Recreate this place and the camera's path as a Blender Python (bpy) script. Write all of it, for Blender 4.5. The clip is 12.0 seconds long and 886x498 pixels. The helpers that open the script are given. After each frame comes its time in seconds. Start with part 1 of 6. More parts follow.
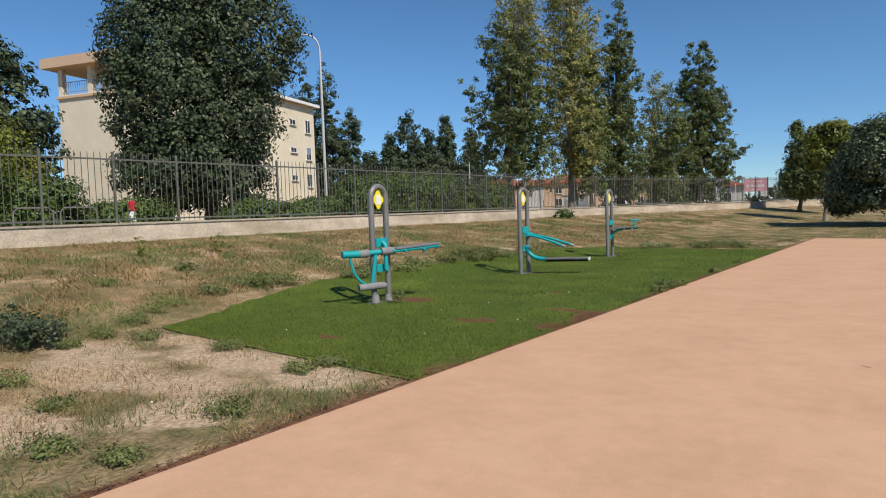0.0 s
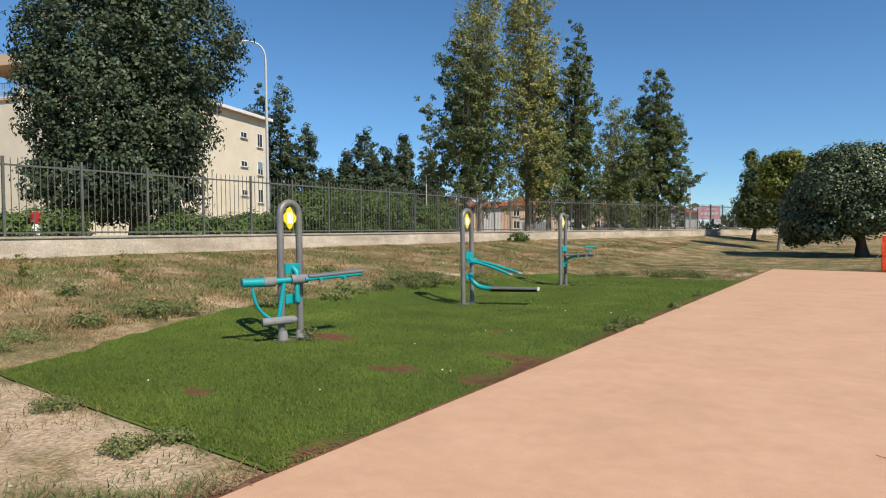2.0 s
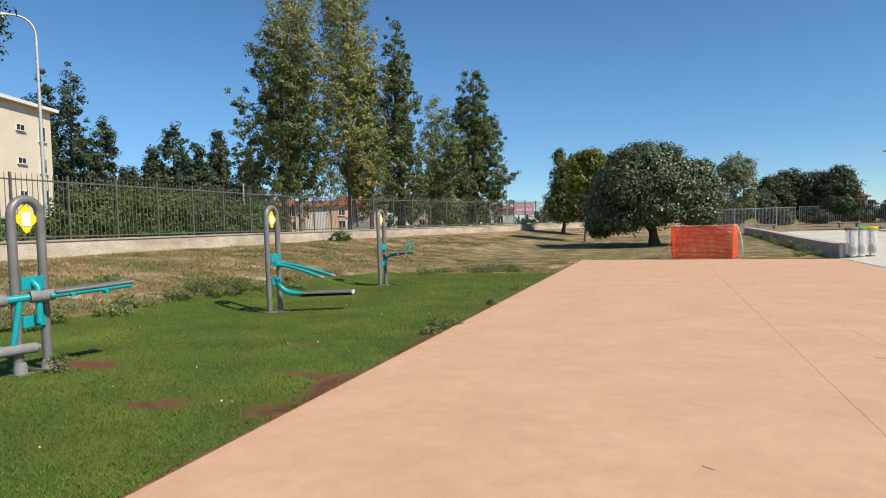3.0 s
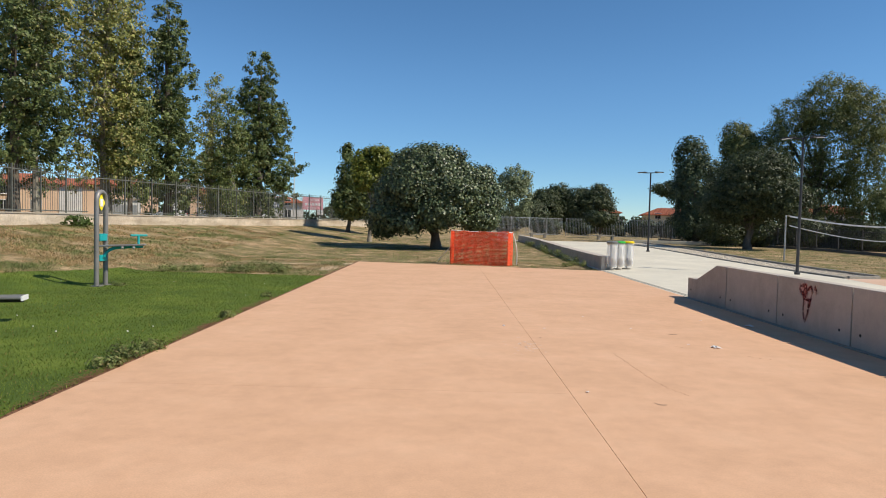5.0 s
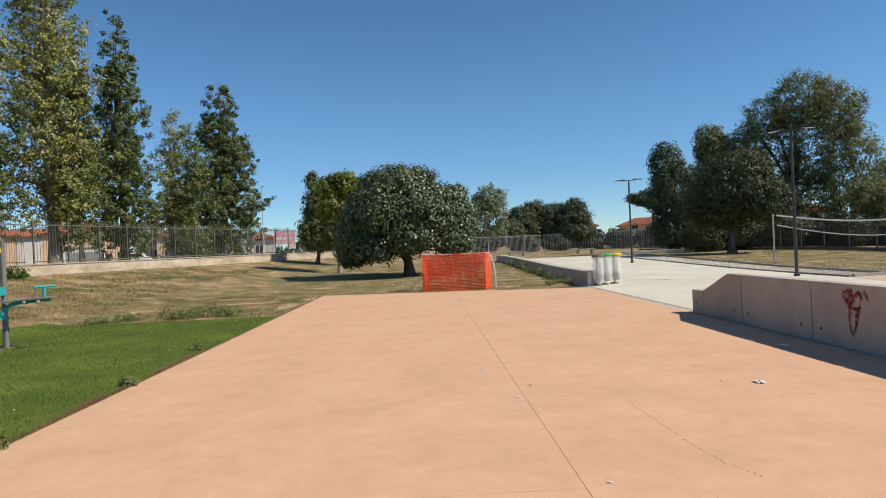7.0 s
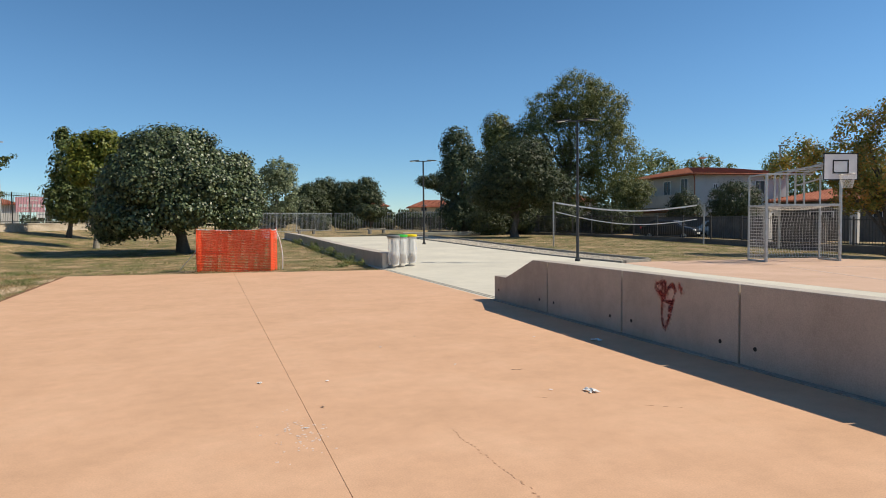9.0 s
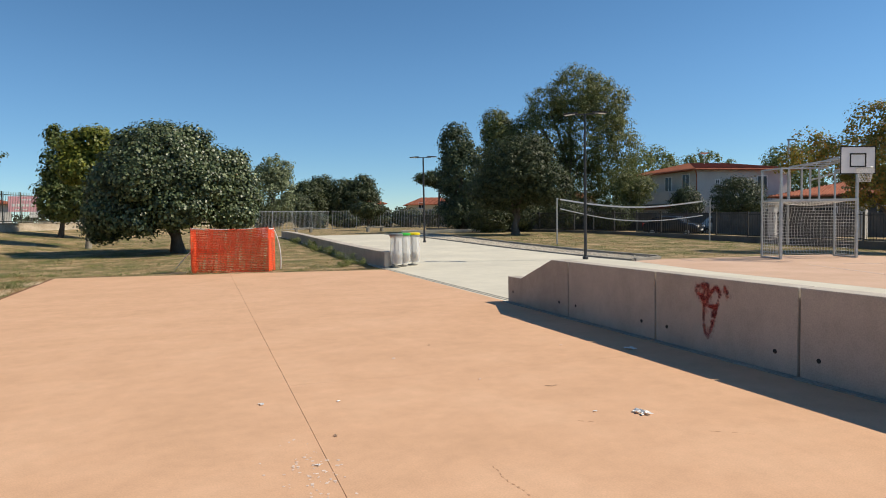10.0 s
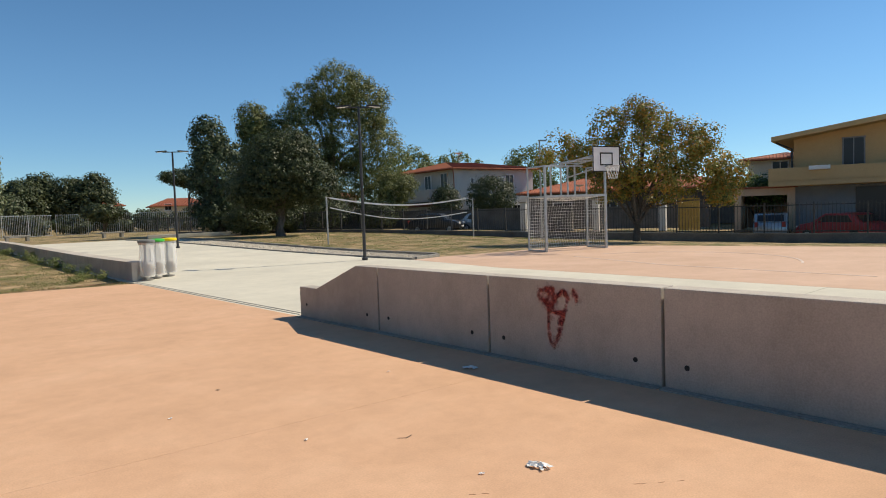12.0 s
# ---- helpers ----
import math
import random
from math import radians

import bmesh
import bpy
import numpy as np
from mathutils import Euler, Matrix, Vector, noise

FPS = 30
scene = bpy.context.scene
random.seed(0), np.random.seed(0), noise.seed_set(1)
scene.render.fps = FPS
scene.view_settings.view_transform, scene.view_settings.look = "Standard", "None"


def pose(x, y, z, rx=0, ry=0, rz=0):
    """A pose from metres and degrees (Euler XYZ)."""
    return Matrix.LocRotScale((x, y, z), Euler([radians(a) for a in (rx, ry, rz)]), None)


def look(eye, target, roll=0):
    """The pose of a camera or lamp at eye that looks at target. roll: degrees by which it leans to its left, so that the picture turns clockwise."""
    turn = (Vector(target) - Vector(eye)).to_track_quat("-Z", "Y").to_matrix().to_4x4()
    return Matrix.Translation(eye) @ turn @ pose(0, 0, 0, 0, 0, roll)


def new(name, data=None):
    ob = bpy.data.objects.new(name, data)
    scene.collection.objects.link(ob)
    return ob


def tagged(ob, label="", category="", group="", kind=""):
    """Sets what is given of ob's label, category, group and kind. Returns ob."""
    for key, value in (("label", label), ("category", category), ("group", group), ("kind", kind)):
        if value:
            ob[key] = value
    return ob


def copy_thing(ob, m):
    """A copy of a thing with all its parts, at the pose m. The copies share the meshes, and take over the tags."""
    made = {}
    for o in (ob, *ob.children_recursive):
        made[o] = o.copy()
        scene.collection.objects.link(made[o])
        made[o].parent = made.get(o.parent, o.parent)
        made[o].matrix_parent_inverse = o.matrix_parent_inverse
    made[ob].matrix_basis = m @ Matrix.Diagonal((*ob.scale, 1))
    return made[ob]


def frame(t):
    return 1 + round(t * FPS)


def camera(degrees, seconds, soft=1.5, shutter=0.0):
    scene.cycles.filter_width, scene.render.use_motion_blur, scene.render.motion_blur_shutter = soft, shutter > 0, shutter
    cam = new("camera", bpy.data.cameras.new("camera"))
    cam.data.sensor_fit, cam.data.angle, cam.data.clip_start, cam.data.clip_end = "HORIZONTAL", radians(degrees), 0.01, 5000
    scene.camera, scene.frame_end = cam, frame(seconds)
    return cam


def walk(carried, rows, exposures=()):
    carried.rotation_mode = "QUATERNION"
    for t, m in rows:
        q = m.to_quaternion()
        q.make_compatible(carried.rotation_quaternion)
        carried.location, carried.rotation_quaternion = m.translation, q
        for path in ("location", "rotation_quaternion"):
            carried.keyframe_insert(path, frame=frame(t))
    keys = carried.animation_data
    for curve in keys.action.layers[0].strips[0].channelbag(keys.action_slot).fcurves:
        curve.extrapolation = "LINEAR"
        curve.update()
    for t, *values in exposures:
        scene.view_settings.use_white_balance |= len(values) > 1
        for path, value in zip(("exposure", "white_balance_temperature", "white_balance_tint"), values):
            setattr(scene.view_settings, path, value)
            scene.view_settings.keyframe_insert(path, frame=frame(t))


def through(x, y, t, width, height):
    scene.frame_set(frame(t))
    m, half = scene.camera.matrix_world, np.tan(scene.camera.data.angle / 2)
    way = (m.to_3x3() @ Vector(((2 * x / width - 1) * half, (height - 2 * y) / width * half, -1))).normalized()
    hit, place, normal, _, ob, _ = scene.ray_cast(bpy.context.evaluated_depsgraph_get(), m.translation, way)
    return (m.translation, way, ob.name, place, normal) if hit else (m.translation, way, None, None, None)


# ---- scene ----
cam = camera(69.0, 12.0, soft=1.0)
PATH = [
    (0, (3.941, -0.289, 1.601), (2.728, 1.297, 1.488), -2.0),
    (0.5, (3.767, 0.101, 1.623), (2.454, 1.608, 1.551), -0.6),
    (1, (3.535, 0.512, 1.634), (2.277, 2.065, 1.557), -1.0),
    (1.5, (3.458, 0.879, 1.601), (2.266, 2.482, 1.502), -2.6),
    (2, (3.382, 1.39, 1.642), (2.27, 3.051, 1.588), -0.6),
    (2.5, (3.296, 1.926, 1.637), (2.4, 3.713, 1.599), -1.1),
    (3, (3.174, 2.523, 1.601), (2.535, 4.417, 1.533), -2.0),
    (3.5, (3.279, 3.101, 1.616), (2.827, 5.048, 1.548), -1.6),
    (5.5, (3.447, 5.346, 1.611), (3.555, 7.341, 1.532), -0.3),
    (6, (3.493, 5.818, 1.61), (3.68, 7.809, 1.582), -2.7),
    (6.5, (3.604, 6.414, 1.573), (3.626, 8.414, 1.569), -3.4),
    (8.5, (3.915, 8.204, 1.551), (4.436, 10.135, 1.5), 0.6),
    (9, (3.94, 8.649, 1.552), (4.626, 10.526, 1.462), -0.6),
    (9.5, (4.016, 9.115, 1.586), (4.684, 10.999, 1.548), -0.8),
    (10, (3.964, 9.445, 1.556), (4.66, 11.317, 1.458), -0.9),
    (10.5, (3.986, 9.901, 1.594), (4.947, 11.654, 1.533), -2.9),
    (11, (4.065, 10.29, 1.575), (5.114, 11.991, 1.504), -2.6),
    (11.5, (4.149, 10.643, 1.555), (5.32, 12.261, 1.438), -1.3),
    (12, (4.226, 11.091, 1.558), (5.552, 12.585, 1.44), -2.0),
]
walk(cam, [(t, look(eye, target, roll)) for t, eye, target, roll in PATH], [(0, -0.09, 6750, 12), (1.5, 0.0, 6750, 11), (2.5, 0.13, 6800, 10), (5.5, 0.11, 6950, 10), (8.5, 0.08, 7100, 9.5), (12, 0.08, 7350, 8.5)])

# ---- world, sun ----
world = bpy.data.worlds.new("sky")
scene.world = world
world.use_nodes = True
wn = world.node_tree
wn.nodes.clear()
sky = wn.nodes.new("ShaderNodeTexSky")
sky.sky_type = "NISHITA"
sky.sun_disc = False
sky.sun_elevation = radians(45.8)
sky.sun_rotation = radians(108.5)
sky.air_density, sky.dust_density, sky.ozone_density = 0.75, 0.0, 4.5
sky.altitude = 800.0
bg = wn.nodes.new("ShaderNodeBackground")
bg.inputs["Strength"].default_value = 0.136
wo = wn.nodes.new("ShaderNodeOutputWorld")
rich = wn.nodes.new("ShaderNodeHueSaturation")
rich.inputs["Saturation"].default_value = 1.14
rich.inputs["Hue"].default_value = 0.495
wn.links.new(sky.outputs["Color"], rich.inputs["Color"])
# elevation tint multiplied into the sky colour, darker low over the horizon, all round
coord = wn.nodes.new("ShaderNodeTexCoord")
split = wn.nodes.new("ShaderNodeSeparateXYZ")
height = wn.nodes.new("ShaderNodeMapRange")
height.interpolation_type = "SMOOTHSTEP"
height.inputs["From Min"].default_value, height.inputs["From Max"].default_value = -0.02, 0.24
horizon_tint = wn.nodes.new("ShaderNodeMix")
horizon_tint.data_type = "RGBA"
horizon_tint.inputs["A"].default_value = (0.66, 0.76, 0.80, 1)
horizon_tint.inputs["B"].default_value = (1, 1, 1, 1)
tone = wn.nodes.new("ShaderNodeVectorMath")
tone.operation = "MULTIPLY"
wn.links.new(coord.outputs["Generated"], split.inputs["Vector"])
wn.links.new(split.outputs["Z"], height.inputs["Value"])
wn.links.new(height.outputs["Result"], horizon_tint.inputs["Factor"])
wn.links.new(rich.outputs["Color"], tone.inputs[0])
wn.links.new(horizon_tint.outputs["Result"], tone.inputs[1])
wn.links.new(tone.outputs["Vector"], bg.inputs["Color"])
wn.links.new(bg.outputs["Background"], wo.inputs["Surface"])
sun_data = bpy.data.lights.new("sun", "SUN")
sun_data.energy, sun_data.angle, sun_data.color = 4.7, radians(0.53), (1.0, 0.95, 0.86)
sun = new("sun", sun_data)
sun.matrix_world = look((66.0, -22.1, 71.5), (0, 0, 0))


# ---- materials ----
def surf(name, c1, c2, scale=1.0, rough=0.85, metal=0.0, fine=40.0, fine_amt=0.25, bump=0.3, bdist=0.004, mid=None, rnd=0.0, stretch=(1, 1, 1), spec=0.3, med=None):
    """Two tones in large patches, a fine grain over them, and a relief from the grain."""
    m = bpy.data.materials.new(name)
    m.use_nodes = True
    nt = m.node_tree
    p = nt.nodes["Principled BSDF"]
    p.inputs["Roughness"].default_value = rough
    p.inputs["Metallic"].default_value = metal
    p.inputs["Specular IOR Level"].default_value = spec
    geo = nt.nodes.new("ShaderNodeNewGeometry")
    mp = nt.nodes.new("ShaderNodeMapping")
    mp.inputs["Scale"].default_value = stretch
    nt.links.new(geo.outputs["Position"], mp.inputs["Vector"])
    big = nt.nodes.new("ShaderNodeTexNoise")
    big.inputs["Scale"].default_value, big.inputs["Detail"].default_value, big.inputs["Roughness"].default_value = scale, 7.0, 0.62
    nt.links.new(mp.outputs["Vector"], big.inputs["Vector"])
    ramp = nt.nodes.new("ShaderNodeValToRGB")
    ramp.color_ramp.elements[0].position, ramp.color_ramp.elements[0].color = 0.34, (*c1, 1)
    ramp.color_ramp.elements[1].position, ramp.color_ramp.elements[1].color = 0.66, (*c2, 1)
    if mid:
        e = ramp.color_ramp.elements.new(0.5)
        e.color = (*mid, 1)
    nt.links.new(big.outputs["Fac"], ramp.inputs["Fac"])
    sm = nt.nodes.new("ShaderNodeTexNoise")
    sm.inputs["Scale"].default_value, sm.inputs["Detail"].default_value = fine, 4.0
    nt.links.new(geo.outputs["Position"], sm.inputs["Vector"])
    mr = nt.nodes.new("ShaderNodeMapRange")
    mr.inputs["From Min"].default_value, mr.inputs["From Max"].default_value = 0.25, 0.75
    mr.inputs["To Min"].default_value, mr.inputs["To Max"].default_value = 1 - fine_amt, 1 + fine_amt
    nt.links.new(sm.outputs["Fac"], mr.inputs["Value"])
    mul = nt.nodes.new("ShaderNodeVectorMath")
    mul.operation = "SCALE"
    nt.links.new(ramp.outputs["Color"], mul.inputs[0])
    last = mr.outputs["Result"]
    if rnd:
        oi = nt.nodes.new("ShaderNodeObjectInfo")
        mr2 = nt.nodes.new("ShaderNodeMapRange")
        mr2.inputs["To Min"].default_value, mr2.inputs["To Max"].default_value = 1 - rnd, 1 + rnd
        nt.links.new(oi.outputs["Random"], mr2.inputs["Value"])
        mm = nt.nodes.new("ShaderNodeMath")
        mm.operation = "MULTIPLY"
        nt.links.new(last, mm.inputs[0])
        nt.links.new(mr2.outputs["Result"], mm.inputs[1])
        last = mm.outputs["Value"]
    if med:
        md = nt.nodes.new("ShaderNodeTexNoise")
        md.inputs["Scale"].default_value, md.inputs["Detail"].default_value, md.inputs["Roughness"].default_value = med[0], 8.0, 0.7
        nt.links.new(geo.outputs["Position"], md.inputs["Vector"])
        mr3 = nt.nodes.new("ShaderNodeMapRange")
        mr3.inputs["From Min"].default_value, mr3.inputs["From Max"].default_value = 0.3, 0.7
        mr3.inputs["To Min"].default_value, mr3.inputs["To Max"].default_value = 1 - med[1], 1 + med[1]
        nt.links.new(md.outputs["Fac"], mr3.inputs["Value"])
        m3 = nt.nodes.new("ShaderNodeMath")
        m3.operation = "MULTIPLY"
        nt.links.new(last, m3.inputs[0])
        nt.links.new(mr3.outputs["Result"], m3.inputs[1])
        last = m3.outputs["Value"]
    nt.links.new(last, mul.inputs["Scale"])
    nt.links.new(mul.outputs["Vector"], p.inputs["Base Color"])
    if bump:
        bp = nt.nodes.new("ShaderNodeBump")
        bp.inputs["Strength"].default_value, bp.inputs["Distance"].default_value = bump, bdist
        nt.links.new(sm.outputs["Fac"], bp.inputs["Height"])
        nt.links.new(bp.outputs["Normal"], p.inputs["Normal"])
    return m


def leafy(name, dark, light, odd=None, odd_share=0.1, gloss=0.45, through=0.3, spec=0.3):
    """Leaves, each island with its own tone; some light comes through them."""
    m = bpy.data.materials.new(name)
    m.use_nodes = True
    nt = m.node_tree
    p = nt.nodes["Principled BSDF"]
    p.inputs["Roughness"].default_value = gloss
    p.inputs["Specular IOR Level"].default_value = spec
    geo = nt.nodes.new("ShaderNodeNewGeometry")
    ramp = nt.nodes.new("ShaderNodeValToRGB")
    k = 1.4
    dark, light = [c * k for c in dark], [c * k for c in light]
    ramp.color_ramp.elements[0].color = (*dark, 1)
    ramp.color_ramp.elements[1].position, ramp.color_ramp.elements[1].color = 1.0 - odd_share, (*light, 1)
    if odd:
        e = ramp.color_ramp.elements.new(min(0.999, 1.01 - odd_share))
        e.color = (*odd, 1)
    nt.links.new(geo.outputs["Random Per Island"], ramp.inputs["Fac"])
    big = nt.nodes.new("ShaderNodeTexNoise")
    big.inputs["Scale"].default_value, big.inputs["Detail"].default_value = 0.7, 3.0
    nt.links.new(geo.outputs["Position"], big.inputs["Vector"])
    mr = nt.nodes.new("ShaderNodeMapRange")
    mr.inputs["From Min"].default_value, mr.inputs["From Max"].default_value = 0.3, 0.7
    mr.inputs["To Min"].default_value, mr.inputs["To Max"].default_value = 0.75, 1.25
    nt.links.new(big.outputs["Fac"], mr.inputs["Value"])
    mul = nt.nodes.new("ShaderNodeVectorMath")
    mul.operation = "SCALE"
    nt.links.new(ramp.outputs["Color"], mul.inputs[0])
    nt.links.new(mr.outputs["Result"], mul.inputs["Scale"])
    nt.links.new(mul.outputs["Vector"], p.inputs["Base Color"])
    tr = nt.nodes.new("ShaderNodeBsdfTranslucent")
    nt.links.new(mul.outputs["Vector"], tr.inputs["Color"])
    mix = nt.nodes.new("ShaderNodeMixShader")
    mix.inputs["Fac"].default_value = through
    nt.links.new(p.outputs["BSDF"], mix.inputs[1])
    nt.links.new(tr.outputs["BSDF"], mix.inputs[2])
    nt.links.new(mix.outputs["Shader"], nt.nodes["Material Output"].inputs["Surface"])
    return m


def soil_mask(m, tint1, tint2):
    """Adds bare soil to a ground material where the mesh's soil value and a fine noise meet."""
    nt = m.node_tree
    p = nt.nodes["Principled BSDF"]
    under = p.inputs["Base Color"].links[0].from_socket
    at = nt.nodes.new("ShaderNodeAttribute")
    at.attribute_name = "soil"
    geo = nt.nodes.new("ShaderNodeNewGeometry")
    n1 = nt.nodes.new("ShaderNodeTexNoise")
    n1.inputs["Scale"].default_value, n1.inputs["Detail"].default_value, n1.inputs["Roughness"].default_value = 2.6, 11.0, 0.8
    nt.links.new(geo.outputs["Position"], n1.inputs["Vector"])
    add = nt.nodes.new("ShaderNodeMath")
    add.operation = "ADD"
    nt.links.new(at.outputs["Fac"], add.inputs[0])
    nt.links.new(n1.outputs["Fac"], add.inputs[1])
    mr = nt.nodes.new("ShaderNodeMapRange")
    mr.inputs["From Min"].default_value, mr.inputs["From Max"].default_value = 0.82, 1.06
    nt.links.new(add.outputs["Value"], mr.inputs["Value"])
    n2 = nt.nodes.new("ShaderNodeTexNoise")
    n2.inputs["Scale"].default_value, n2.inputs["Detail"].default_value = 18.0, 6.0
    nt.links.new(geo.outputs["Position"], n2.inputs["Vector"])
    ramp = nt.nodes.new("ShaderNodeValToRGB")
    ramp.color_ramp.elements[0].position, ramp.color_ramp.elements[0].color = 0.3, (*tint1, 1)
    ramp.color_ramp.elements[1].position, ramp.color_ramp.elements[1].color = 0.7, (*tint2, 1)
    nt.links.new(n2.outputs["Fac"], ramp.inputs["Fac"])
    mix = nt.nodes.new("ShaderNodeMix")
    mix.data_type = "RGBA"
    nt.links.new(mr.outputs["Result"], mix.inputs["Factor"])
    nt.links.new(under, mix.inputs["A"])
    nt.links.new(ramp.outputs["Color"], mix.inputs["B"])
    nt.links.new(mix.outputs["Result"], p.inputs["Base Color"])


def glassy(name, tint, rough=0.05, alpha=0.25):
    m = bpy.data.materials.new(name)
    m.use_nodes = True
    p = m.node_tree.nodes["Principled BSDF"]
    p.inputs["Base Color"].default_value = (*tint, 1)
    p.inputs["Roughness"].default_value = rough
    p.inputs["Alpha"].default_value = alpha
    return m


M = {}
M["court"] = surf("court_concrete", (0.575, 0.342, 0.208), (0.645, 0.393, 0.246), 0.9, 0.8, fine=90, fine_amt=0.10, bump=0.2, bdist=0.002, mid=(0.615, 0.366, 0.225), stretch=(1, 1.1, 1), med=(4.5, 0.07))
M["crack"] = surf("crack_dust", (0.40, 0.225, 0.135), (0.50, 0.29, 0.18), 20, 0.9, fine=90, fine_amt=0.1, bump=0.1)
M["court_two"] = surf("court_two_concrete", (0.53, 0.345, 0.24), (0.62, 0.415, 0.30), 0.5, 0.8, fine=60, fine_amt=0.08, bump=0.1, bdist=0.002, med=(3, 0.05))
M["pale"] = surf("pale_concrete", (0.54, 0.50, 0.41), (0.64, 0.59, 0.48), 0.4, 0.85, fine=50, fine_amt=0.07, bump=0.15, med=(2.5, 0.06))
M["wall"] = surf("precast_concrete", (0.40, 0.345, 0.29), (0.50, 0.44, 0.375), 0.9, 0.85, fine=70, fine_amt=0.12, bump=0.35, bdist=0.004, rnd=0.05, med=(5, 0.10), stretch=(1, 1, 0.4))
M["old_wall"] = surf("plastered_wall", (0.36, 0.29, 0.21), (0.60, 0.51, 0.40), 0.7, 0.9, fine=20, fine_amt=0.2, bump=0.5, bdist=0.01, stretch=(1, 0.5, 2.5), med=(1.6, 0.22))
M["cap"] = surf("stone_coping", (0.30, 0.26, 0.20), (0.46, 0.40, 0.32), 1.5, 0.9, fine=30, bump=0.4)
M["kerb"] = surf("kerb_concrete", (0.26, 0.24, 0.21), (0.38, 0.35, 0.30), 1.2, 0.9, fine=40, bump=0.4)
M["gravel"] = surf("gravel_stone", (0.42, 0.36, 0.28), (0.64, 0.56, 0.45), 14, 0.95, fine=45, fine_amt=0.35, bump=1.0, bdist=0.02)
M["drygrass"] = surf("dry_ground", (0.115, 0.118, 0.04), (0.45, 0.31, 0.18), 0.9, 0.95, fine=26, fine_amt=0.45, bump=1.0, bdist=0.03, mid=(0.25, 0.185, 0.09), med=(3.2, 0.35))
M["turf"] = surf("green_turf", (0.06, 0.098, 0.012), (0.135, 0.18, 0.024), 0.8, 0.95, fine=60, fine_amt=0.25, bump=1.0, bdist=0.015, mid=(0.085, 0.13, 0.014))
M["dirt"] = surf("red_earth", (0.13, 0.056, 0.028), (0.25, 0.125, 0.065), 6, 0.95, fine=60, fine_amt=0.35, bump=0.9, bdist=0.012)
M["sand"] = surf("sand", (0.42, 0.31, 0.20), (0.54, 0.42, 0.28), 5, 0.95, fine=60, fine_amt=0.2, bump=0.6, bdist=0.01)
M["straw"] = leafy("straw_blades", (0.17, 0.108, 0.048), (0.36, 0.25, 0.13), (0.16, 0.15, 0.05), 0.25, 0.85, 0.2)
M["blade"] = leafy("green_blades", (0.072, 0.106, 0.018), (0.135, 0.17, 0.032), (0.26, 0.21, 0.07), 0.06, 0.85, 0.3)
M["weed"] = leafy("weed_leaves", (0.07, 0.095, 0.028), (0.18, 0.205, 0.07), (0.26, 0.22, 0.10), 0.14, 0.7, 0.3)
M["steel"] = surf("grey_paint", (0.20, 0.19, 0.18), (0.26, 0.25, 0.235), 3, 0.45, 0.3, 60, 0.06, 0.1)
M["teal"] = surf("teal_paint", (0.0, 0.30, 0.32), (0.005, 0.36, 0.37), 3, 0.35, 0.0, 60, 0.08, 0.08, spec=0.5)
M["foam"] = surf("grey_foam", (0.20, 0.19, 0.19), (0.28, 0.27, 0.26), 8, 0.8, 0, 90, 0.15, 0.4)
M["black"] = surf("black_rubber", (0.018, 0.018, 0.018), (0.035, 0.033, 0.03), 6, 0.7, 0, 80, 0.2, 0.3)
M["yellow"] = surf("yellow_sign", (0.80, 0.66, 0.02), (0.85, 0.72, 0.04), 3, 0.4, 0, 60, 0.04, 0)
M["white"] = surf("white_paint", (0.74, 0.73, 0.70), (0.82, 0.81, 0.79), 2, 0.5, 0, 60, 0.05, 0.05)
M["fence"] = surf("fence_steel", (0.11, 0.115, 0.095), (0.17, 0.17, 0.145), 5, 0.6, 0.3, 60, 0.15, 0.2)
M["dark_fence"] = surf("dark_steel", (0.045, 0.045, 0.045), (0.08, 0.078, 0.075), 5, 0.55, 0.3, 60, 0.1, 0.1)
M["galv"] = surf("galvanised_steel", (0.40, 0.40, 0.39), (0.52, 0.52, 0.51), 6, 0.42, 0.6, 50, 0.12, 0.1)
M["lamp"] = surf("lamp_grey", (0.05, 0.05, 0.052), (0.075, 0.075, 0.077), 4, 0.45, 0.4, 60, 0.06, 0.05)
M["pole"] = surf("pale_pole", (0.50, 0.49, 0.46), (0.60, 0.59, 0.56), 4, 0.5, 0.3, 60, 0.1, 0.1)
M["orange"] = surf("orange_plastic", (0.88, 0.11, 0.04), (0.94, 0.155, 0.06), 4, 0.45, 0, 40, 0.1, 0)
M["red"] = surf("red_paint", (0.35, 0.02, 0.02), (0.42, 0.03, 0.03), 4, 0.35, 0, 40, 0.1, 0, spec=0.5)
M["dull_red"] = surf("dull_red_paint", (0.15, 0.035, 0.03), (0.2, 0.05, 0.04), 4, 0.6, 0, 40, 0.15, 0)
M["spray"] = surf("red_spray", (0.44, 0.06, 0.05), (0.54, 0.10, 0.08), 9, 0.8, 0, 60, 0.3, 0.2)
M["bark"] = surf("bark", (0.07, 0.055, 0.042), (0.17, 0.14, 0.11), 3, 0.95, 0, 25, 0.4, 1.0, 0.03, stretch=(1, 1, 0.25))
M["pale_bark"] = surf("pale_bark", (0.20, 0.175, 0.14), (0.32, 0.29, 0.24), 3, 0.95, 0, 25, 0.3, 0.8, 0.02, stretch=(1, 1, 0.3))
M["poplar"] = leafy("poplar_leaves", (0.046, 0.068, 0.022), (0.165, 0.195, 0.062), (0.28, 0.25, 0.10), 0.08)
M["poplar_yellow"] = leafy("yellowing_poplar", (0.09, 0.105, 0.03), (0.28, 0.28, 0.085), (0.46, 0.38, 0.16), 0.16)
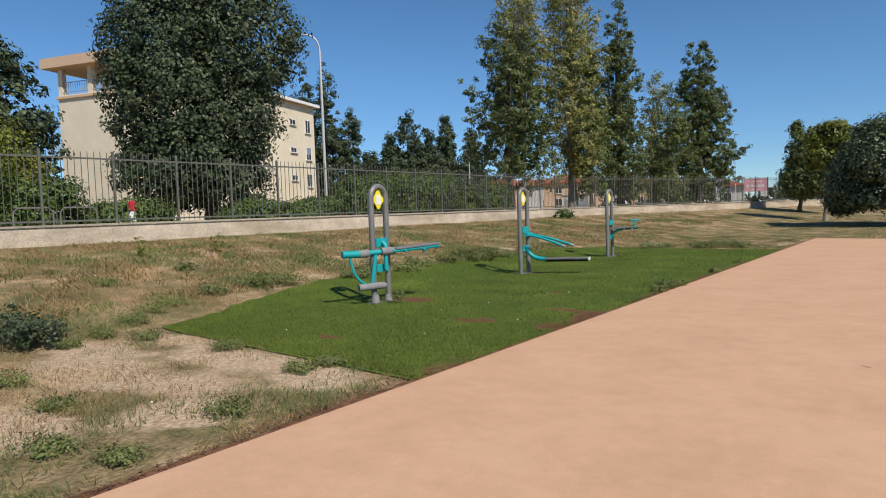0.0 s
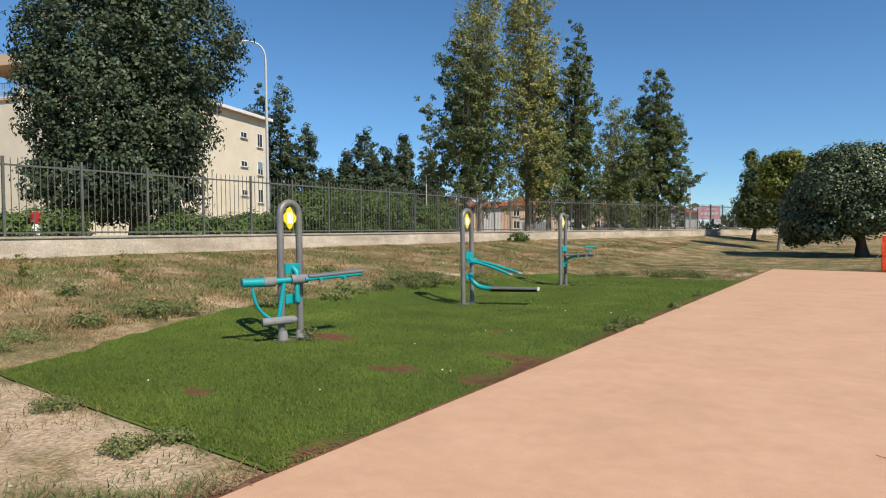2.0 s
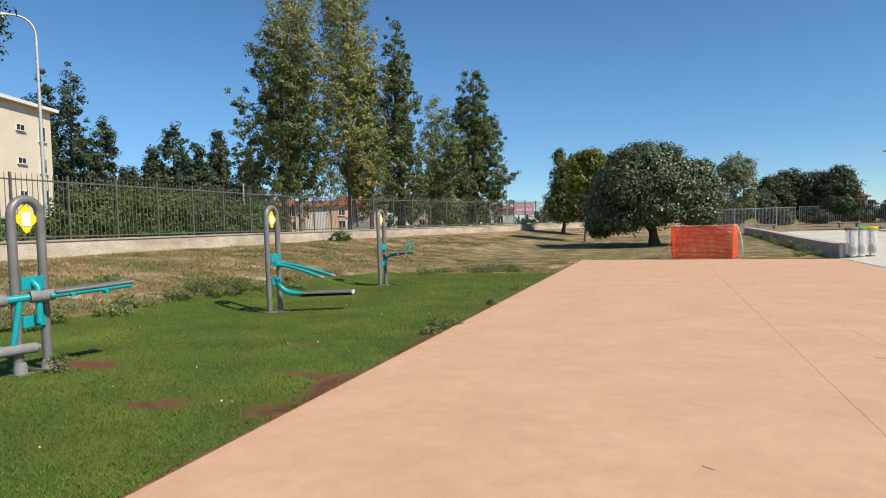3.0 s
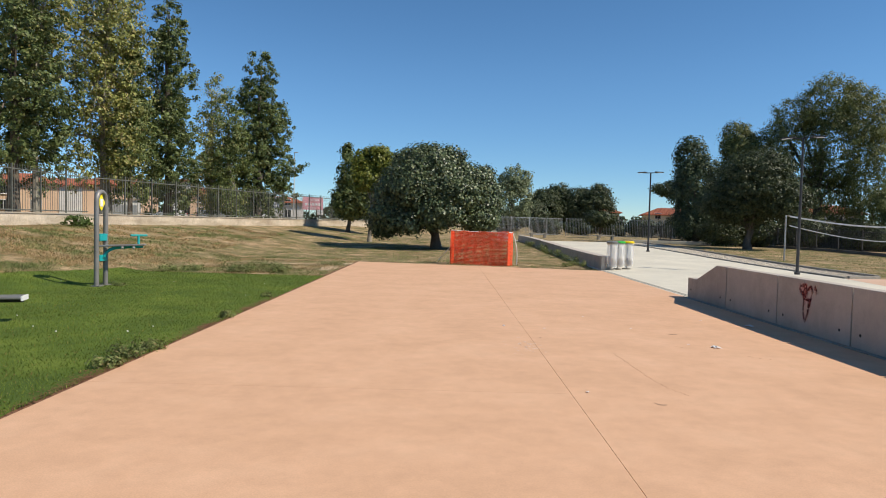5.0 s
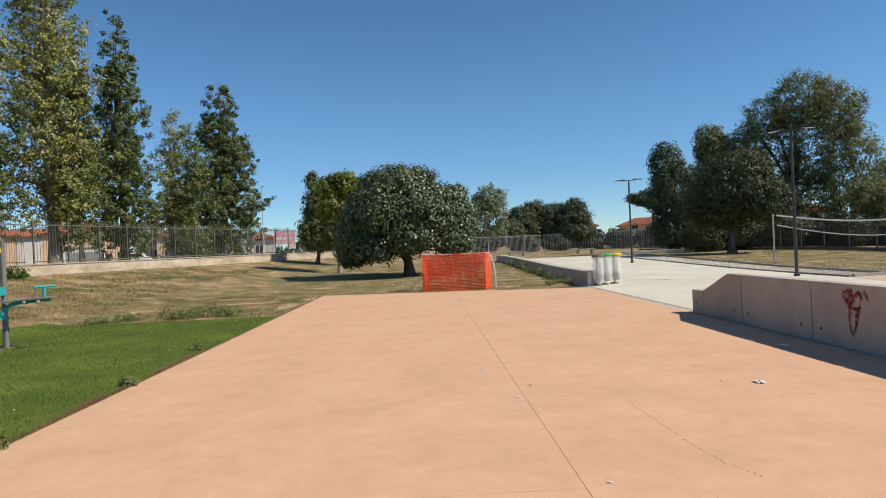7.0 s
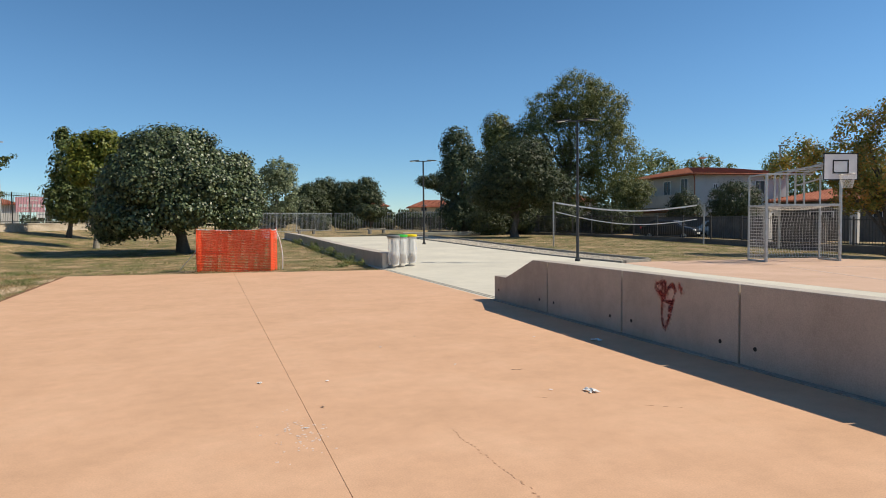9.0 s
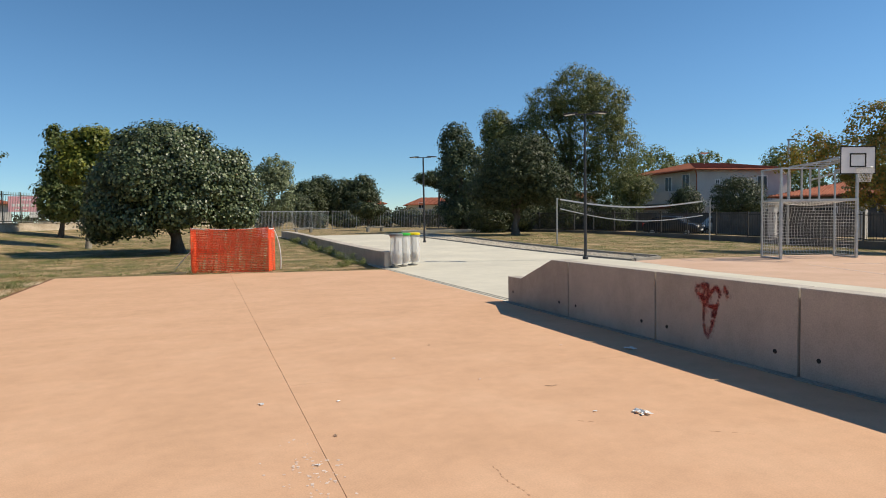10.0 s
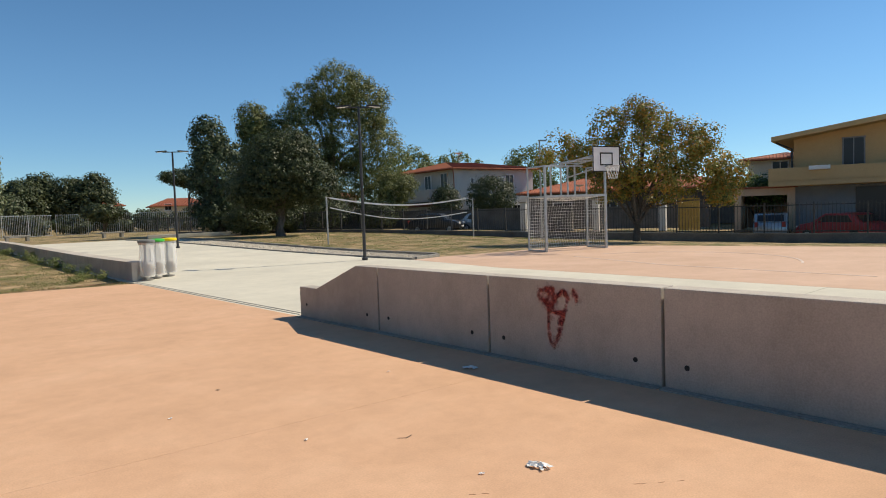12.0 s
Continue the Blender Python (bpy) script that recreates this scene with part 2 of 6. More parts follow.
M["poplar_dark"] = leafy("dark_poplar_leaves", (0.034, 0.052, 0.018), (0.135, 0.165, 0.055), (0.22, 0.22, 0.08), 0.1)
M["broad"] = leafy("broad_leaves", (0.026, 0.04, 0.022), (0.082, 0.108, 0.055), (0.15, 0.17, 0.075), 0.08, 0.48)
M["fig"] = leafy("fig_leaves", (0.013, 0.023, 0.01), (0.105, 0.135, 0.058), (0.21, 0.23, 0.11), 0.14, 0.4, through=0.14, spec=0.5)
M["acid"] = leafy("yellow_green_leaves", (0.06, 0.08, 0.014), (0.20, 0.21, 0.036), (0.26, 0.24, 0.05), 0.1)
M["oak"] = leafy("evergreen_oak_leaves", (0.022, 0.032, 0.014), (0.07, 0.085, 0.038), (0.11, 0.12, 0.05), 0.1)
M["eucalypt"] = leafy("drooping_leaves", (0.052, 0.066, 0.022), (0.16, 0.17, 0.058), (0.22, 0.21, 0.07), 0.12)
M["plane"] = leafy("autumn_leaves", (0.08, 0.09, 0.02), (0.25, 0.22, 0.05), (0.42, 0.23, 0.05), 0.28)
M["hedge"] = leafy("hedge_leaves", (0.03, 0.055, 0.012), (0.095, 0.14, 0.035), (0.14, 0.18, 0.05), 0.1)
M["olive"] = leafy("olive_leaves", (0.08, 0.10, 0.05), (0.19, 0.22, 0.12), (0.24, 0.26, 0.15), 0.1)
M["cream"] = surf("cream_render", (0.68, 0.59, 0.44), (0.75, 0.66, 0.51), 0.5, 0.9, 0, 15, 0.06, 0.3)
M["peach"] = surf("peach_render", (0.58, 0.40, 0.27), (0.64, 0.45, 0.31), 0.5, 0.9, 0, 15, 0.06, 0.3)
M["ochre"] = surf("ochre_render", (0.56, 0.37, 0.18), (0.62, 0.42, 0.21), 0.5, 0.9, 0, 15, 0.06, 0.3)
M["whitewash"] = surf("white_render", (0.50, 0.48, 0.45), (0.60, 0.58, 0.54), 0.5, 0.9, 0, 15, 0.06, 0.3)
M["grey_render"] = surf("grey_render", (0.22, 0.22, 0.23), (0.29, 0.29, 0.30), 0.5, 0.9, 0, 15, 0.08, 0.3)
M["tiles"] = surf("roof_tiles", (0.28, 0.085, 0.045), (0.42, 0.15, 0.085), 2.5, 0.85, 0, 12, 0.25, 0.6, 0.03)
M["window"] = glassy("window_glass", (0.016, 0.017, 0.019), 0.3, 1.0)
M["bag"] = glassy("clear_bag", (0.88, 0.88, 0.87), 0.2, 0.36)
M["lid_green"] = surf("green_lid", (0.03, 0.42, 0.04), (0.05, 0.48, 0.06), 4, 0.4, 0, 40, 0.05, 0, spec=0.5)
M["lid_yellow"] = surf("yellow_lid", (0.80, 0.58, 0.0), (0.85, 0.62, 0.01), 4, 0.4, 0, 40, 0.05, 0, spec=0.5)
M["lid_grey"] = surf("grey_lid", (0.16, 0.16, 0.15), (0.2, 0.2, 0.19), 4, 0.5, 0, 40, 0.05, 0)
M["litter"] = surf("brown_litter", (0.16, 0.09, 0.05), (0.42, 0.34, 0.26), 14, 0.9, 0, 40, 0.3, 0.4)
M["pink"] = surf("pink_sign", (0.74, 0.36, 0.40), (0.80, 0.42, 0.45), 1, 0.5, 0, 30, 0.05, 0)
M["sign_grey"] = surf("grey_sign", (0.20, 0.24, 0.30), (0.27, 0.31, 0.37), 1, 0.5, 0, 30, 0.05, 0)
M["car_silver"] = surf("silver_paint", (0.42, 0.43, 0.44), (0.48, 0.49, 0.5), 1, 0.25, 0.5, 30, 0.03, 0, spec=0.5)
M["car_dark"] = surf("dark_paint", (0.03, 0.032, 0.036), (0.045, 0.047, 0.05), 1, 0.25, 0.3, 30, 0.03, 0, spec=0.5)
M["net"] = surf("net_cord", (0.55, 0.54, 0.50), (0.66, 0.65, 0.61), 4, 0.8, 0, 40, 0.1, 0)
# low albedo: shade on the street wall and low house put into colour
M["dark_wall"] = surf("shade_dark_wall", (0.10, 0.095, 0.085), (0.17, 0.16, 0.145), 0.8, 0.9, fine=20, fine_amt=0.2, bump=0.3)
M["asphalt"] = surf("asphalt", (0.045, 0.045, 0.047), (0.075, 0.073, 0.07), 0.6, 0.9, fine=60, fine_amt=0.25, bump=0.5)
M["line"] = surf("faded_line_paint", (0.60, 0.45, 0.36), (0.72, 0.60, 0.52), 6, 0.7, 0, 50, 0.15, 0.1)
M["spray_faint"] = surf("faint_spray", (0.46, 0.13, 0.11), (0.52, 0.18, 0.15), 12, 0.85, 0, 60, 0.25, 0.3)
M["wood_gate"] = surf("yellow_boards", (0.46, 0.27, 0.06), (0.56, 0.34, 0.09), 2, 0.7, 0, 30, 0.1, 0.2)


M["spray"].node_tree.nodes["Principled BSDF"].inputs["Alpha"].default_value = 0.22
M["spray_faint"].node_tree.nodes["Principled BSDF"].inputs["Alpha"].default_value = 0.13
soil_mask(M["drygrass"], (0.36, 0.24, 0.14), (0.68, 0.52, 0.35))
soil_mask(M["turf"], (0.13, 0.055, 0.026), (0.23, 0.105, 0.05))


# ---- mesh helpers ----
class Build:
    """Collects verts and faces of one mesh."""

    def __init__(self):
        self.v, self.f = [], []

    def box(self, c, s, rz=0.0, tilt=None):
        m = Matrix.Translation(c) @ Matrix.Rotation(radians(rz), 4, "Z")
        if tilt:
            m = m @ Euler([radians(a) for a in tilt]).to_matrix().to_4x4()
        n = len(self.v)
        for i in (-0.5, 0.5):
            for j in (-0.5, 0.5):
                for k in (-0.5, 0.5):
                    self.v.append(tuple(m @ Vector((i * s[0], j * s[1], k * s[2]))))
        for a in ((0, 1, 3, 2), (4, 6, 7, 5), (0, 4, 5, 1), (2, 3, 7, 6), (0, 2, 6, 4), (1, 5, 7, 3)):
            self.f.append(tuple(n + q for q in a))
        return self

    def tube(self, pts, radii, sides=10, caps=True):
        pts = [Vector(p) for p in pts]
        if not isinstance(radii, (list, tuple)):
            radii = [radii] * len(pts)
        n0 = len(self.v)
        side = None
        for i, p in enumerate(pts):
            a, b = pts[max(i - 1, 0)], pts[min(i + 1, len(pts) - 1)]
            d = (b - a).normalized()
            if side is None:
                side = d.orthogonal().normalized()
            side = (side - d * side.dot(d)).normalized()
            up = d.cross(side)
            for k in range(sides):
                w = 2 * math.pi * k / sides
                self.v.append(tuple(p + (side * math.cos(w) + up * math.sin(w)) * radii[i]))
        for i in range(len(pts) - 1):
            for k in range(sides):
                a, b = n0 + i * sides + k, n0 + i * sides + (k + 1) % sides
                self.f.append((a, b, b + sides, a + sides))
        if caps:
            self.f.append(tuple(n0 + k for k in reversed(range(sides))))
            self.f.append(tuple(n0 + (len(pts) - 1) * sides + k for k in range(sides)))
        return self

    def lathe(self, c, prof, sides=16):
        """Rings of (radius, height) about an upright axis at c."""
        n0 = len(self.v)
        for r, h in prof:
            for k in range(sides):
                w = 2 * math.pi * k / sides
                self.v.append((c[0] + r * math.cos(w), c[1] + r * math.sin(w), c[2] + h))
        for i in range(len(prof) - 1):
            for k in range(sides):
                a, b = n0 + i * sides + k, n0 + i * sides + (k + 1) % sides
                self.f.append((a, b, b + sides, a + sides))
        self.f.append(tuple(n0 + k for k in reversed(range(sides))))
        self.f.append(tuple(n0 + (len(prof) - 1) * sides + k for k in range(sides)))
        return self

    def prism(self, poly, axis_from, axis_to):
        """A polygon of points, swept from one offset to another."""
        n = len(self.v)
        k = len(poly)
        for off in (axis_from, axis_to):
            for p in poly:
                self.v.append(tuple(Vector(p) + Vector(off)))
        self.f.append(tuple(n + i for i in range(k)))
        self.f.append(tuple(n + k + i for i in reversed(range(k))))
        for i in range(k):
            j = (i + 1) % k
            self.f.append((n + i, n + k + i, n + k + j, n + j))
        return self

    def mesh(self, name, mat, smooth=False, bevel=0.0):
        me = bpy.data.meshes.new(name)
        me.from_pydata(self.v, [], self.f)
        bm = bmesh.new()
        bm.from_mesh(me)
        bmesh.ops.recalc_face_normals(bm, faces=bm.faces)
        if bevel:
            sharp = [e for e in bm.edges if len(e.link_faces) == 2 and e.calc_face_angle(0) > 0.7]
            bmesh.ops.bevel(bm, geom=sharp, offset=bevel, segments=2, affect="EDGES", profile=0.6)
        bm.to_mesh(me)
        bm.free()
        me.materials.append(mat)
        if smooth:
            for poly in me.polygons:
                poly.use_smooth = True
            me.set_sharp_from_angle(angle=radians(40))
        return me


def part(name, b, mat, parent, label="", smooth=False, bevel=0.0):
    ob = new(name, b.mesh(name, mat, smooth, bevel) if isinstance(b, Build) else b)
    ob.parent = parent
    if label:
        ob["label"] = label
    return ob


def thing(name, x, y, z, rz, label, category, group="", kind=""):
    ob = new(name)
    ob.matrix_world = pose(x, y, z, 0, 0, rz)
    ob.empty_display_size = 0.2
    return tagged(ob, label, category, group, kind)


def struct(name, b, mat, label, category, smooth=False, bevel=0.0):
    ob = new(name, b.mesh(name, mat, smooth, bevel) if isinstance(b, Build) else b)
    return tagged(ob, label, category, "", "structure")


def bend(a, b, c, n=8):
    """Points along a curve from a to c, pulled towards b."""
    a, b, c = Vector(a), Vector(b), Vector(c)
    return [(1 - t) ** 2 * a + 2 * t * (1 - t) * b + t * t * c for t in [i / n for i in range(n + 1)]]


# ---- lie of the land ----
FENCE = [(-14.0, -30.0), (-14.0, 35.0), (-5.6, 61.0), (6.0, 84.0)]


def fence_side(x, y):
    """Distance to the boundary line, negative behind it."""
    best = 1e9
    for (ax, ay), (bx, by) in zip(FENCE, FENCE[1:]):
        dx, dy = bx - ax, by - ay
        ll = dx * dx + dy * dy
        t = max(0.0, min(1.0, ((x - ax) * dx + (y - ay) * dy) / ll))
        d = math.hypot(x - ax - t * dx, y - ay - t * dy)
        s = dx * (y - ay) - dy * (x - ax)
        if d < abs(best) - 1e-9:
            best = -d if s > 0 else d
    return best


def smooth01(t):
    t = max(0.0, min(1.0, t))
    return t * t * (3 - 2 * t)


def land(x, y):
    d = fence_side(x, y)
    bank = max(0.0, 0.125 * (9.0 - max(d, 0.0)))
    bank = bank if bank > 0.1 else bank * bank / 0.2 + (0.05 if bank > 0 else 0) * bank / 0.1
    if y < -30:
        bank *= smooth01((y + 60) / 30)
    rise = 0.3 * smooth01((y - 30) / 24)
    dip = 0.42 * smooth01((x - 28.6) / 4.5) * (1 - smooth01((y - 20) / 36))
    return max(bank, rise) - dip


# ---- ground ----
def axis_steps(lo, fine_lo, fine_hi, hi, fine, grow=1.35):
    out = [fine_lo + i * fine for i in range(int((fine_hi - fine_lo) / fine) + 1)]
    step, v = fine, fine_hi
    while v < hi:
        step *= grow
        v += step
        out.append(v)
    step, v = fine, fine_lo
    while v > lo:
        step *= grow
        v -= step
        out.insert(0, v)
    return out


BARE = [(-0.14, 8.52, 0.2, 0.35), (-0.22, 7.41, 0.24, 0.28), (-0.03, 8.01, 0.1, 0.25), (-1.53, 7.3, 0.3, 0.14), (-0.62, 8.77, 0.45, 0.16), (-1.25, 7.46, 0.3, 0.2), (-0.12, 8.52, 0.16, 0.7), (-3.75, 8.77, 0.6, 0.35), (-4.0, 13.88, 0.3, 0.25), (-0.12, 11.35, 0.12, 1.2), (-0.1, 13.98, 0.1, 0.9), (-1.7, 10.54, 0.3, 0.15), (-2.4, 5.48, 0.25, 0.15), (-0.1, 16.92, 0.1, 1.6), (-0.12, 4.88, 0.14, 0.5)]
SANDY = [(-2.2, 28.25, 1.3, 0.35), (-0.5, 26.53, 0.35, 1.2), (-0.25, 28.96, 0.3, 0.9), (-4.2, 4.47, 0.8, 0.35), (-3.4, 2.95, 1.4, 0.7), (-2.0, 3.15, 0.8, 0.5), (-1.2, 2.45, 0.5, 0.35), (-5.2, 1.54, 1.4, 0.7), (-2.6, 3.96, 1.1, 0.35), (-1.0, 3.86, 0.7, 0.35), (-7.4, 9.53, 0.8, 0.35), (-8.5, 12.87, 1.0, 0.35), (-7.6, 18.23, 0.9, 0.35), (-3.0, 1.23, 1.1, 0.6), (-9.5, 20.46, 1.5, 0.4), (-10.5, 9.33, 1.6, 0.4), (-10.0, 14.89, 1.4, 0.4), (-2.0, 1.6, 1.0, 0.5), (-3.4, 0.9, 1.5, 0.7), (-1.0, 2.7, 0.6, 0.4), (-4.5, 1.8, 1.2, 0.6), (-4.6, 3.4, 1.2, 0.5), (-2.6, 4.3, 1.6, 0.3), (-1.1, 4.1, 0.8, 0.25), (-1.4, 0.6, 0.8, 0.5), (-2.6, -0.2, 1.2, 0.6)]


def in_spots(spots, x, y):
    """1 in the middle of a spot, 0 outside all."""
    return max(max(0.0, 1.0 - 0.55 * (((x - cx) / rx) ** 2 + ((y - cy) / ry) ** 2)) for cx, cy, rx, ry in spots)


def court_end(x):
    """Where the court stops at its far side."""
    return 30.3 - 0.2135 * x


gx = axis_steps(-1500, -20, 12, 1500, 0.33, 1.2)
gy = axis_steps(-1500, -4, 50, 1500, 0.33, 1.2)
verts, faces = [], []
for yy in gy:
    for xx in gx:
        zz = land(xx, yy)
        if 0.05 < xx < 27.5 and -40 < yy < 30 and not (xx < 9.0 and yy > court_end(xx) - 0.1):
            zz = -0.025
        else:
            zz += 0.025 * noise.noise((xx * 0.8, yy * 0.8, 0)) - 0.012
        verts.append((xx, yy, zz))
nx = len(gx)
for j in range(len(gy) - 1):
    for i in range(nx - 1):
        a = j * nx + i
        faces.append((a, a + 1, a + 1 + nx, a + nx))
me = bpy.data.meshes.new("ground")
me.from_pydata(verts, [], faces)
soil = me.attributes.new("soil", "FLOAT", "POINT")
soil.data.foreach_set("value", [0.72 * in_spots(SANDY, v[0], v[1]) if v[0] < 2 and -3 < v[1] < 32 else 0.0 for v in verts])
me.materials.append(M["drygrass"])
for poly in me.polygons:
    poly.use_smooth = True
ground = tagged(new("ground", me), "dry grassy ground with bare earth patches", "ground", "", "structure")


def sheet(name, outline, z, depth, mat, label, category):
    """A slab with the outline given, its top at z."""
    b = Build().prism([(x, y, 0) for x, y in outline], (0, 0, z - depth), (0, 0, z))
    return struct(name, b, mat, label, category)


court = new("court_floor")
tagged(court, "salmon-pink concrete sports court, dusty and faintly cracked", "court", "", "structure")
JX = 4.67
part("joint_filler", Build().box((JX, 2.3, -0.055), (0.02, 52.6, 0.1)).box((JX / 2, 10.98, -0.053), (JX - 0.01, 0.02, 0.1)).box((6.9, 15.4, -0.053), (4.4, 0.02, 0.1), -4), M["kerb"], court)
for poly in ([(0, 10.9822), (JX - 0.0022, 10.9822), (JX - 0.0022, court_end(JX)), (0, court_end(0))],
             [(JX + 0.0022, 15.5722), (9.14, 15.2622), (9.14, court_end(9.14)), (JX + 0.0022, court_end(JX))],
             [(0, -24), (JX - 0.0022, -24), (JX - 0.0022, 10.9788), (0, 10.9788)],
             [(JX + 0.0022, -24), (9.14, -24), (9.14, 15.2598), (JX + 0.0022, 15.5698)]):
    part("slab", Build().prism([(x, y, 0) for x, y in poly], (0, 0, -0.2), (0, 0, 0)), M["court"], court)
sheet("pavement", [(9.145, 15), (16.6, 15), (16.7, 23), (17.4, 27.4), (17.4, 30), (9.145, 30)], -0.001, 0.12, M["pale"], "pale concrete path beside the court", "pavement")
b = Build()
for i in range(25):
    yy = 30 + i * 1.2
    zz = 0.3 * smooth01((yy - 30) / 24) + 0.012 * min(1, i)
    b.v += [(9.145, yy, zz - 0.001), (17.4, yy, zz - 0.001)]
    if i:
        b.f.append((2 * i - 2, 2 * i - 1, 2 * i + 1, 2 * i))
struct("path", b, M["pale"], "pale concrete path rising gently", "path")
sheet("court_two", [(16.604, -40), (28.5, -40), (27.6, 15), (26.0, 23.5), (25.2, 26.5), (18.8, 27.6), (17.41, 27.39), (16.704, 23), (16.604, 15)], 0.0, 0.12, M["court_two"], "pinkish concrete ball court with white lines", "court")
sheet("pavement_2", [(9.4, -40), (16.6, -40), (16.6, 14.99), (9.4, 14.99)], -0.001, 0.12, M["pale"], "pale concrete strip behind the parapet", "pavement")
# green turf strip
ty = [4.36 + i * 0.2487 for i in range(77)]
b = Build()
random.seed(5)
for i, yy in enumerate(ty):
    left = -5.2 - 1.5 * smooth01((yy - 4) / 6) - 0.15 * random.random() + 0.9 * smooth01((yy - 19) / 4)
    for k in range(25):
        edge = -0.025 - 0.07 * max(0.0, noise.noise((3.0, yy * 1.7, 1)) + 0.5 * noise.noise((1.0, yy * 5.3, 4)) + 0.15)
        xx = edge + (left - edge) * k / 24
        b.v.append((xx, yy + 0.4 * (k / 24) * max(0.0, 1 - i / 8), max(land(xx, yy), 0.0) + 0.014 - (0.008 if k in (0, 24) or i in (0, len(ty) - 1) else 0)))
for i in range(len(ty) - 1):
    for k in range(24):
        a = i * 25 + k
        b.f.append((a, a + 1, a + 26, a + 25))
turf = struct("lawn", b, M["turf"], "mown green turf strip beside the court", "lawn", smooth=True)
soil = turf.data.attributes.new("soil", "FLOAT", "POINT")
soil.data.foreach_set("value", [0.72 * in_spots(BARE, v.co.x, v.co.y) for v in turf.data.vertices])
struct("drain_channel", Build().box((9.2, 24.7, 0.002), (0.025, 9.0, 0.008), 0.4).box((9.3, 24.7, 0.002), (0.025, 9.0, 0.008), 0.4), M["kerb"], "narrow dark drain slots between court and path", "drain")

b = Build()
for i in range(370):
    yy = -6.0 + 0.098 * i
    w = 0.05 + 0.09 * max(0.0, 0.5 + noise.noise((8.0, yy * 1.3, 2)) + 0.6 * noise.noise((5.0, yy * 4.1, 6)))
    b.v += [(-0.001, yy, 0.0005), (-w * 0.5, yy, 0.004 + 0.004 * noise.noise((1, yy * 9, 3))), (-w, yy, max(land(-w, yy), 0.0) - 0.004)]
    if i:
        a = 3 * i
        b.f += [(a - 3, a, a + 1, a - 2), (a - 2, a + 1, a + 2, a - 1)]
struct("soil_edge", b, M["dirt"], "narrow strip of bare reddish earth along the court", "soil", smooth=True)


# ---- parapet of precast panels ----
parapet = tagged(new("wall_parapet"), "grey precast concrete parapet panels with a sloped end", "wall", "", "structure")


def wall_panel(y1, y0, sloped=False):
    if sloped:
        prof = [(0, y0, 0.0), (0, y1, 0.0), (0, y1, 0.485), (0, y1 - 0.5, 0.485), (0, y1 - 1.56, 0.87), (0, y0, 0.87)]
    else:
        prof = [(0, y0, 0.0), (0, y1, 0.0), (0, y1, 0.87), (0, y0, 0.87)]
    p = part("panel", Build().prism(prof, (9.16, 0, -0.02), (9.38, 0, -0.02)), M["wall"], parapet, bevel=0.012)
    foot = [(0, y0, 0.0), (0, y1, 0.0), (0, y1, 0.012), (0, y0, 0.012)]
    part("footing", Build().prism(foot, (9.06, 0, 0.0), (9.155, 0, 0.0)), M["kerb"], parapet)
    for yy in (y0 + 0.25, y1 - 0.2):
        zz = 0.2
        # black plug 2 mm proud: the hole's inner shade put into its colour
        h = Build().tube([(9.158, yy, zz), (9.172, yy, zz)], [0.024, 0.017], 10)
        part("lifting_hole", h, M["black"], p)
    return p


edges = [20.05, 17.97, 15.945, 13.9, 11.82, 9.72, 7.65, 5.55, 3.45, 1.35, -0.75, -2.85, -4.95]
for i, (a, c) in enumerate(zip(edges, edges[1:])):
    wall_panel(a - 0.014, c + 0.014, i == 0)

# low retaining wall beyond the bins
b = Build()
for i in range(20):
    yy = 29.05 + i * 1.49
    zz = 0.3 * smooth01((yy - 30) / 24)
    top = zz + 0.5 - 0.06 * smooth01((yy - 30) / 24)
    b.v += [(9.28, yy, -0.05), (9.28, yy, top), (9.7, yy, top), (9.7, yy, -0.05)]
    if i:
        n = 4 * i
        for k in range(4):
            b.f.append((n - 4 + k, n - 4 + (k + 1) % 4, n + (k + 1) % 4, n + k))
b.f += [(0, 1, 2, 3), tuple(4 * 19 + k for k in (3, 2, 1, 0))]
struct("wall_low", b, M["wall"], "low pale concrete retaining wall along the path", "wall", bevel=0.012)

# kerbs and gravel beside the path
def kerb_run(name, x0, y0, x1, y1, n, width=0.12, up=0.1):
    k = tagged(new(name), "narrow grey concrete kerb edging", "kerb", "", "structure")
    for i in range(n):
        ax, ay = x0 + (x1 - x0) * i / n, y0 + (y1 - y0) * i / n
        cx, cy = x0 + (x1 - x0) * (i + 1) / n, y0 + (y1 - y0) * (i + 1) / n
        mx, my = (ax + cx) / 2, (ay + cy) / 2
        ang = math.degrees(math.atan2(cy - ay, cx - ax))
        ll = math.hypot(cx - ax, cy - ay) - 0.012
        part("kerb_stone", Build().box((mx, my, land(mx, my) + up / 2 - 0.06), (ll, width, up + 0.12), ang), M["kerb"], k)


kerb_run("kerb_1", 17.5, 27.5, 17.2, 58.0, 30, up=0.06)
kerb_run("kerb_2", 19.0, 28.1, 19.6, 58.0, 30, up=0.11)
kerb_run("kerb_3", 17.6, 27.55, 19.0, 28.0, 2, up=0.08)
struct("wall_far", Build().box((22.6, 59.2, 0.42), (7.0, 0.5, 0.26), -11), M["pale"], "low pale concrete edging beyond the lawn", "wall", bevel=0.02)
b = Build()
for i in range(21):
    yy = 27.7 + i * 1.5
    w = i / 20
    for xx in (17.58 - 0.3 * w, 18.93 + 0.6 * w):
        b.v.append((xx, yy + (0.4 if xx > 18.5 and i == 0 else 0), land(xx, yy) + 0.02))
    if i:
        b.f.append((2 * i - 2, 2 * i - 1, 2 * i + 1, 2 * i))
struct("gravel_strip", b, M["gravel"], "strip of pale loose gravel between kerbs", "gravel")
random.seed(3)
b = Build()
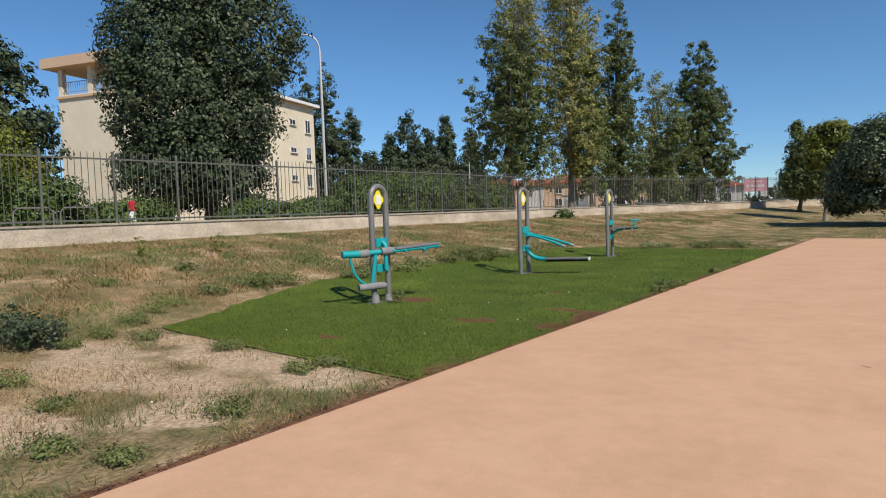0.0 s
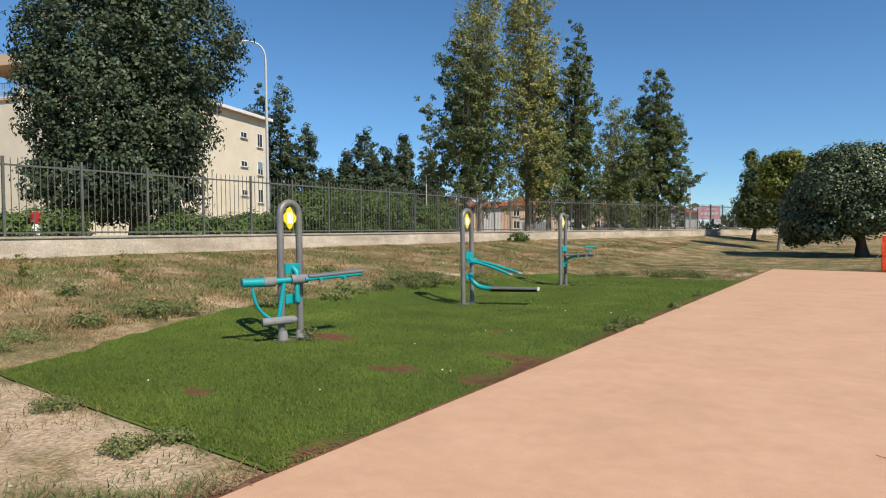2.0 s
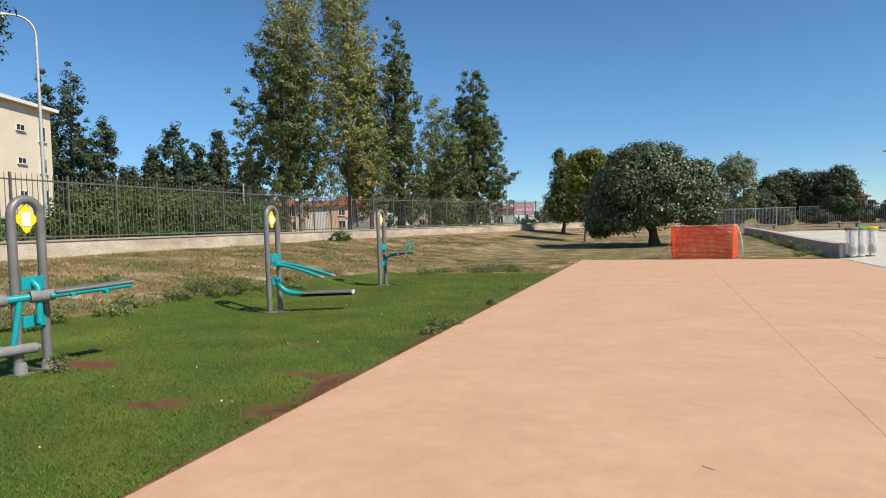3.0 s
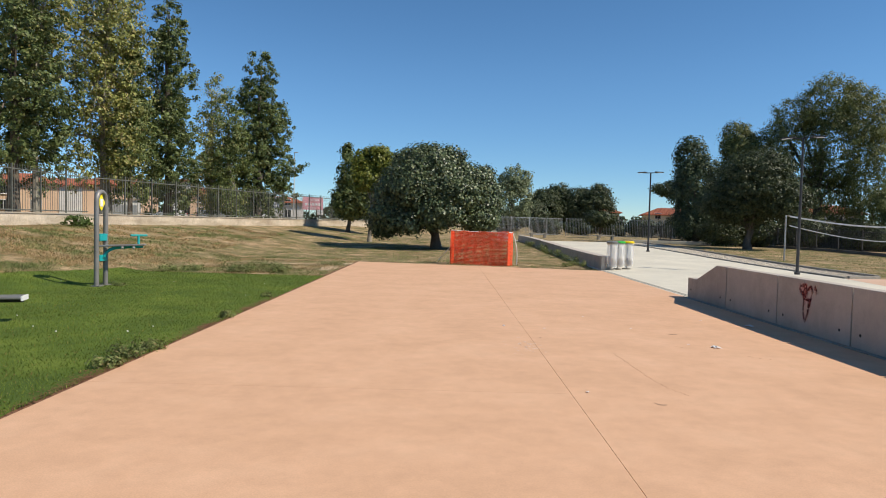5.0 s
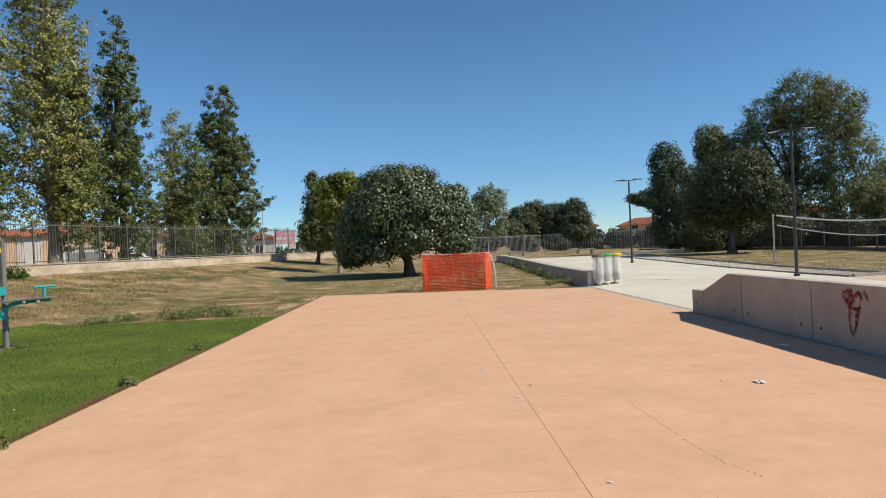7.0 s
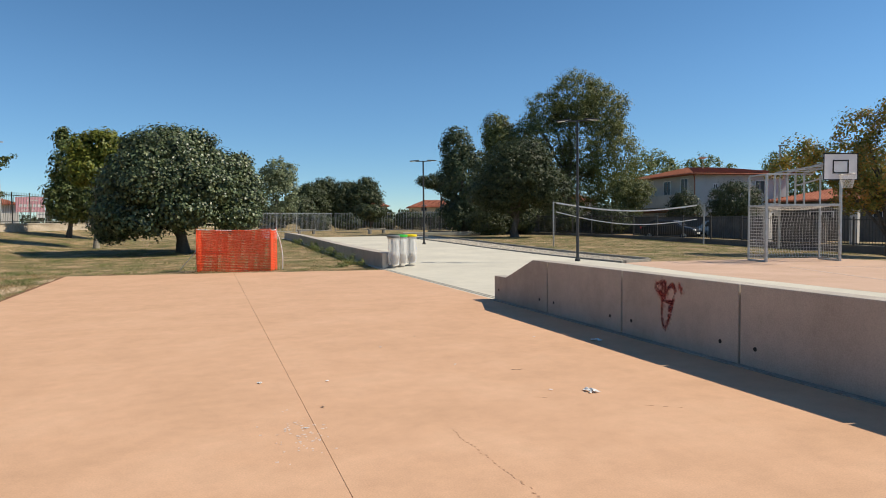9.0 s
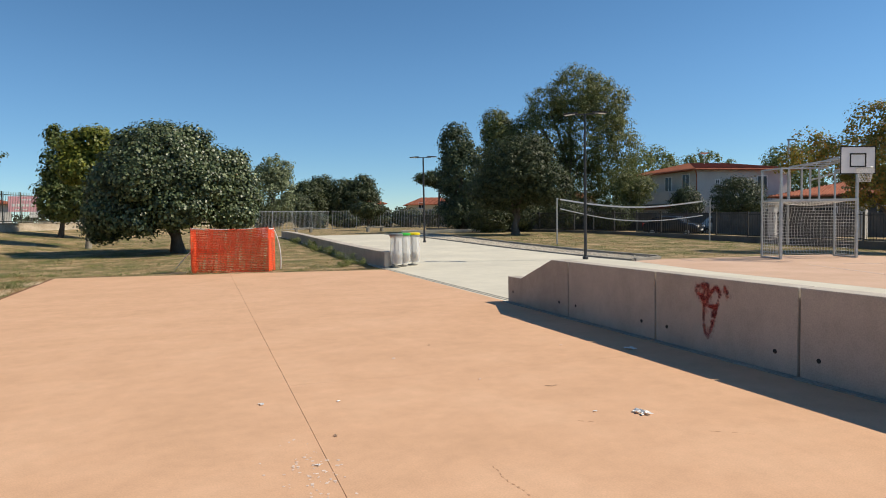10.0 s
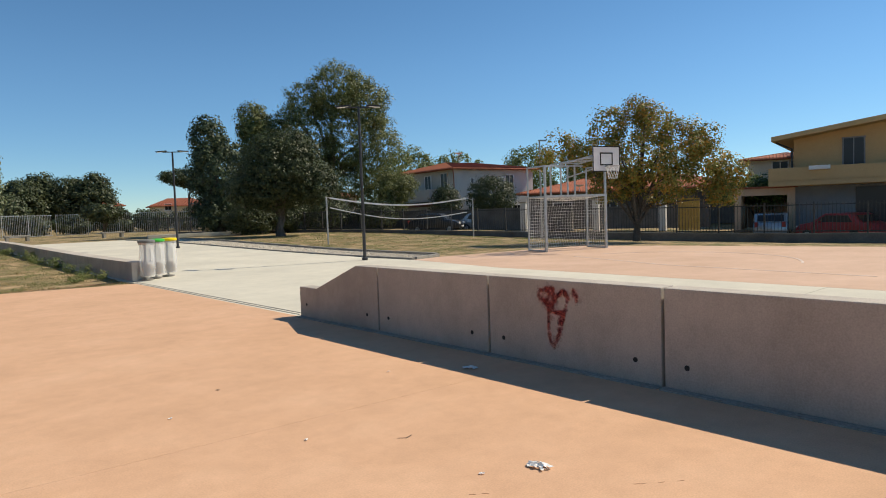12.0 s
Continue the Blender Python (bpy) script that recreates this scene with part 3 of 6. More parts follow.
for i in range(2600):
    w = random.random() ** 1.6
    yy = 27.9 + w * 28
    xx = 17.62 - 0.25 * w + random.random() * (1.25 + 0.8 * w)
    s = random.uniform(0.02, 0.05)
    z0 = land(xx, yy) + 0.02
    n = len(b.v)
    for q in range(4):
        an = q * 1.57 + random.random()
        b.v.append((xx + s * math.cos(an), yy + s * math.sin(an), z0))
    b.v.append((xx, yy, z0 + s * 0.9))
    b.f += [(n, n + 1, n + 4), (n + 1, n + 2, n + 4), (n + 2, n + 3, n + 4), (n + 3, n, n + 4)]
tagged(new("gravel", b.mesh("gravel", M["gravel"])), "pale loose gravel stones", "gravel", "", "stuff")

# white lines on the second court
lines = Build()
for x0, y0, x1, y1 in ((18.7, 14.8, 19.2, 19.5), (19.2, 19.5, 20.6, 23.4)):
    ang = math.degrees(math.atan2(y1 - y0, x1 - x0))
    lines.box(((x0 + x1) / 2, (y0 + y1) / 2, 0.003), (math.hypot(x1 - x0, y1 - y0), 0.06, 0.004), ang)
arc = [(20.0 + 3.6 * math.cos(a), 20.2 + 3.4 * math.sin(a)) for a in [radians(-75 + 8 * i) for i in range(18)]]
for (x0, y0), (x1, y1) in zip(arc, arc[1:]):
    lines.box(((x0 + x1) / 2, (y0 + y1) / 2, 0.003), (math.hypot(x1 - x0, y1 - y0) + 0.02, 0.06, 0.004), math.degrees(math.atan2(y1 - y0, x1 - x0)))
struct("court_lines", lines, M["line"], "faded white painted court lines", "court lines")


# ---- boundary wall and picket fence ----
def line_points(poly, step):
    out = []
    carry = 0.0
    for (ax, ay), (bx, by) in zip(poly, poly[1:]):
        ll = math.hypot(bx - ax, by - ay)
        t = carry
        while t < ll:
            out.append((ax + (bx - ax) * t / ll, ay + (by - ay) * t / ll, math.degrees(math.atan2(by - ay, bx - ax))))
            t += step
        carry = t - ll
    return out


def make_panel(length, height, picket_n, mat, label, picket_r, group, over=0.12, post_r=0.035):
    t = thing("fence_panel", 0, 0, -50, 0, label, "fence", group)
    part("post", Build().box((0, 0, height / 2), (post_r * 2, post_r * 2, height)), mat, t)
    for name, zz in (("bottom_rail", 0.1), ("top_rail", height - over - 0.08)):
        part(name, Build().box((length / 2, 0, zz), (length - 0.08, 0.03, 0.045)), mat, t)
    pm = Build().tube([(0, 0, 0.04), (0, 0, height - 0.05), (0, 0, height)], [picket_r, picket_r, picket_r * 0.3], 5).mesh("picket", mat)
    for i in range(picket_n):
        p = part("picket", pm, mat, t)
        p.location = (length * (i + 1) / (picket_n + 1), 0, 0)
    return t


WALL_BASE, WALL_TOP = 1.12, 1.62
b = Build()
for (ax, ay), (bx, by) in zip(FENCE, FENCE[1:]):
    ll, ang = math.hypot(bx - ax, by - ay), math.degrees(math.atan2(by - ay, bx - ax))
    b.box(((ax + bx) / 2, (ay + by) / 2, 1.08), (ll + 0.2, 0.28, 0.98), ang)
struct("wall_boundary", b, M["old_wall"], "low weathered plaster boundary wall", "wall")
cap = tagged(new("wall_coping"), "flat weathered stone coping on the boundary wall", "coping", "", "structure")
for (ax, ay), (bx, by) in zip(FENCE, FENCE[1:]):
    ll, ang = math.hypot(bx - ax, by - ay), math.degrees(math.atan2(by - ay, bx - ax))
    n = int(ll / 2.5)
    for i in range(n):
        t = (i + 0.5) / n
        part("coping_stone", Build().box((ax + (bx - ax) * t, ay + (by - ay) * t, 1.6), (ll / n - 0.01, 0.36, 0.055), ang), M["cap"], cap)
first = make_panel(1.85, 1.95, 10, M["fence"], "grey-green steel picket fence panel on a low wall", 0.011, "boundary fence panels", post_r=0.029)
pp = line_points([(-14.0, 8.41 - 1.85 * 9)] + FENCE[1:], 1.85)
for i, (x, y, a) in enumerate(pp):
    if i == 0:
        first.matrix_world = pose(x, y, WALL_TOP, 0, 0, a)
    else:
        copy_thing(first, pose(x, y, WALL_TOP, 0, 0, a))

# street-side fence on a low wall, its shaded face put into the colour
FENCE_R = [(40.5, -4.0), (35.4, 22.0), (32.3, 38.0), (28.5, 58.0), (25.0, 78.0)]


def street_drop(y):
    """How far the street side lies below the courts."""
    return 0.48 * (1 - smooth01((y - 20) / 36))


b = Build()
for i, (x, y) in enumerate([(ax + (bx - ax) * q / 4, ay + (by - ay) * q / 4) for (ax, ay), (bx, by) in zip(FENCE_R, FENCE_R[1:]) for q in range(4)]):
    top = 0.48 - street_drop(y)
    b.v += [(x - 0.11, y, top - 0.65), (x - 0.11, y, top), (x + 0.11, y, top), (x + 0.11, y, top - 0.65)]
    if i:
        n = 4 * i
        for k in range(4):
            b.f.append((n - 4 + k, n - 4 + (k + 1) % 4, n + (k + 1) % 4, n + k))
struct("wall_street", b, M["dark_wall"], "low grey concrete wall along the street", "wall")
b, b2 = Build(), Build()
for i, (x, y) in enumerate(FENCE_R):
    b.v += [(x + 0.6, y, 0.02 - 1.55 * street_drop(y)), (x + 9.0, y + 1.5, 0.02 - 1.55 * street_drop(y))]
    if i:
        b.f.append((2 * i - 2, 2 * i - 1, 2 * i + 1, 2 * i))
struct("road", b, M["asphalt"], "dark asphalt street beyond the fence", "road")
for (ax, ay), (bx, by) in zip(FENCE_R[2:], FENCE_R[3:]):
    b2.box(((ax + bx) / 2 + 7.6, (ay + by) / 2, 0.75), (math.hypot(bx - ax, by - ay) + 0.1, 0.2, 1.7), math.degrees(math.atan2(by - ay, bx - ax)))
struct("wall_gardens", b2, M["dark_wall"], "dark garden wall across the street", "wall")
first = make_panel(2.0, 1.4, 13, M["dark_fence"], "dark steel picket fence panel along the street", 0.013, "street fence panels", 0.05)
for i, (x, y, a) in enumerate(line_points(FENCE_R, 2.0)):
    if i == 0:
        first.matrix_world = pose(x, y, 0.48 - street_drop(y), 0, 0, a)
    else:
        copy_thing(first, pose(x, y, 0.48 - street_drop(y), 0, 0, a))
# far mesh fence
first = make_panel(3.0, 2.3, 14, M["galv"], "grey steel fence panel at the far end of the park", 0.02, "far fence panels", 0.0)

for i, (x, y, a) in enumerate(line_points([(9.0, 84.0), (18.0, 90.0), (40.0, 82.0)], 3.0)):
    if i == 0:
        first.matrix_world = pose(x, y, 0.3, 0, 0, a)
    else:
        copy_thing(first, pose(x, y, 0.3, 0, 0, a))


# ---- trees ----
def leaves(blobs, n, size, seed, clump=0.35, droop=0.0, shell=0.45, flat=1.0, per=26):
    """Folded diamond leaves in clumps within ellipsoids (x, y, z, rx, ry, rz)."""
    if n > 5000:
        n, size = int(n * 1.1), size * 0.93
    rs = np.random.RandomState(seed)
    vol = np.array([b[3] * b[4] * b[5] for b in blobs]) ** 0.66
    pick = rs.choice(len(blobs), size=max(8, n // per), p=vol / vol.sum())
    bb = np.array(blobs)[pick]
    d = rs.normal(size=(len(pick), 3))
    d /= np.linalg.norm(d, axis=1)[:, None]
    r = rs.uniform(shell, 1.0, len(pick))[:, None] ** 0.6
    cen = bb[:, :3] + d * r * bb[:, 3:6]
    which = rs.randint(0, len(cen), n)
    spread = clump * rs.uniform(0.5, 1.25, len(cen))
    off = rs.normal(size=(n, 3))
    off *= (rs.rand(n) ** 0.4 / np.linalg.norm(off, axis=1))[:, None]
    pos = cen[which] + off * 1.5 * spread[which][:, None] * np.array([1, 1, 0.8])
    out = d[which]
    nrm = 0.42 * rs.normal(size=(n, 3)) + off * 1.2 + out * 0.8 + np.array([0, 0, 0.35])
    nrm /= np.linalg.norm(nrm, axis=1)[:, None]
    ax = rs.normal(size=(n, 3))
    ax[:, 2] -= droop
    ax -= nrm * (ax * nrm).sum(1)[:, None]
    ax /= np.linalg.norm(ax, axis=1)[:, None]
    bi = np.cross(nrm, ax)
    s = size * rs.uniform(0.6, 1.35, n)[:, None]
    p0, p2 = pos - ax * s * 0.5, pos + ax * s * 0.5
    p1 = pos + bi * s * 0.38 * flat + nrm * s * 0.10
    p3 = pos - bi * s * 0.38 * flat + nrm * s * 0.10
    v = np.stack([p0, p1, p2, p3], 1).reshape(-1, 3)
    me = bpy.data.meshes.new("crown")
    me.vertices.add(4 * n)
    me.vertices.foreach_set("co", v.ravel())
    idx = np.arange(n) * 4
    tri = np.stack([idx, idx + 1, idx + 2, idx, idx + 2, idx + 3], 1).ravel()
    me.loops.add(6 * n)
    me.loops.foreach_set("vertex_index", tri)
    me.polygons.add(2 * n)
    me.polygons.foreach_set("loop_start", np.arange(2 * n) * 3)
    me.update(calc_edges=True)
    return me, cen


def tree(name, label, x, y, blobs, n, size, mat, trunk_r, seed, bark="bark", lean=(0, 0), limbs=7, clump=0.35, droop=0.0, shell=0.45, flat=1.0, category="tree", base=None, fork=0.35, per=26):
    """blobs lie relative to the trunk's foot."""
    z = (land(x, y) if base is None else base) - 0.03
    t = thing(name, x, y, z, 0, label, category)
    me, cen = leaves(blobs, n, size, seed, clump, droop, shell, flat, per)
    me.materials.append(M[mat])
    part("crown", me, M[mat], t)
    rnd = random.Random(seed)
    top = 0.9 * max(b[2] for b in blobs)
    cx = sum(b[0] for b in blobs) / len(blobs)
    cy = sum(b[1] for b in blobs) / len(blobs)
    b = Build()
    pts, rad = [], []
    for i in range(9):
        w = i / 8
        pts.append((cx * w + lean[0] * w + 0.12 * trunk_r * 6 * (rnd.random() - 0.5) * (0 < i), cy * w + 0.12 * trunk_r * 6 * (rnd.random() - 0.5) * (0 < i), top * w))
        rad.append(trunk_r * ((1.35 if i == 0 else 1.0) - 0.85 * w))
    b.tube(pts, rad, 9)
    for i in range(limbs):
        c = cen[rnd.randrange(len(cen))]
        w = rnd.uniform(fork * 0.6, fork * 1.8)
        k = min(7, int(w * 8))
        a = Vector(pts[k])
        e = Vector(c) - (Vector(c) - a) * 0.12
        m = a.lerp(e, 0.5) + Vector((0, 0, 0.12 * (e - a).length))
        r0 = rad[k] * 0.55
        part("branch", Build().tube(bend(a, m, e, 6), [r0 * (1 - 0.13 * q) for q in range(7)], 6), M[bark], t, smooth=True)
    part("trunk", b, M[bark], t, smooth=True)
    return t


def poplar_blobs(h, r, base=1.5, seed=1, ragged=0.5, extra=(), top_r=0.3):
    """Upright lobes pressed round the trunk, widest low down, pointed above."""
    rnd = random.Random(seed)
    out = list(extra)
    r *= 1.38
    n = int(h / 1.05)
    for i in range(n):
        w = (i + 0.5) / n
        rr = r * (0.78 + 0.22 * math.sin(math.pi * min(1.0, w / 0.6))) * (1 - (1 - top_r) * max(0.0, (w - 0.5) / 0.5) ** 2.2)
        z = base + (h - base) * w
        out.append((0, 0, z, rr * 0.4, rr * 0.4, 0.9))
        for k in range(5 if w < 0.85 else 3):
            a = rnd.random() * 6.28
            q = rr * rnd.uniform(0.3, 0.46)
            o = rr * rnd.uniform(0.42, 0.62 + 0.25 * ragged)
            out.append((o * math.cos(a), o * math.sin(a), z + rnd.uniform(-0.5, 0.5), q, q, q * 1.5 + 0.3))
    return out


# behind the boundary fence
tree("broadleaf_tree", "large dark green broadleaf tree behind the fence", -21.3, 16.2,
     [(-0.3, -0.5, 3.2, 3.0, 3.2, 1.9), (-0.6, -1.6, 2.6, 2.4, 2.4, 1.5), (-0.2, -0.2, 6.2, 3.7, 3.7, 4.5), (-1.2, -1.0, 8.4, 3.0, 3.0, 2.8), (1.0, 1.2, 8.4, 2.8, 2.8, 2.8), (0.0, 0.0, 10.4, 2.9, 2.9, 2.0), (-1.0, -1.5, 5.6, 2.5, 2.5, 2.6), (0.3, 0.5, 5.0, 2.4, 2.4, 2.6), (0, 0, 2.4, 2.7, 2.7, 1.6)],
     90000, 0.158, "broad", 0.35, 11, limbs=12, clump=0.32)
tree("broadleaf_tree", "dark green broadleaf tree beside the apartment block", -35.9, 12.3,
     [(0, 0, 6.3, 3.6, 3.6, 3.9), (0.5, -1, 9.0, 2.8, 2.8, 2.5), (0, 1.6, 4.6, 2.4, 2.4, 2.5), (0, 0, 2.2, 3.4, 3.4, 1.8)], 20350, 0.259, "broad", 0.3, 12)
tree("shrub", "yellow-green shrub behind the fence", -25.4, 8.6,
     [(0, 0, 3.0, 2.0, 2.2, 2.4), (0.4, 1.4, 1.9, 1.6, 1.6, 1.6), (0, -2.0, 2.6, 2.4, 2.4, 2.4)], 16650, 0.144, "acid", 0.1, 13, category="shrub")
for i, (hx, hy, hr, hh) in enumerate(((-17.4, 2.0, 1.8, 2.2), (-17.6, 5.0, 1.8, 2.3), (-18.2, 7.6, 1.5, 1.8), (-17.0, 21.0, 1.5, 2.1), (-16.8, 24.5, 1.5, 2.2), (-16.7, 28.0, 1.5, 2.1), (-16.6, 31.2, 1.4, 2.0), (-19.5, 26.0, 2.0, 2.6), (-20.5, 31.0, 2.0, 2.6), (-18.8, 11.0, 1.6, 1.2), (-17.6, 15.5, 1.3, 1.1), (-17.2, 18.2, 1.3, 1.2))):
    tree("hedge_shrub", "dense green hedge shrub behind the fence", hx, hy, [(0, 0, hh * 0.5, hr * 0.75, hr * 1.25, hh * 0.55), (0, 0.5, hh * 0.8, hr * 0.6, hr, hh * 0.35)], 7030, 0.122, "hedge", 0.06, 40 + i, limbs=4, clump=0.22, category="hedge")
tree("poplar", "tall poplar with dense green foot and thin bare-twigged top", -23.0, 44.0, poplar_blobs(15.2, 2.95, 3.4, 28, 0.8, top_r=0.4, extra=[(-2.6, -1.2, 9.5, 0.9, 0.9, 1.3), (-2.9, -1.4, 11.2, 0.7, 0.7, 0.8)]), 34000, 0.19, "poplar_dark", 0.36, 21, "bark", limbs=26, clump=0.26, fork=0.45, shell=0.4, per=40)
tree("poplar", "thin yellowing poplar spire with pale bare twigs", -22.2, 45.0, poplar_blobs(23.0, 1.75, 10.0, 27, 0.6, top_r=0.5), 14000, 0.17, "poplar_yellow", 0.2, 26, "pale_bark", limbs=44, clump=0.36, fork=0.5, shell=0.15, per=16)
tree("poplar", "tall yellowing poplar with bare upper twigs", -20.0, 49.1, poplar_blobs(24.0, 2.3, 3.0, 22, 0.6, top_r=0.55), 34000, 0.185, "poplar_yellow", 0.36, 22, "pale_bark", limbs=44, clump=0.33, fork=0.45, shell=0.25)
tree("poplar", "green side shoots of the yellowing poplar", -18.6, 49.6, poplar_blobs(13.5, 1.2, 2.0, 29, 0.6), 14000, 0.18, "poplar", 0.16, 28, limbs=10, clump=0.28, fork=0.45, shell=0.3, per=34)
tree("poplar", "slim dark green poplar", -18.2, 54.8, poplar_blobs(18.0, 2.0, 1.8, 23, 0.5), 33000, 0.19, "poplar_dark", 0.32, 23, limbs=12, clump=0.27, fork=0.45, shell=0.4, per=40)
tree("poplar", "half-bare poplar with pale dry twigs", -20.2, 69.6, poplar_blobs(14.6, 1.5, 1.6, 24, 0.9, top_r=0.5), 7000, 0.21, "poplar_yellow", 0.24, 24, "pale_bark", limbs=34, clump=0.45, fork=0.5, shell=0.2)
tree("poplar", "dry-tipped poplar beside the dark one", -18.6, 69.8, poplar_blobs(13.2, 1.9, 1.0, 34, 0.7), 15000, 0.21, "poplar", 0.24, 34, "pale_bark", limbs=24, clump=0.36, fork=0.5, shell=0.3)
tree("poplar", "dense dark green poplar", -16.8, 73.8, poplar_blobs(18.2, 2.75, 1.6, 25, 0.4, [(4.0, 1.0, 6.6, 1.2, 1.2, 1.7), (3.2, 0.9, 5.0, 1.5, 1.5, 1.6), (2.6, 0.7, 3.4, 1.7, 1.7, 1.4), (-5.0, -1.3, 7.0, 1.1, 1.1, 1.5), (-4.4, -1.2, 5.2, 1.5, 1.5, 1.6), (-3.4, -1.0, 3.2, 1.8, 1.8, 1.5)]), 40000, 0.225, "poplar_dark", 0.4, 25, limbs=14, clump=0.3, fork=0.45, shell=0.45, per=40)
for i, (px, py, h, r) in enumerate(((-56.6, 71.3, 14.6, 2.6), (-54.3, 72.8, 12.2, 1.7), (-58.6, 70.0, 12.0, 1.5), (-54.5, 78.0, 15.0, 1.8), (-51.6, 80.2, 12.6, 1.7), (-67.1, 65.4, 22.6, 2.3), (-69.5, 63.2, 21.8, 2.4), (-66.4, 69.4, 16.2, 2.2), (-65.0, 72.4, 10.2, 1.8))):
    tree("poplar", "dark green poplar behind the hedge", px, py, poplar_blobs(h, r, 0.8, 60 + i, 0.3), 15000, 0.34, "broad", 0.3, 60 + i, limbs=6, clump=0.5, per=40)
for i, (px, py, h, r) in enumerate(((-44, 62, 4.4, 3.4), (-22, 88, 4.0, 3.4), (-9, 92, 5.5, 3.6), (-3, 96, 6.0, 4.0), (-8, 104, 5.0, 4.2))):
    tree("shrub", "round green bush in the distance", px, py, [(0, 0, h * 0.5, r, r, h * 0.5)], 2600, 0.4, "hedge", 0.12, 80 + i, limbs=4, clump=0.5, category="bush")
# around the fig
tree("fig_tree", "wide low fig tree with dense dark leaves", 2.85, 41.5,
     [(-0.4, 0, 3.4, 2.9, 2.9, 2.2), (-0.5, 0, 4.6, 1.9, 2.0, 1.35), (-2.0, 0, 2.9, 1.7, 2.2, 1.5), (1.5, 0, 3.4, 1.9, 2.2, 1.5), (2.5, -0.4, 2.7, 1.25, 1.5, 1.4), (2.7, -0.3, 4.2, 0.45, 0.5, 0.7), (1.0, -0.5, 5.2, 0.6, 0.6, 0.5), (-1.9, -0.3, 5.0, 0.6, 0.6, 0.5), (-2.6, -0.5, 1.9, 1.2, 1.6, 1.0), (-1.6, -1.4, 1.6, 1.5, 1.2, 0.8), (0.2, -2.1, 2.0, 1.5, 0.9, 0.9), (2.3, -0.9, 1.7, 1.2, 1.2, 0.7), (-3.0, 0.1, 1.3, 0.9, 1.2, 0.7), (1.2, -2.0, 3.0, 1.2, 0.9, 0.9), (-1.2, -1.9, 3.1, 1.2, 0.9, 1.0)],
     84000, 0.135, "fig", 0.28, 31, limbs=14, clump=0.27, fork=0.3, flat=1.2, per=15, shell=0.5)
tree("young_tree", "yellow-green young tree beside the fig tree", -1.6, 47.0,
     [(-0.2, 0, 4.2, 1.0, 1.0, 1.0), (0.5, 0, 5.3, 0.9, 0.9, 1.1), (-0.5, 0, 5.3, 0.6, 0.6, 0.8), (1.1, 0, 4.6, 0.9, 0.9, 1.3)], 13000, 0.17, "acid", 0.13, 32, bark="pale_bark", limbs=8, clump=0.26)
tree("young_tree", "small dark tree with a short trunk", -4.2, 54.5, [(0, 0, 2.4, 1.3, 1.3, 1.5), (0.2, 0, 4.4, 1.0, 1.0, 1.5), (-0.1, 0, 6.0, 0.4, 0.4, 0.8), (1.3, 0, 2.8, 1.5, 1.3, 1.6), (2.3, 0, 3.4, 1.3, 1.2, 1.6)], 18000, 0.2, "poplar_dark", 0.15, 33, limbs=6, clump=0.28)
# far end of the park
tree("broadleaf_tree", "airy grey-green tree in the distance", 12.5, 96.0, [(0, 0, 4.5, 3.2, 3.2, 3.6), (0.4, 0, 7.4, 2.4, 2.4, 2.3)], 10175, 0.302, "olive", 0.25, 51, clump=0.5)
for i, (px, py, h, r) in enumerate(((19.5, 124, 7.0, 4.2), (22.6, 128, 8.2, 4.2), (26.2, 126, 8.6, 4.0), (29.4, 124, 9.0, 3.6), (16.8, 118, 4.6, 2.8))):
    tree("broadleaf_tree", "dark green tree in a distant grove", px + 1.5, py, [(0, 0, h * 0.5, r, r, h * 0.42), (0.5, 0, h * 0.78, r * 0.6, r * 0.6, h * 0.25)], 9250, 0.36, "oak", 0.3, 52 + i, clump=0.6)
tree("young_tree", "small dark tree with flat crown", 20.8, 78.0, [(0, 0, 2.3, 1.9, 1.9, 0.8), (0.2, 0, 1.9, 1.6, 1.6, 0.6)], 2600, 0.26, "oak", 0.11, 58, limbs=6)
tree("shrub", "round dark bush by the far fence", 17.2, 92.0, [(0, 0, 1.1, 1.3, 1.3, 1.1)], 1600, 0.3, "oak", 0.1, 59, category="bush")
tree("umbrella_pine", "umbrella pine with a flat crown", 36.6, 100.0, [(0, 0, 7.0, 3.2, 3.2, 1.1), (1.6, 0, 6.2, 2.2, 2.2, 0.8)], 9250, 0.252, "oak", 0.28, 57, limbs=8, fork=0.6)
tree("umbrella_pine", "umbrella pine with a bent trunk", 42.5, 100.0, [(0, 0, 6.0, 2.6, 2.6, 1.0)], 6475, 0.252, "oak", 0.25, 66, limbs=8, fork=0.6)
# grove beside the volleyball net
tree("evergreen_oak", "dense dark evergreen oak on the lawn", 24.5, 50.0, [(0, 0, 4.2, 2.9, 2.9, 2.6), (0.6, -0.4, 5.4, 2.0, 2.0, 1.6), (-0.8, 0.5, 3.2, 2.6, 2.6, 1.5), (1.8, -1.4, 3.4, 1.8, 1.8, 1.5)], 48100, 0.144, "oak", 0.26, 71, limbs=10, clump=0.32)
tree("evergreen_oak", "dark tree behind the evergreen oak", 24.9, 60.6, [(0, 0, 4.6, 2.2, 2.2, 3.3), (-0.5, 0.4, 7.2, 1.4, 1.4, 2.2), (0, 0, 1.8, 2.2, 2.2, 1.6)], 22200, 0.202, "broad", 0.3, 72, limbs=8)
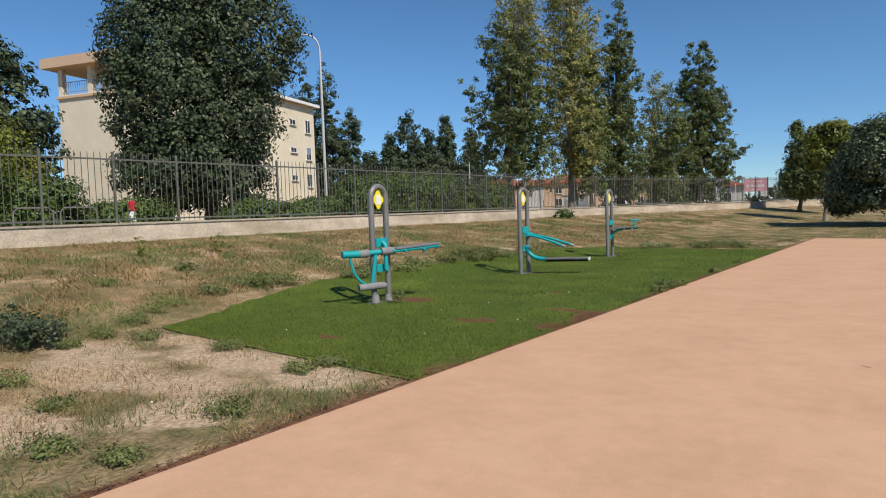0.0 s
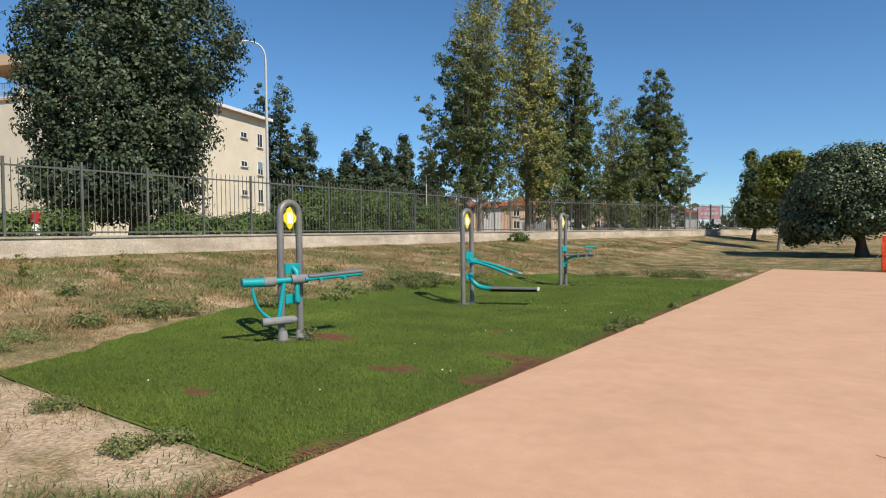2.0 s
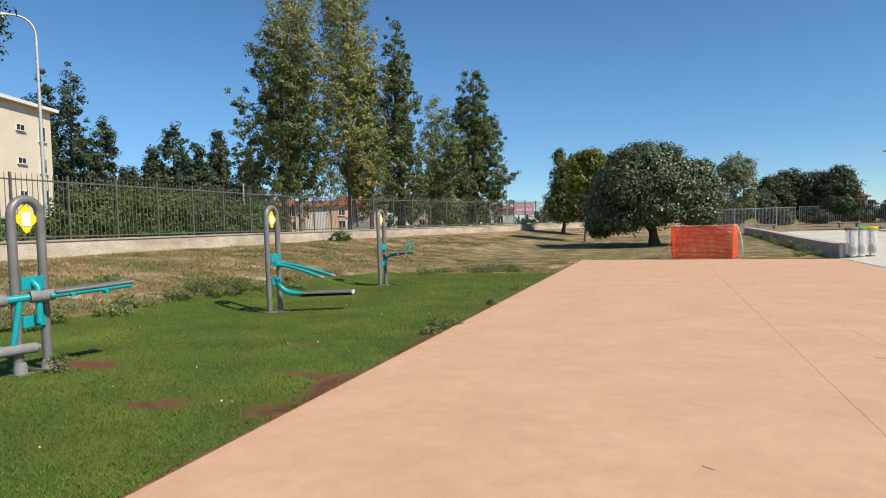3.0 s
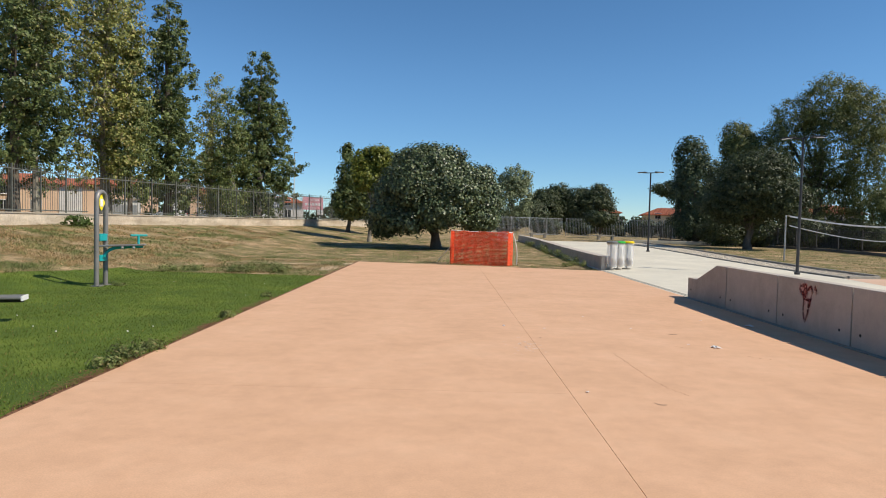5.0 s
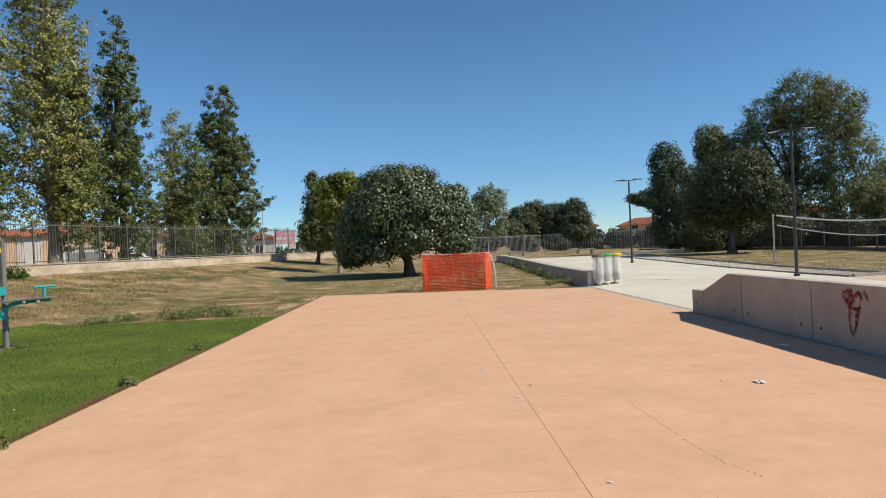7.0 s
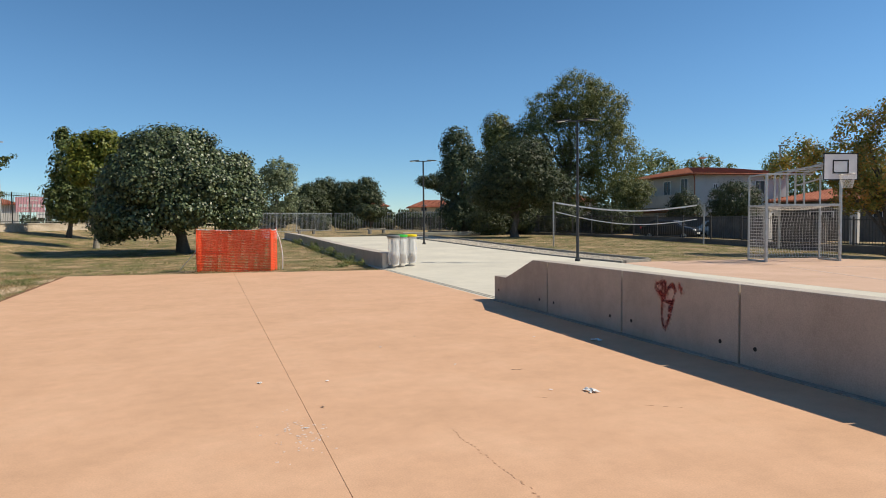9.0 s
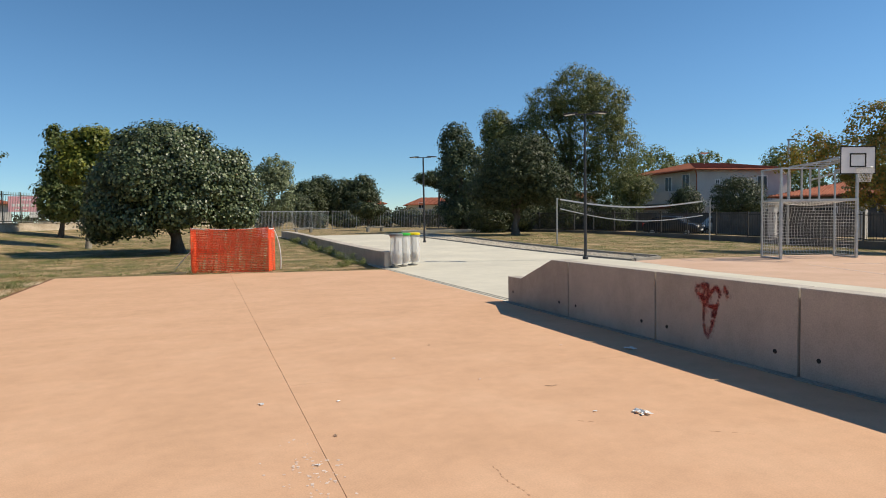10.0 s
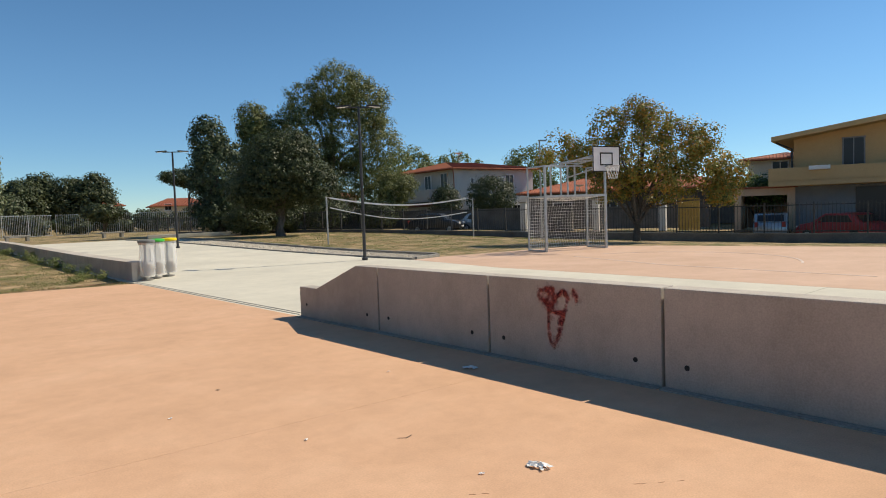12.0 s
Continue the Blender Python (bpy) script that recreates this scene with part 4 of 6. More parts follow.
tree("eucalyptus", "tall drooping olive-green eucalyptus", 34.5, 59.5, [(-1.6, 1.2, 7.5, 3.0, 3.0, 4.2), (1.6, -1.4, 8.6, 3.2, 3.2, 4.6), (0.6, -0.6, 12.0, 2.6, 2.6, 2.5), (3.1, -2.5, 6.2, 2.5, 2.5, 4.0), (2.5, -2.1, 10.6, 2.2, 2.2, 2.6), (-1.4, 1.4, 11.0, 1.9, 1.9, 1.9), (-3.0, 2.6, 7.4, 2.4, 2.4, 3.0), (0, 0, 3.6, 3.4, 3.4, 2.4)], 66600, 0.194, "eucalypt", 0.4, 73, limbs=14, clump=0.34, droop=1.4, flat=0.7)
tree("broadleaf_tree", "olive-green tree behind the evergreen oak", 29.6, 62.5, [(0, 0, 7.0, 1.9, 1.9, 3.2), (-0.4, 0.4, 9.2, 1.5, 1.5, 1.9), (0, 0, 3.6, 2.6, 2.6, 2.6)], 25900, 0.187, "eucalypt", 0.3, 79, limbs=10)
tree("willow", "low drooping olive-green tree", 36.5, 54.5, [(0, 0, 2.8, 2.2, 2.2, 2.0), (0.8, -0.8, 3.4, 1.6, 1.6, 1.4)], 11100, 0.18, "eucalypt", 0.18, 74, droop=1.6, flat=0.6)
tree("plane_tree", "autumn-tinted plane tree by the street fence", 29.4, 26.6,
     [(0, 0, 3.5, 1.9, 1.9, 1.4), (-1.1, 1.5, 3.9, 1.2, 1.2, 1.0), (-1.9, 2.5, 4.2, 0.8, 0.8, 0.8), (-2.3, 3.2, 3.7, 0.45, 0.45, 0.5), (-0.7, 0.9, 5.1, 0.9, 0.9, 0.8), (0.1, -0.1, 5.7, 0.7, 0.7, 0.6), (0.5, -0.6, 5.0, 1.0, 1.0, 0.9), (1.0, -1.5, 4.1, 1.2, 1.2, 1.2), (1.7, -2.3, 4.3, 0.8, 0.8, 0.7), (1.6, -2.4, 3.1, 1.1, 1.1, 1.0), (2.2, -3.1, 2.8, 0.8, 0.8, 0.8), (1.9, -2.9, 2.0, 0.7, 0.7, 0.6), (0.6, -1.1, 2.4, 1.4, 1.4, 0.9), (-0.5, 0.8, 2.5, 1.2, 1.2, 0.8)],
     30000, 0.115, "plane", 0.14, 75, limbs=24, clump=0.24, fork=0.28, per=30)
tree("olive_tree", "round dark green olive tree beside the house", 43.0, 48.5, [(0, 0, 2.6, 2.0, 2.0, 1.8)], 11100, 0.144, "oak", 0.2, 76, base=0.0)
tree("shrub", "tall green shrub beside the house", 41.5, 52.5, [(0, 0, 2.2, 1.3, 1.3, 1.6)], 6475, 0.144, "oak", 0.1, 77, base=0.0, category="shrub")
tree("shrub", "clipped green hedge beside the garage", 45.6, 28.2, [(0, 0, 2.1, 1.3, 3.0, 0.9)], 7400, 0.144, "hedge", 0.1, 78, base=0.0, category="shrub")
# added dark shrubs standing in for the deep shade below the grove
for i, (px, py, r, h) in enumerate(((25.5, 56.5, 1.9, 2.4), (28.5, 57.0, 2.0, 2.6), (31.5, 55.5, 2.0, 2.6), (34.5, 53.0, 1.8, 2.3))):
    tree("shrub", "dark shrub added to stand in for shade under the grove", px, py, [(0, 0, h * 0.5, r, r, h * 0.5)], 5500, 0.16, "oak", 0.08, 120 + i, limbs=4, category="shrub")
for i, (px, py, r, h) in enumerate(((31, 96, 2.5, 2.6), (35, 95, 2.6, 2.6), (39, 93, 2.6, 3.0), (44, 92, 2.8, 3.0), (27, 97, 2.4, 2.4), (48, 90, 2.6, 3.2), (9, 98, 2.6, 2.2), (13, 98, 2.6, 2.4), (18, 98, 2.6, 2.2), (22.5, 98, 2.5, 2.4))):
    tree("shrub", "dark garden hedge bush beyond the far fence", px, py, [(0, 0, h * 0.5, r, r, h * 0.5)], 4000, 0.24, "oak", 0.1, 130 + i, limbs=4, category="hedge")
for i, (px, py, h, r) in enumerate(((62, 84, 11.5, 5.0), (72, 84, 11.0, 5.0), (80, 76, 11.5, 4.5), (84, 68, 10.5, 4.0))):
    tree("broadleaf_tree", "green treetops behind the houses", px, py, [(0, 0, h * 0.55, r, r, h * 0.42)], 8325, 0.324, "poplar", 0.3, 90 + i, clump=0.6, base=0.0)


# low woods closing the distance
rs = np.random.RandomState(77)
wood = []
for k in range(150):
    a = radians(-72 + 150 * (k + rs.rand()) / 150)
    d = rs.uniform(150, 175)
    hgt = 3.2 + 1.6 * noise.noise((k * 0.16, 4, 1)) + 1.1 * noise.noise((k * 0.5, 8, 1))
    wood.append((d * math.sin(a), d * math.cos(a), 0.4 + hgt * 0.55, 3.4, 3.4, hgt * 0.6))
me, cen = leaves(wood, 34000, 0.85, 78, clump=0.75)
me.materials.append(M["oak"])
tagged(new("far_woods", me), "low dark green woods closing the distance", "woods", "", "stuff")


# ---- outdoor gym machines ----
def uframe(t):
    arc = [(0, 0.19 - 0.19 * math.cos(a), 1.92 + 0.19 * math.sin(a)) for a in [math.pi * i / 10 for i in range(11)]]
    part("frame", Build().tube([(0, 0, -0.05), (0, 0, 0.9)] + arc + [(0, 0.38, 0.9), (0, 0.38, -0.05)], 0.053, 14), M["steel"], t, smooth=True)
    prof = [(0.0, 0.19), (0.045, 0.14), (0.07, 0.09), (0.135, 0.03), (0.135, -0.03), (0.07, -0.09), (0.045, -0.14), (0.0, -0.175), (-0.045, -0.14), (-0.07, -0.09), (-0.135, -0.03), (-0.135, 0.03), (-0.07, 0.09), (-0.045, 0.14)]
    s = part("sign", Build().prism([(0, 0.19 + a, 1.87 + c) for a, c in prof], (-0.008, 0, 0), (0.008, 0, 0)), M["yellow"], t, "yellow instruction sign")
    part("label_panel", Build().box((0.0105, 0.19, 1.87), (0.004, 0.115, 0.17)), M["white"], s)
    for py in (0.02, 0.36):
        part("base_plate", Build().box((0, py, 0.02), (0.2, 0.2, 0.03)), M["steel"], t)
    part("bracket", Build().box((0.03, 0.19, 1.1), (0.07, 0.30, 0.16)), M["teal"], t, bevel=0.012)
    part("lower_bracket", Build().box((0.03, 0.19, 0.64), (0.07, 0.30, 0.14)), M["teal"], t, bevel=0.012)


def along(d, e, c):
    """A place from amounts along two level directions and up."""
    return lambda a, s, z: (c[0] + d[0] * a + e[0] * s, c[1] + d[1] * a + e[1] * s, z)


m = thing("exercise_machine", -4.06, 8.1, 0.0, 0, "teal and grey outdoor sit-up machine standing on turf", "gym machine", "outdoor gym machines")
uframe(m)
P = along((0.37, 0.93), (0.93, -0.37), (0.14, 0.19))
part("hub", Build().tube([(0.03, 0.19, 1.14), P(0, 0, 1.05), P(0, 0, 0.62)], 0.04, 10), M["teal"], m, smooth=True)
part("crossbar", Build().tube([P(-0.5, 0, 0.92), P(0.02, 0, 0.94)], 0.048, 12), M["teal"], m, smooth=True)
r = part("roller", Build().tube([P(-0.84, 0, 0.925), P(-0.5, 0, 0.92)], 0.065, 14), M["teal"], m, smooth=True)
part("roller_cap", Build().tube([P(-0.52, 0, 0.92), P(-0.34, 0, 0.925)], 0.072, 14), M["foam"], r, smooth=True)
r = part("roller", Build().tube([P(-0.1, 0.02, 0.94), P(0.16, 0.02, 0.945)], 0.07, 14), M["foam"], m, "grey foam roller", smooth=True)
part("roller_cap", Build().lathe(P(0.18, 0.02, 0.91), [(0.02, 0), (0.05, 0.02), (0.05, 0.05), (0.02, 0.07)], 12), M["galv"], r, smooth=True)
part("leg_post", Build().tube([P(-0.2, 0, 0.93), P(-0.3, 0, 0.33)], 0.036, 10), M["teal"], m, smooth=True)
r = part("roller", Build().tube([P(-0.55, 0, 0.325), P(-0.06, 0.02, 0.335)], 0.062, 14), M["foam"], m, "grey foam foot roller", smooth=True)
part("roller_cap", Build().tube([P(-0.07, 0.02, 0.335), P(-0.02, 0.02, 0.337)], [0.06, 0.035], 12), M["galv"], r, smooth=True)
part("curved_brace", Build().tube(bend(P(-0.69, 0, 0.9), P(-0.68, 0, 0.46), P(-0.34, 0, 0.34), 10), 0.024, 8), M["teal"], m, smooth=True)
part("bench", Build().box(P(0.62, 0, 1.005), (0.95, 0.26, 0.035), math.degrees(math.atan2(0.93, 0.37)), (0, -3, 0)), M["steel"], m, bevel=0.012)
part("bench_rail", Build().tube([P(0.1, 0.08, 0.94), P(1.06, 0.08, 0.985)], 0.035, 10).tube([P(0.1, -0.08, 0.94), P(1.08, -0.08, 0.985)], 0.035, 10), M["teal"], m, smooth=True)
for a in (0.32, 0.72):
    part("bench_foot", Build().tube([P(a, 0.1, 0.94), P(a, 0.19, 0.93)], [0.03, 0.022], 10), M["teal"], m, smooth=True)
part("foot_sleeve", Build().lathe((0.02, 0.0, 0.0), [(0.078, 0), (0.074, 0.12), (0.058, 0.17)], 14), M["foam"], m, smooth=True)
part("foot_sleeve", Build().lathe((0.0, 0.38, 0.0), [(0.08, 0), (0.075, 0.1), (0.058, 0.14)], 14), M["foam"], m, smooth=True)

m = thing("exercise_machine", -4.2, 13.5, 0.0, 0, "teal and grey outdoor leg-press machine on turf", "gym machine", "outdoor gym machines")
uframe(m)
P = along((0.955, 0.30), (-0.30, 0.955), (0.08, 0.19))
part("crossbar", Build().tube([P(0.03, -0.24, 0.985), P(0.05, 0.28, 0.985)], 0.05, 12), M["teal"], m, smooth=True)
for s, a1 in ((-0.2, 0.92), (0.22, 1.06)):
    h = part("handle_bar", Build().tube(bend(P(0.06, s, 0.97), P(0.35, s, 0.95), P(a1, s, 0.70), 8), 0.03, 10), M["teal"], m, smooth=True)
    part("grip", Build().tube([P(a1 - 0.02, s, 0.705), P(a1 + 0.06, s, 0.68)], 0.034, 10), M["galv"], h, smooth=True)
part("seat_arm", Build().tube(bend(P(0.0, 0, 0.66), P(0.06, 0, 0.36), P(0.48, 0, 0.375), 10), [0.055] * 11, 12), M["teal"], m, smooth=True)
part("seat_board", Build().box(P(0.98, 0, 0.385), (1.05, 0.3, 0.04), math.degrees(math.atan2(0.30, 0.955))), M["steel"], m, bevel=0.014)
part("end_plate", Build().box(P(1.515, 0, 0.375), (0.02, 0.28, 0.07), math.degrees(math.atan2(0.30, 0.955))), M["white"], m, "pale end plate")
part("board_rail", Build().tube([P(0.45, 0, 0.335), P(1.5, 0, 0.34)], 0.034, 8), M["black"], m, smooth=True)

m = thing("exercise_machine", -4.27, 19.0, 0.0, 0, "teal and grey outdoor bench machine with T handle", "gym machine", "outdoor gym machines")
uframe(m)
P = along((0.955, 0.30), (-0.30, 0.955), (0.02, 0.15))
part("bench", Build().box(P(0.42, 0, 0.925), (0.98, 0.28, 0.035), math.degrees(math.atan2(0.30, 0.955)), (0, -2.5, 0)), M["steel"], m, bevel=0.012)
part("bench_rail", Build().tube(bend(P(0.06, 0, 0.66), P(0.12, 0, 0.9), P(0.5, 0, 0.88), 8), 0.036, 10).tube([P(0.45, 0, 0.88), P(0.86, 0, 0.905)], 0.03, 8), M["teal"], m, smooth=True)
for a in (0.45, 0.68):
    part("bench_foot", Build().tube([P(a, -0.1, 0.89), P(a, -0.17, 0.86)], [0.035, 0.025], 10), M["galv"], m, smooth=True)
part("handle_post", Build().tube([P(0.76, 0, 0.93), P(0.76, 0, 1.15)], 0.028, 10), M["teal"], m, smooth=True)
part("handle_bar", Build().tube([P(0.62, -0.12, 1.155), P(0.92, 0.12, 1.155)], 0.024, 10), M["teal"], m, smooth=True)

# ---- orange barrier ----
bar = thing("safety_barrier", 3.62, 30.2, 0.0, -13, "orange plastic mesh barrier tied round a frame", "barrier")


def net(nx, nz, w, h, wob, seed, r=0.0065):
    rnd = random.Random(seed)
    ph = [rnd.random() * 6 for _ in range(4)]

    def at(u, v):
        return (u * w, wob * math.sin(5 * u + ph[0]) * math.sin(2.2 * v + ph[1]), v * h - 0.035 * math.sin(math.pi * u) * v + 0.012 * math.sin(17 * u + ph[2]) * v)
    b = Build()
    for i in range(nx + 1):
        pts = [Vector(at(i / nx, k / 6)) for k in range(7)]
        b.tube(pts, r, 3, False)
    for k in range(nz + 1):
        pts = [Vector(at(i / 14, k / nz)) for i in range(15)]
        b.tube(pts, r * 1.5, 3, False)
    return b


n = part("mesh_front", net(64, 26, 2.25, 1.32, 0.03, 1, 0.0072), M["orange"], bar)
n = part("mesh_back", net(56, 24, 2.25, 1.30, 0.04, 2, 0.0072), M["orange"], bar)
n.location = (0.02, 0.55, 0)
n = part("mesh_side", net(14, 24, 0.56, 1.3, 0.02, 3, 0.0072), M["orange"], bar)
n.matrix_local = pose(2.25, 0, 0, 0, 0, 78)
n = part("mesh_side", net(14, 24, 0.56, 1.3, 0.02, 4, 0.0072), M["orange"], bar)
n.matrix_local = pose(0.0, 0, 0, 0, 0, 90)
for px, py in ((0.0, 0.0), (2.25, 0.0), (2.36, 0.54), (0.02, 0.55)):
    part("stake", Build().tube([(px, py, -0.05), (px, py, 1.36)], 0.009, 8), M["orange"], bar)
for (a, c) in (((0, 0, 1.33), (2.25, 0, 1.31)), ((2.25, 0, 1.31), (2.36, 0.54, 1.3))):
    part("top_tape", Build().tube(bend(a, ((a[0] + c[0]) / 2, 0.1, 1.26), c, 10), 0.012, 6), M["white"], bar)
part("tie_tape", Build().tube(bend((2.4, 0.3, 1.25), (2.62, 0.35, 0.75), (2.56, 0.4, 0.03), 8), 0.018, 6), M["white"], bar)
part("tie_tape", Build().tube(bend((0.0, 0.3, 0.75), (-0.35, 0.5, 0.4), (-0.75, 0.9, 0.03), 8), 0.014, 6), M["white"], bar)

# ---- litter bins ----
for bx, by, lid, lab, fill in ((9.62, 28.85, "lid_grey", "clear bag litter bin with a grey lid", True), (9.98, 29.2, "lid_green", "clear bag litter bin with a green lid", True), (10.42, 29.55, "lid_yellow", "clear bag litter bin with a yellow lid", True)):
    t = thing("litter_bin", bx, by, 0, 0, lab, "bin", "litter bins")
    part("post", Build().tube([(0.0, 0.16, 0.0), (0.0, 0.16, 1.02)], 0.03, 10), M["galv"], t, smooth=True)
    part("foot", Build().lathe((0.0, 0.16, 0.0), [(0.17, 0), (0.17, 0.03), (0.05, 0.05)], 14), M["kerb"], t)
    l = part("lid", Build().lathe((0, 0, 1.0), [(0.2, 0), (0.215, 0.01), (0.215, 0.055), (0.19, 0.075), (0.05, 0.085)], 20), M[lid], t, smooth=True)
    part("ring", Build().lathe((0, 0, 0.955), [(0.195, 0), (0.2, 0.04)], 20), M["galv"], l)
    prof = []
    rnd = random.Random(int(bx * 100))
    bagb = Build()
    for k in range(11):
        w = k / 10
        prof.append((0.19 * (0.9 + 0.12 * math.sin(2.4 * w + 0.4)) * rnd.uniform(0.95, 1.04), 0.12 + 0.86 * w))
    bagb.lathe((0, 0, 0), [(0.06, 0.09)] + prof, 18)
    for i, v in enumerate(bagb.v):
        a = math.atan2(v[1], v[0])
        k = 1 + 0.06 * math.sin(5 * a + 3 * v[2]) + 0.04 * math.sin(9 * a - 7 * v[2])
        bagb.v[i] = (v[0] * k, v[1] * k, v[2])
    bag = part("bag", bagb, M["bag"], t, "clear plastic bag", smooth=True)
    if fill:
        lit = Build().lathe((0.0, -0.02, 0.12), [(0.06, 0), (0.13, 0.08), (0.14, 0.2), (0.08, 0.32)], 9)
        for i, v in enumerate(lit.v):
            lit.v[i] = (v[0] * rnd.uniform(0.8, 1.1), v[1] * rnd.uniform(0.8, 1.1), v[2])
        part("rubbish", lit, M["litter"], bag)

# ---- ball court: goal with basketball frame ----
goal = thing("goal", 21.75, 25.42, 0.0, -15, "galvanised steel goal with net and basketball frame", "goal")
W, D = 2.66, 1.05
H = 1.97


def bar_part(name, a, c, s=0.08, mat="galv", parent=None):
    a, c = Vector(a), Vector(c)
    d = c - a
    q = d.to_track_quat("Z", "Y").to_matrix().to_4x4()
    b = Build().box((0, 0, d.length / 2), (s, s, d.length))
    mm = Matrix.Translation(a) @ q
    b.v = [tuple(mm @ Vector(v)) for v in b.v]
    return part(name, b, M[mat], parent or goal, bevel=0.006)


for x in (0, W):
    bar_part("front_post", (x, 0, 0), (x, 0, H))
    bar_part("back_post", (x, D, 0), (x, D, H), 0.06)
    bar_part("ground_bar", (x, 0.04, 0.03), (x, D, 0.03), 0.06)
    bar_part("side_bar", (x, 0.04, H - 0.05), (x, D, H - 0.05), 0.06)
    bar_part("upper_post", (x, 0.0, H), (x, 0.0, 3.0), 0.07)
    bar_part("upper_post", (x, D, H), (x, D, 3.0), 0.05)
    bar_part("upper_bar", (x, 0, 2.98), (x, D, 2.98), 0.05)
bar_part("crossbar", (0.04, 0, H - 0.04), (W - 0.04, 0, H - 0.04))
bar_part("back_bar", (0, D, H - 0.05), (W, D, H - 0.05), 0.05)
bar_part("top_beam", (0, 0, 2.98), (W * 0.62, 0, 2.98), 0.05)
for x in (0.55, 1.0, 1.3, 1.62):
    bar_part("upper_post", (x, D * 0.4, H), (x, D * 0.4, 3.05), 0.05)
bar_part("truss_bar", (0.55, D * 0.4, 3.05), (1.8, -0.75, 3.28), 0.05)
bar_part("truss_bar", (1.62, D * 0.4, 3.05), (2.15, -0.75, 3.28), 0.05)
bar_part("truss_bar", (1.3, D * 0.4, 2.6), (2.0, -0.75, 2.95), 0.045)
bar_part("truss_bar", (1.0, D * 0.4, 3.05), (1.9, -0.4, 3.36), 0.04)
for i in range(5):
    w = 0.15 + 0.17 * i
    bar_part("truss_strut", (0.55 + 1.25 * w, 0.32 - 1.07 * w, 3.05 + 0.23 * w), (1.62 + 0.53 * w, 0.32 - 1.07 * w, 3.05 + 0.23 * w), 0.03)


def cord_net(p00, p10, p01, p11, nu, nv, sag, r=0.006):
    p00, p10, p01, p11 = Vector(p00), Vector(p10), Vector(p01), Vector(p11)

    def at(u, v):
        p = p00.lerp(p10, u).lerp(p01.lerp(p11, u), v)
        return p + Vector(sag) * math.sin(math.pi * u) * math.sin(math.pi * min(1, v * 1.1))
    b = Build()
    for i in range(nu + 1):
        b.tube([at(i / nu, k / 6) for k in range(7)], r, 3, False)
    for k in range(nv + 1):
        b.tube([at(i / 8, k / nv) for i in range(9)], r, 3, False)
    return b


part("net", cord_net((0, D, 0.1), (W, D, 0.1), (0, D, H - 0.06), (W, D, H - 0.06), 24, 17, (0, 0.22, 0)), M["net"], goal, "pale cord net")
part("net", cord_net((0, 0.05, 0.1), (0, D, 0.1), (0, 0.05, H - 0.06), (0, D, H - 0.06), 8, 17, (0.05, 0, 0)), M["net"], goal, "pale cord net")
part("net", cord_net((W, 0.05, 0.1), (W, D, 0.1), (W, 0.05, H - 0.06), (W, D, H - 0.06), 8, 17, (-0.05, 0, 0)), M["net"], goal, "pale cord net")
part("net", cord_net((0, 0.05, H - 0.06), (W, 0.05, H - 0.06), (0, D, H - 0.08), (W, D, H - 0.08), 24, 6, (0, 0, -0.14)), M["net"], goal, "pale cord net")
board = part("backboard", Build().box((2.02, -0.82, 3.16), (1.18, 0.03, 0.86)), M["white"], goal, "white basketball backboard")
fr = Build()
for cx, cz, sx, sz in ((2.02, 3.585, 1.2, 0.035), (2.02, 2.735, 1.2, 0.035), (1.432, 3.16, 0.035, 0.86), (2.608, 3.16, 0.035, 0.86)):
    fr.box((cx, -0.84, cz), (sx, 0.012, sz))
part("black_border", fr, M["black"], board)
fr = Build()
for cx, cz, sx, sz in ((2.02, 3.36, 0.56, 0.045), (2.02, 2.96, 0.56, 0.045), (1.762, 3.16, 0.045, 0.4), (2.278, 3.16, 0.045, 0.4)):
    fr.box((cx, -0.839, cz), (sx, 0.01, sz))
part("target_square", fr, M["black"], board)
ring = Build().tube([(2.02 + 0.23 * math.cos(a), -1.15 + 0.23 * math.sin(a), 2.9) for a in [2 * math.pi * i / 20 for i in range(21)]], 0.012, 6, False)
ring.box((2.02, -0.88, 2.9), (0.12, 0.1, 0.04))
rg = part("hoop", ring, M["galv"], goal)
hn = Build()
for i in range(12):
    for sgn in (-1, 1):
        pts = []
        for k in range(5):
            a = 2 * math.pi * i / 12 + sgn * k * 0.26
            rr = 0.23 - 0.022 * k
            pts.append((2.02 + rr * math.cos(a), -1.15 + rr * math.sin(a), 2.89 - 0.11 * k))
        hn.tube(pts, 0.006, 3, False)
part("hoop_net", hn, M["net"], rg)

# ---- volleyball net ----
va, vb = Vector((21.25, 38.85, land(21.25, 38.85))), Vector((29.75, 37.2, land(29.75, 37.2)))
vol = thing("volleyball_net", 21.25, 38.85, 0, 0, "sagging white-edged volleyball net between two posts", "net")
for p, h in ((va, 2.46), (vb, 2.24)):
    q = p - va
    part("post", Build().tube([(q.x, q.y, va.z - 0.05), (q.x, q.y, h)], 0.04, 10), M["galv"], vol, smooth=True)
L = vb - va


def rope(z0, z1, sag, w0=0.02, w1=0.95):
    return [Vector((L.x * w, L.y * w, z0 + (z1 - z0) * w - sag * math.sin(math.pi * (w - w0) / (w1 - w0)))) for w in [w0 + (w1 - w0) * i / 20 for i in range(21)]]


def band(pts, h):
    b = Build()
    for i, p in enumerate(pts):
        for o, zz in ((-0.012, -h / 2), (0.012, -h / 2), (0.012, h / 2), (-0.012, h / 2)):
            b.v.append((p.x, p.y + o, p.z + zz))
        if i:
            k = 4 * i
            for q in range(4):
                b.f.append((k - 4 + q, k - 4 + (q + 1) % 4, k + (q + 1) % 4, k + q))
    return b


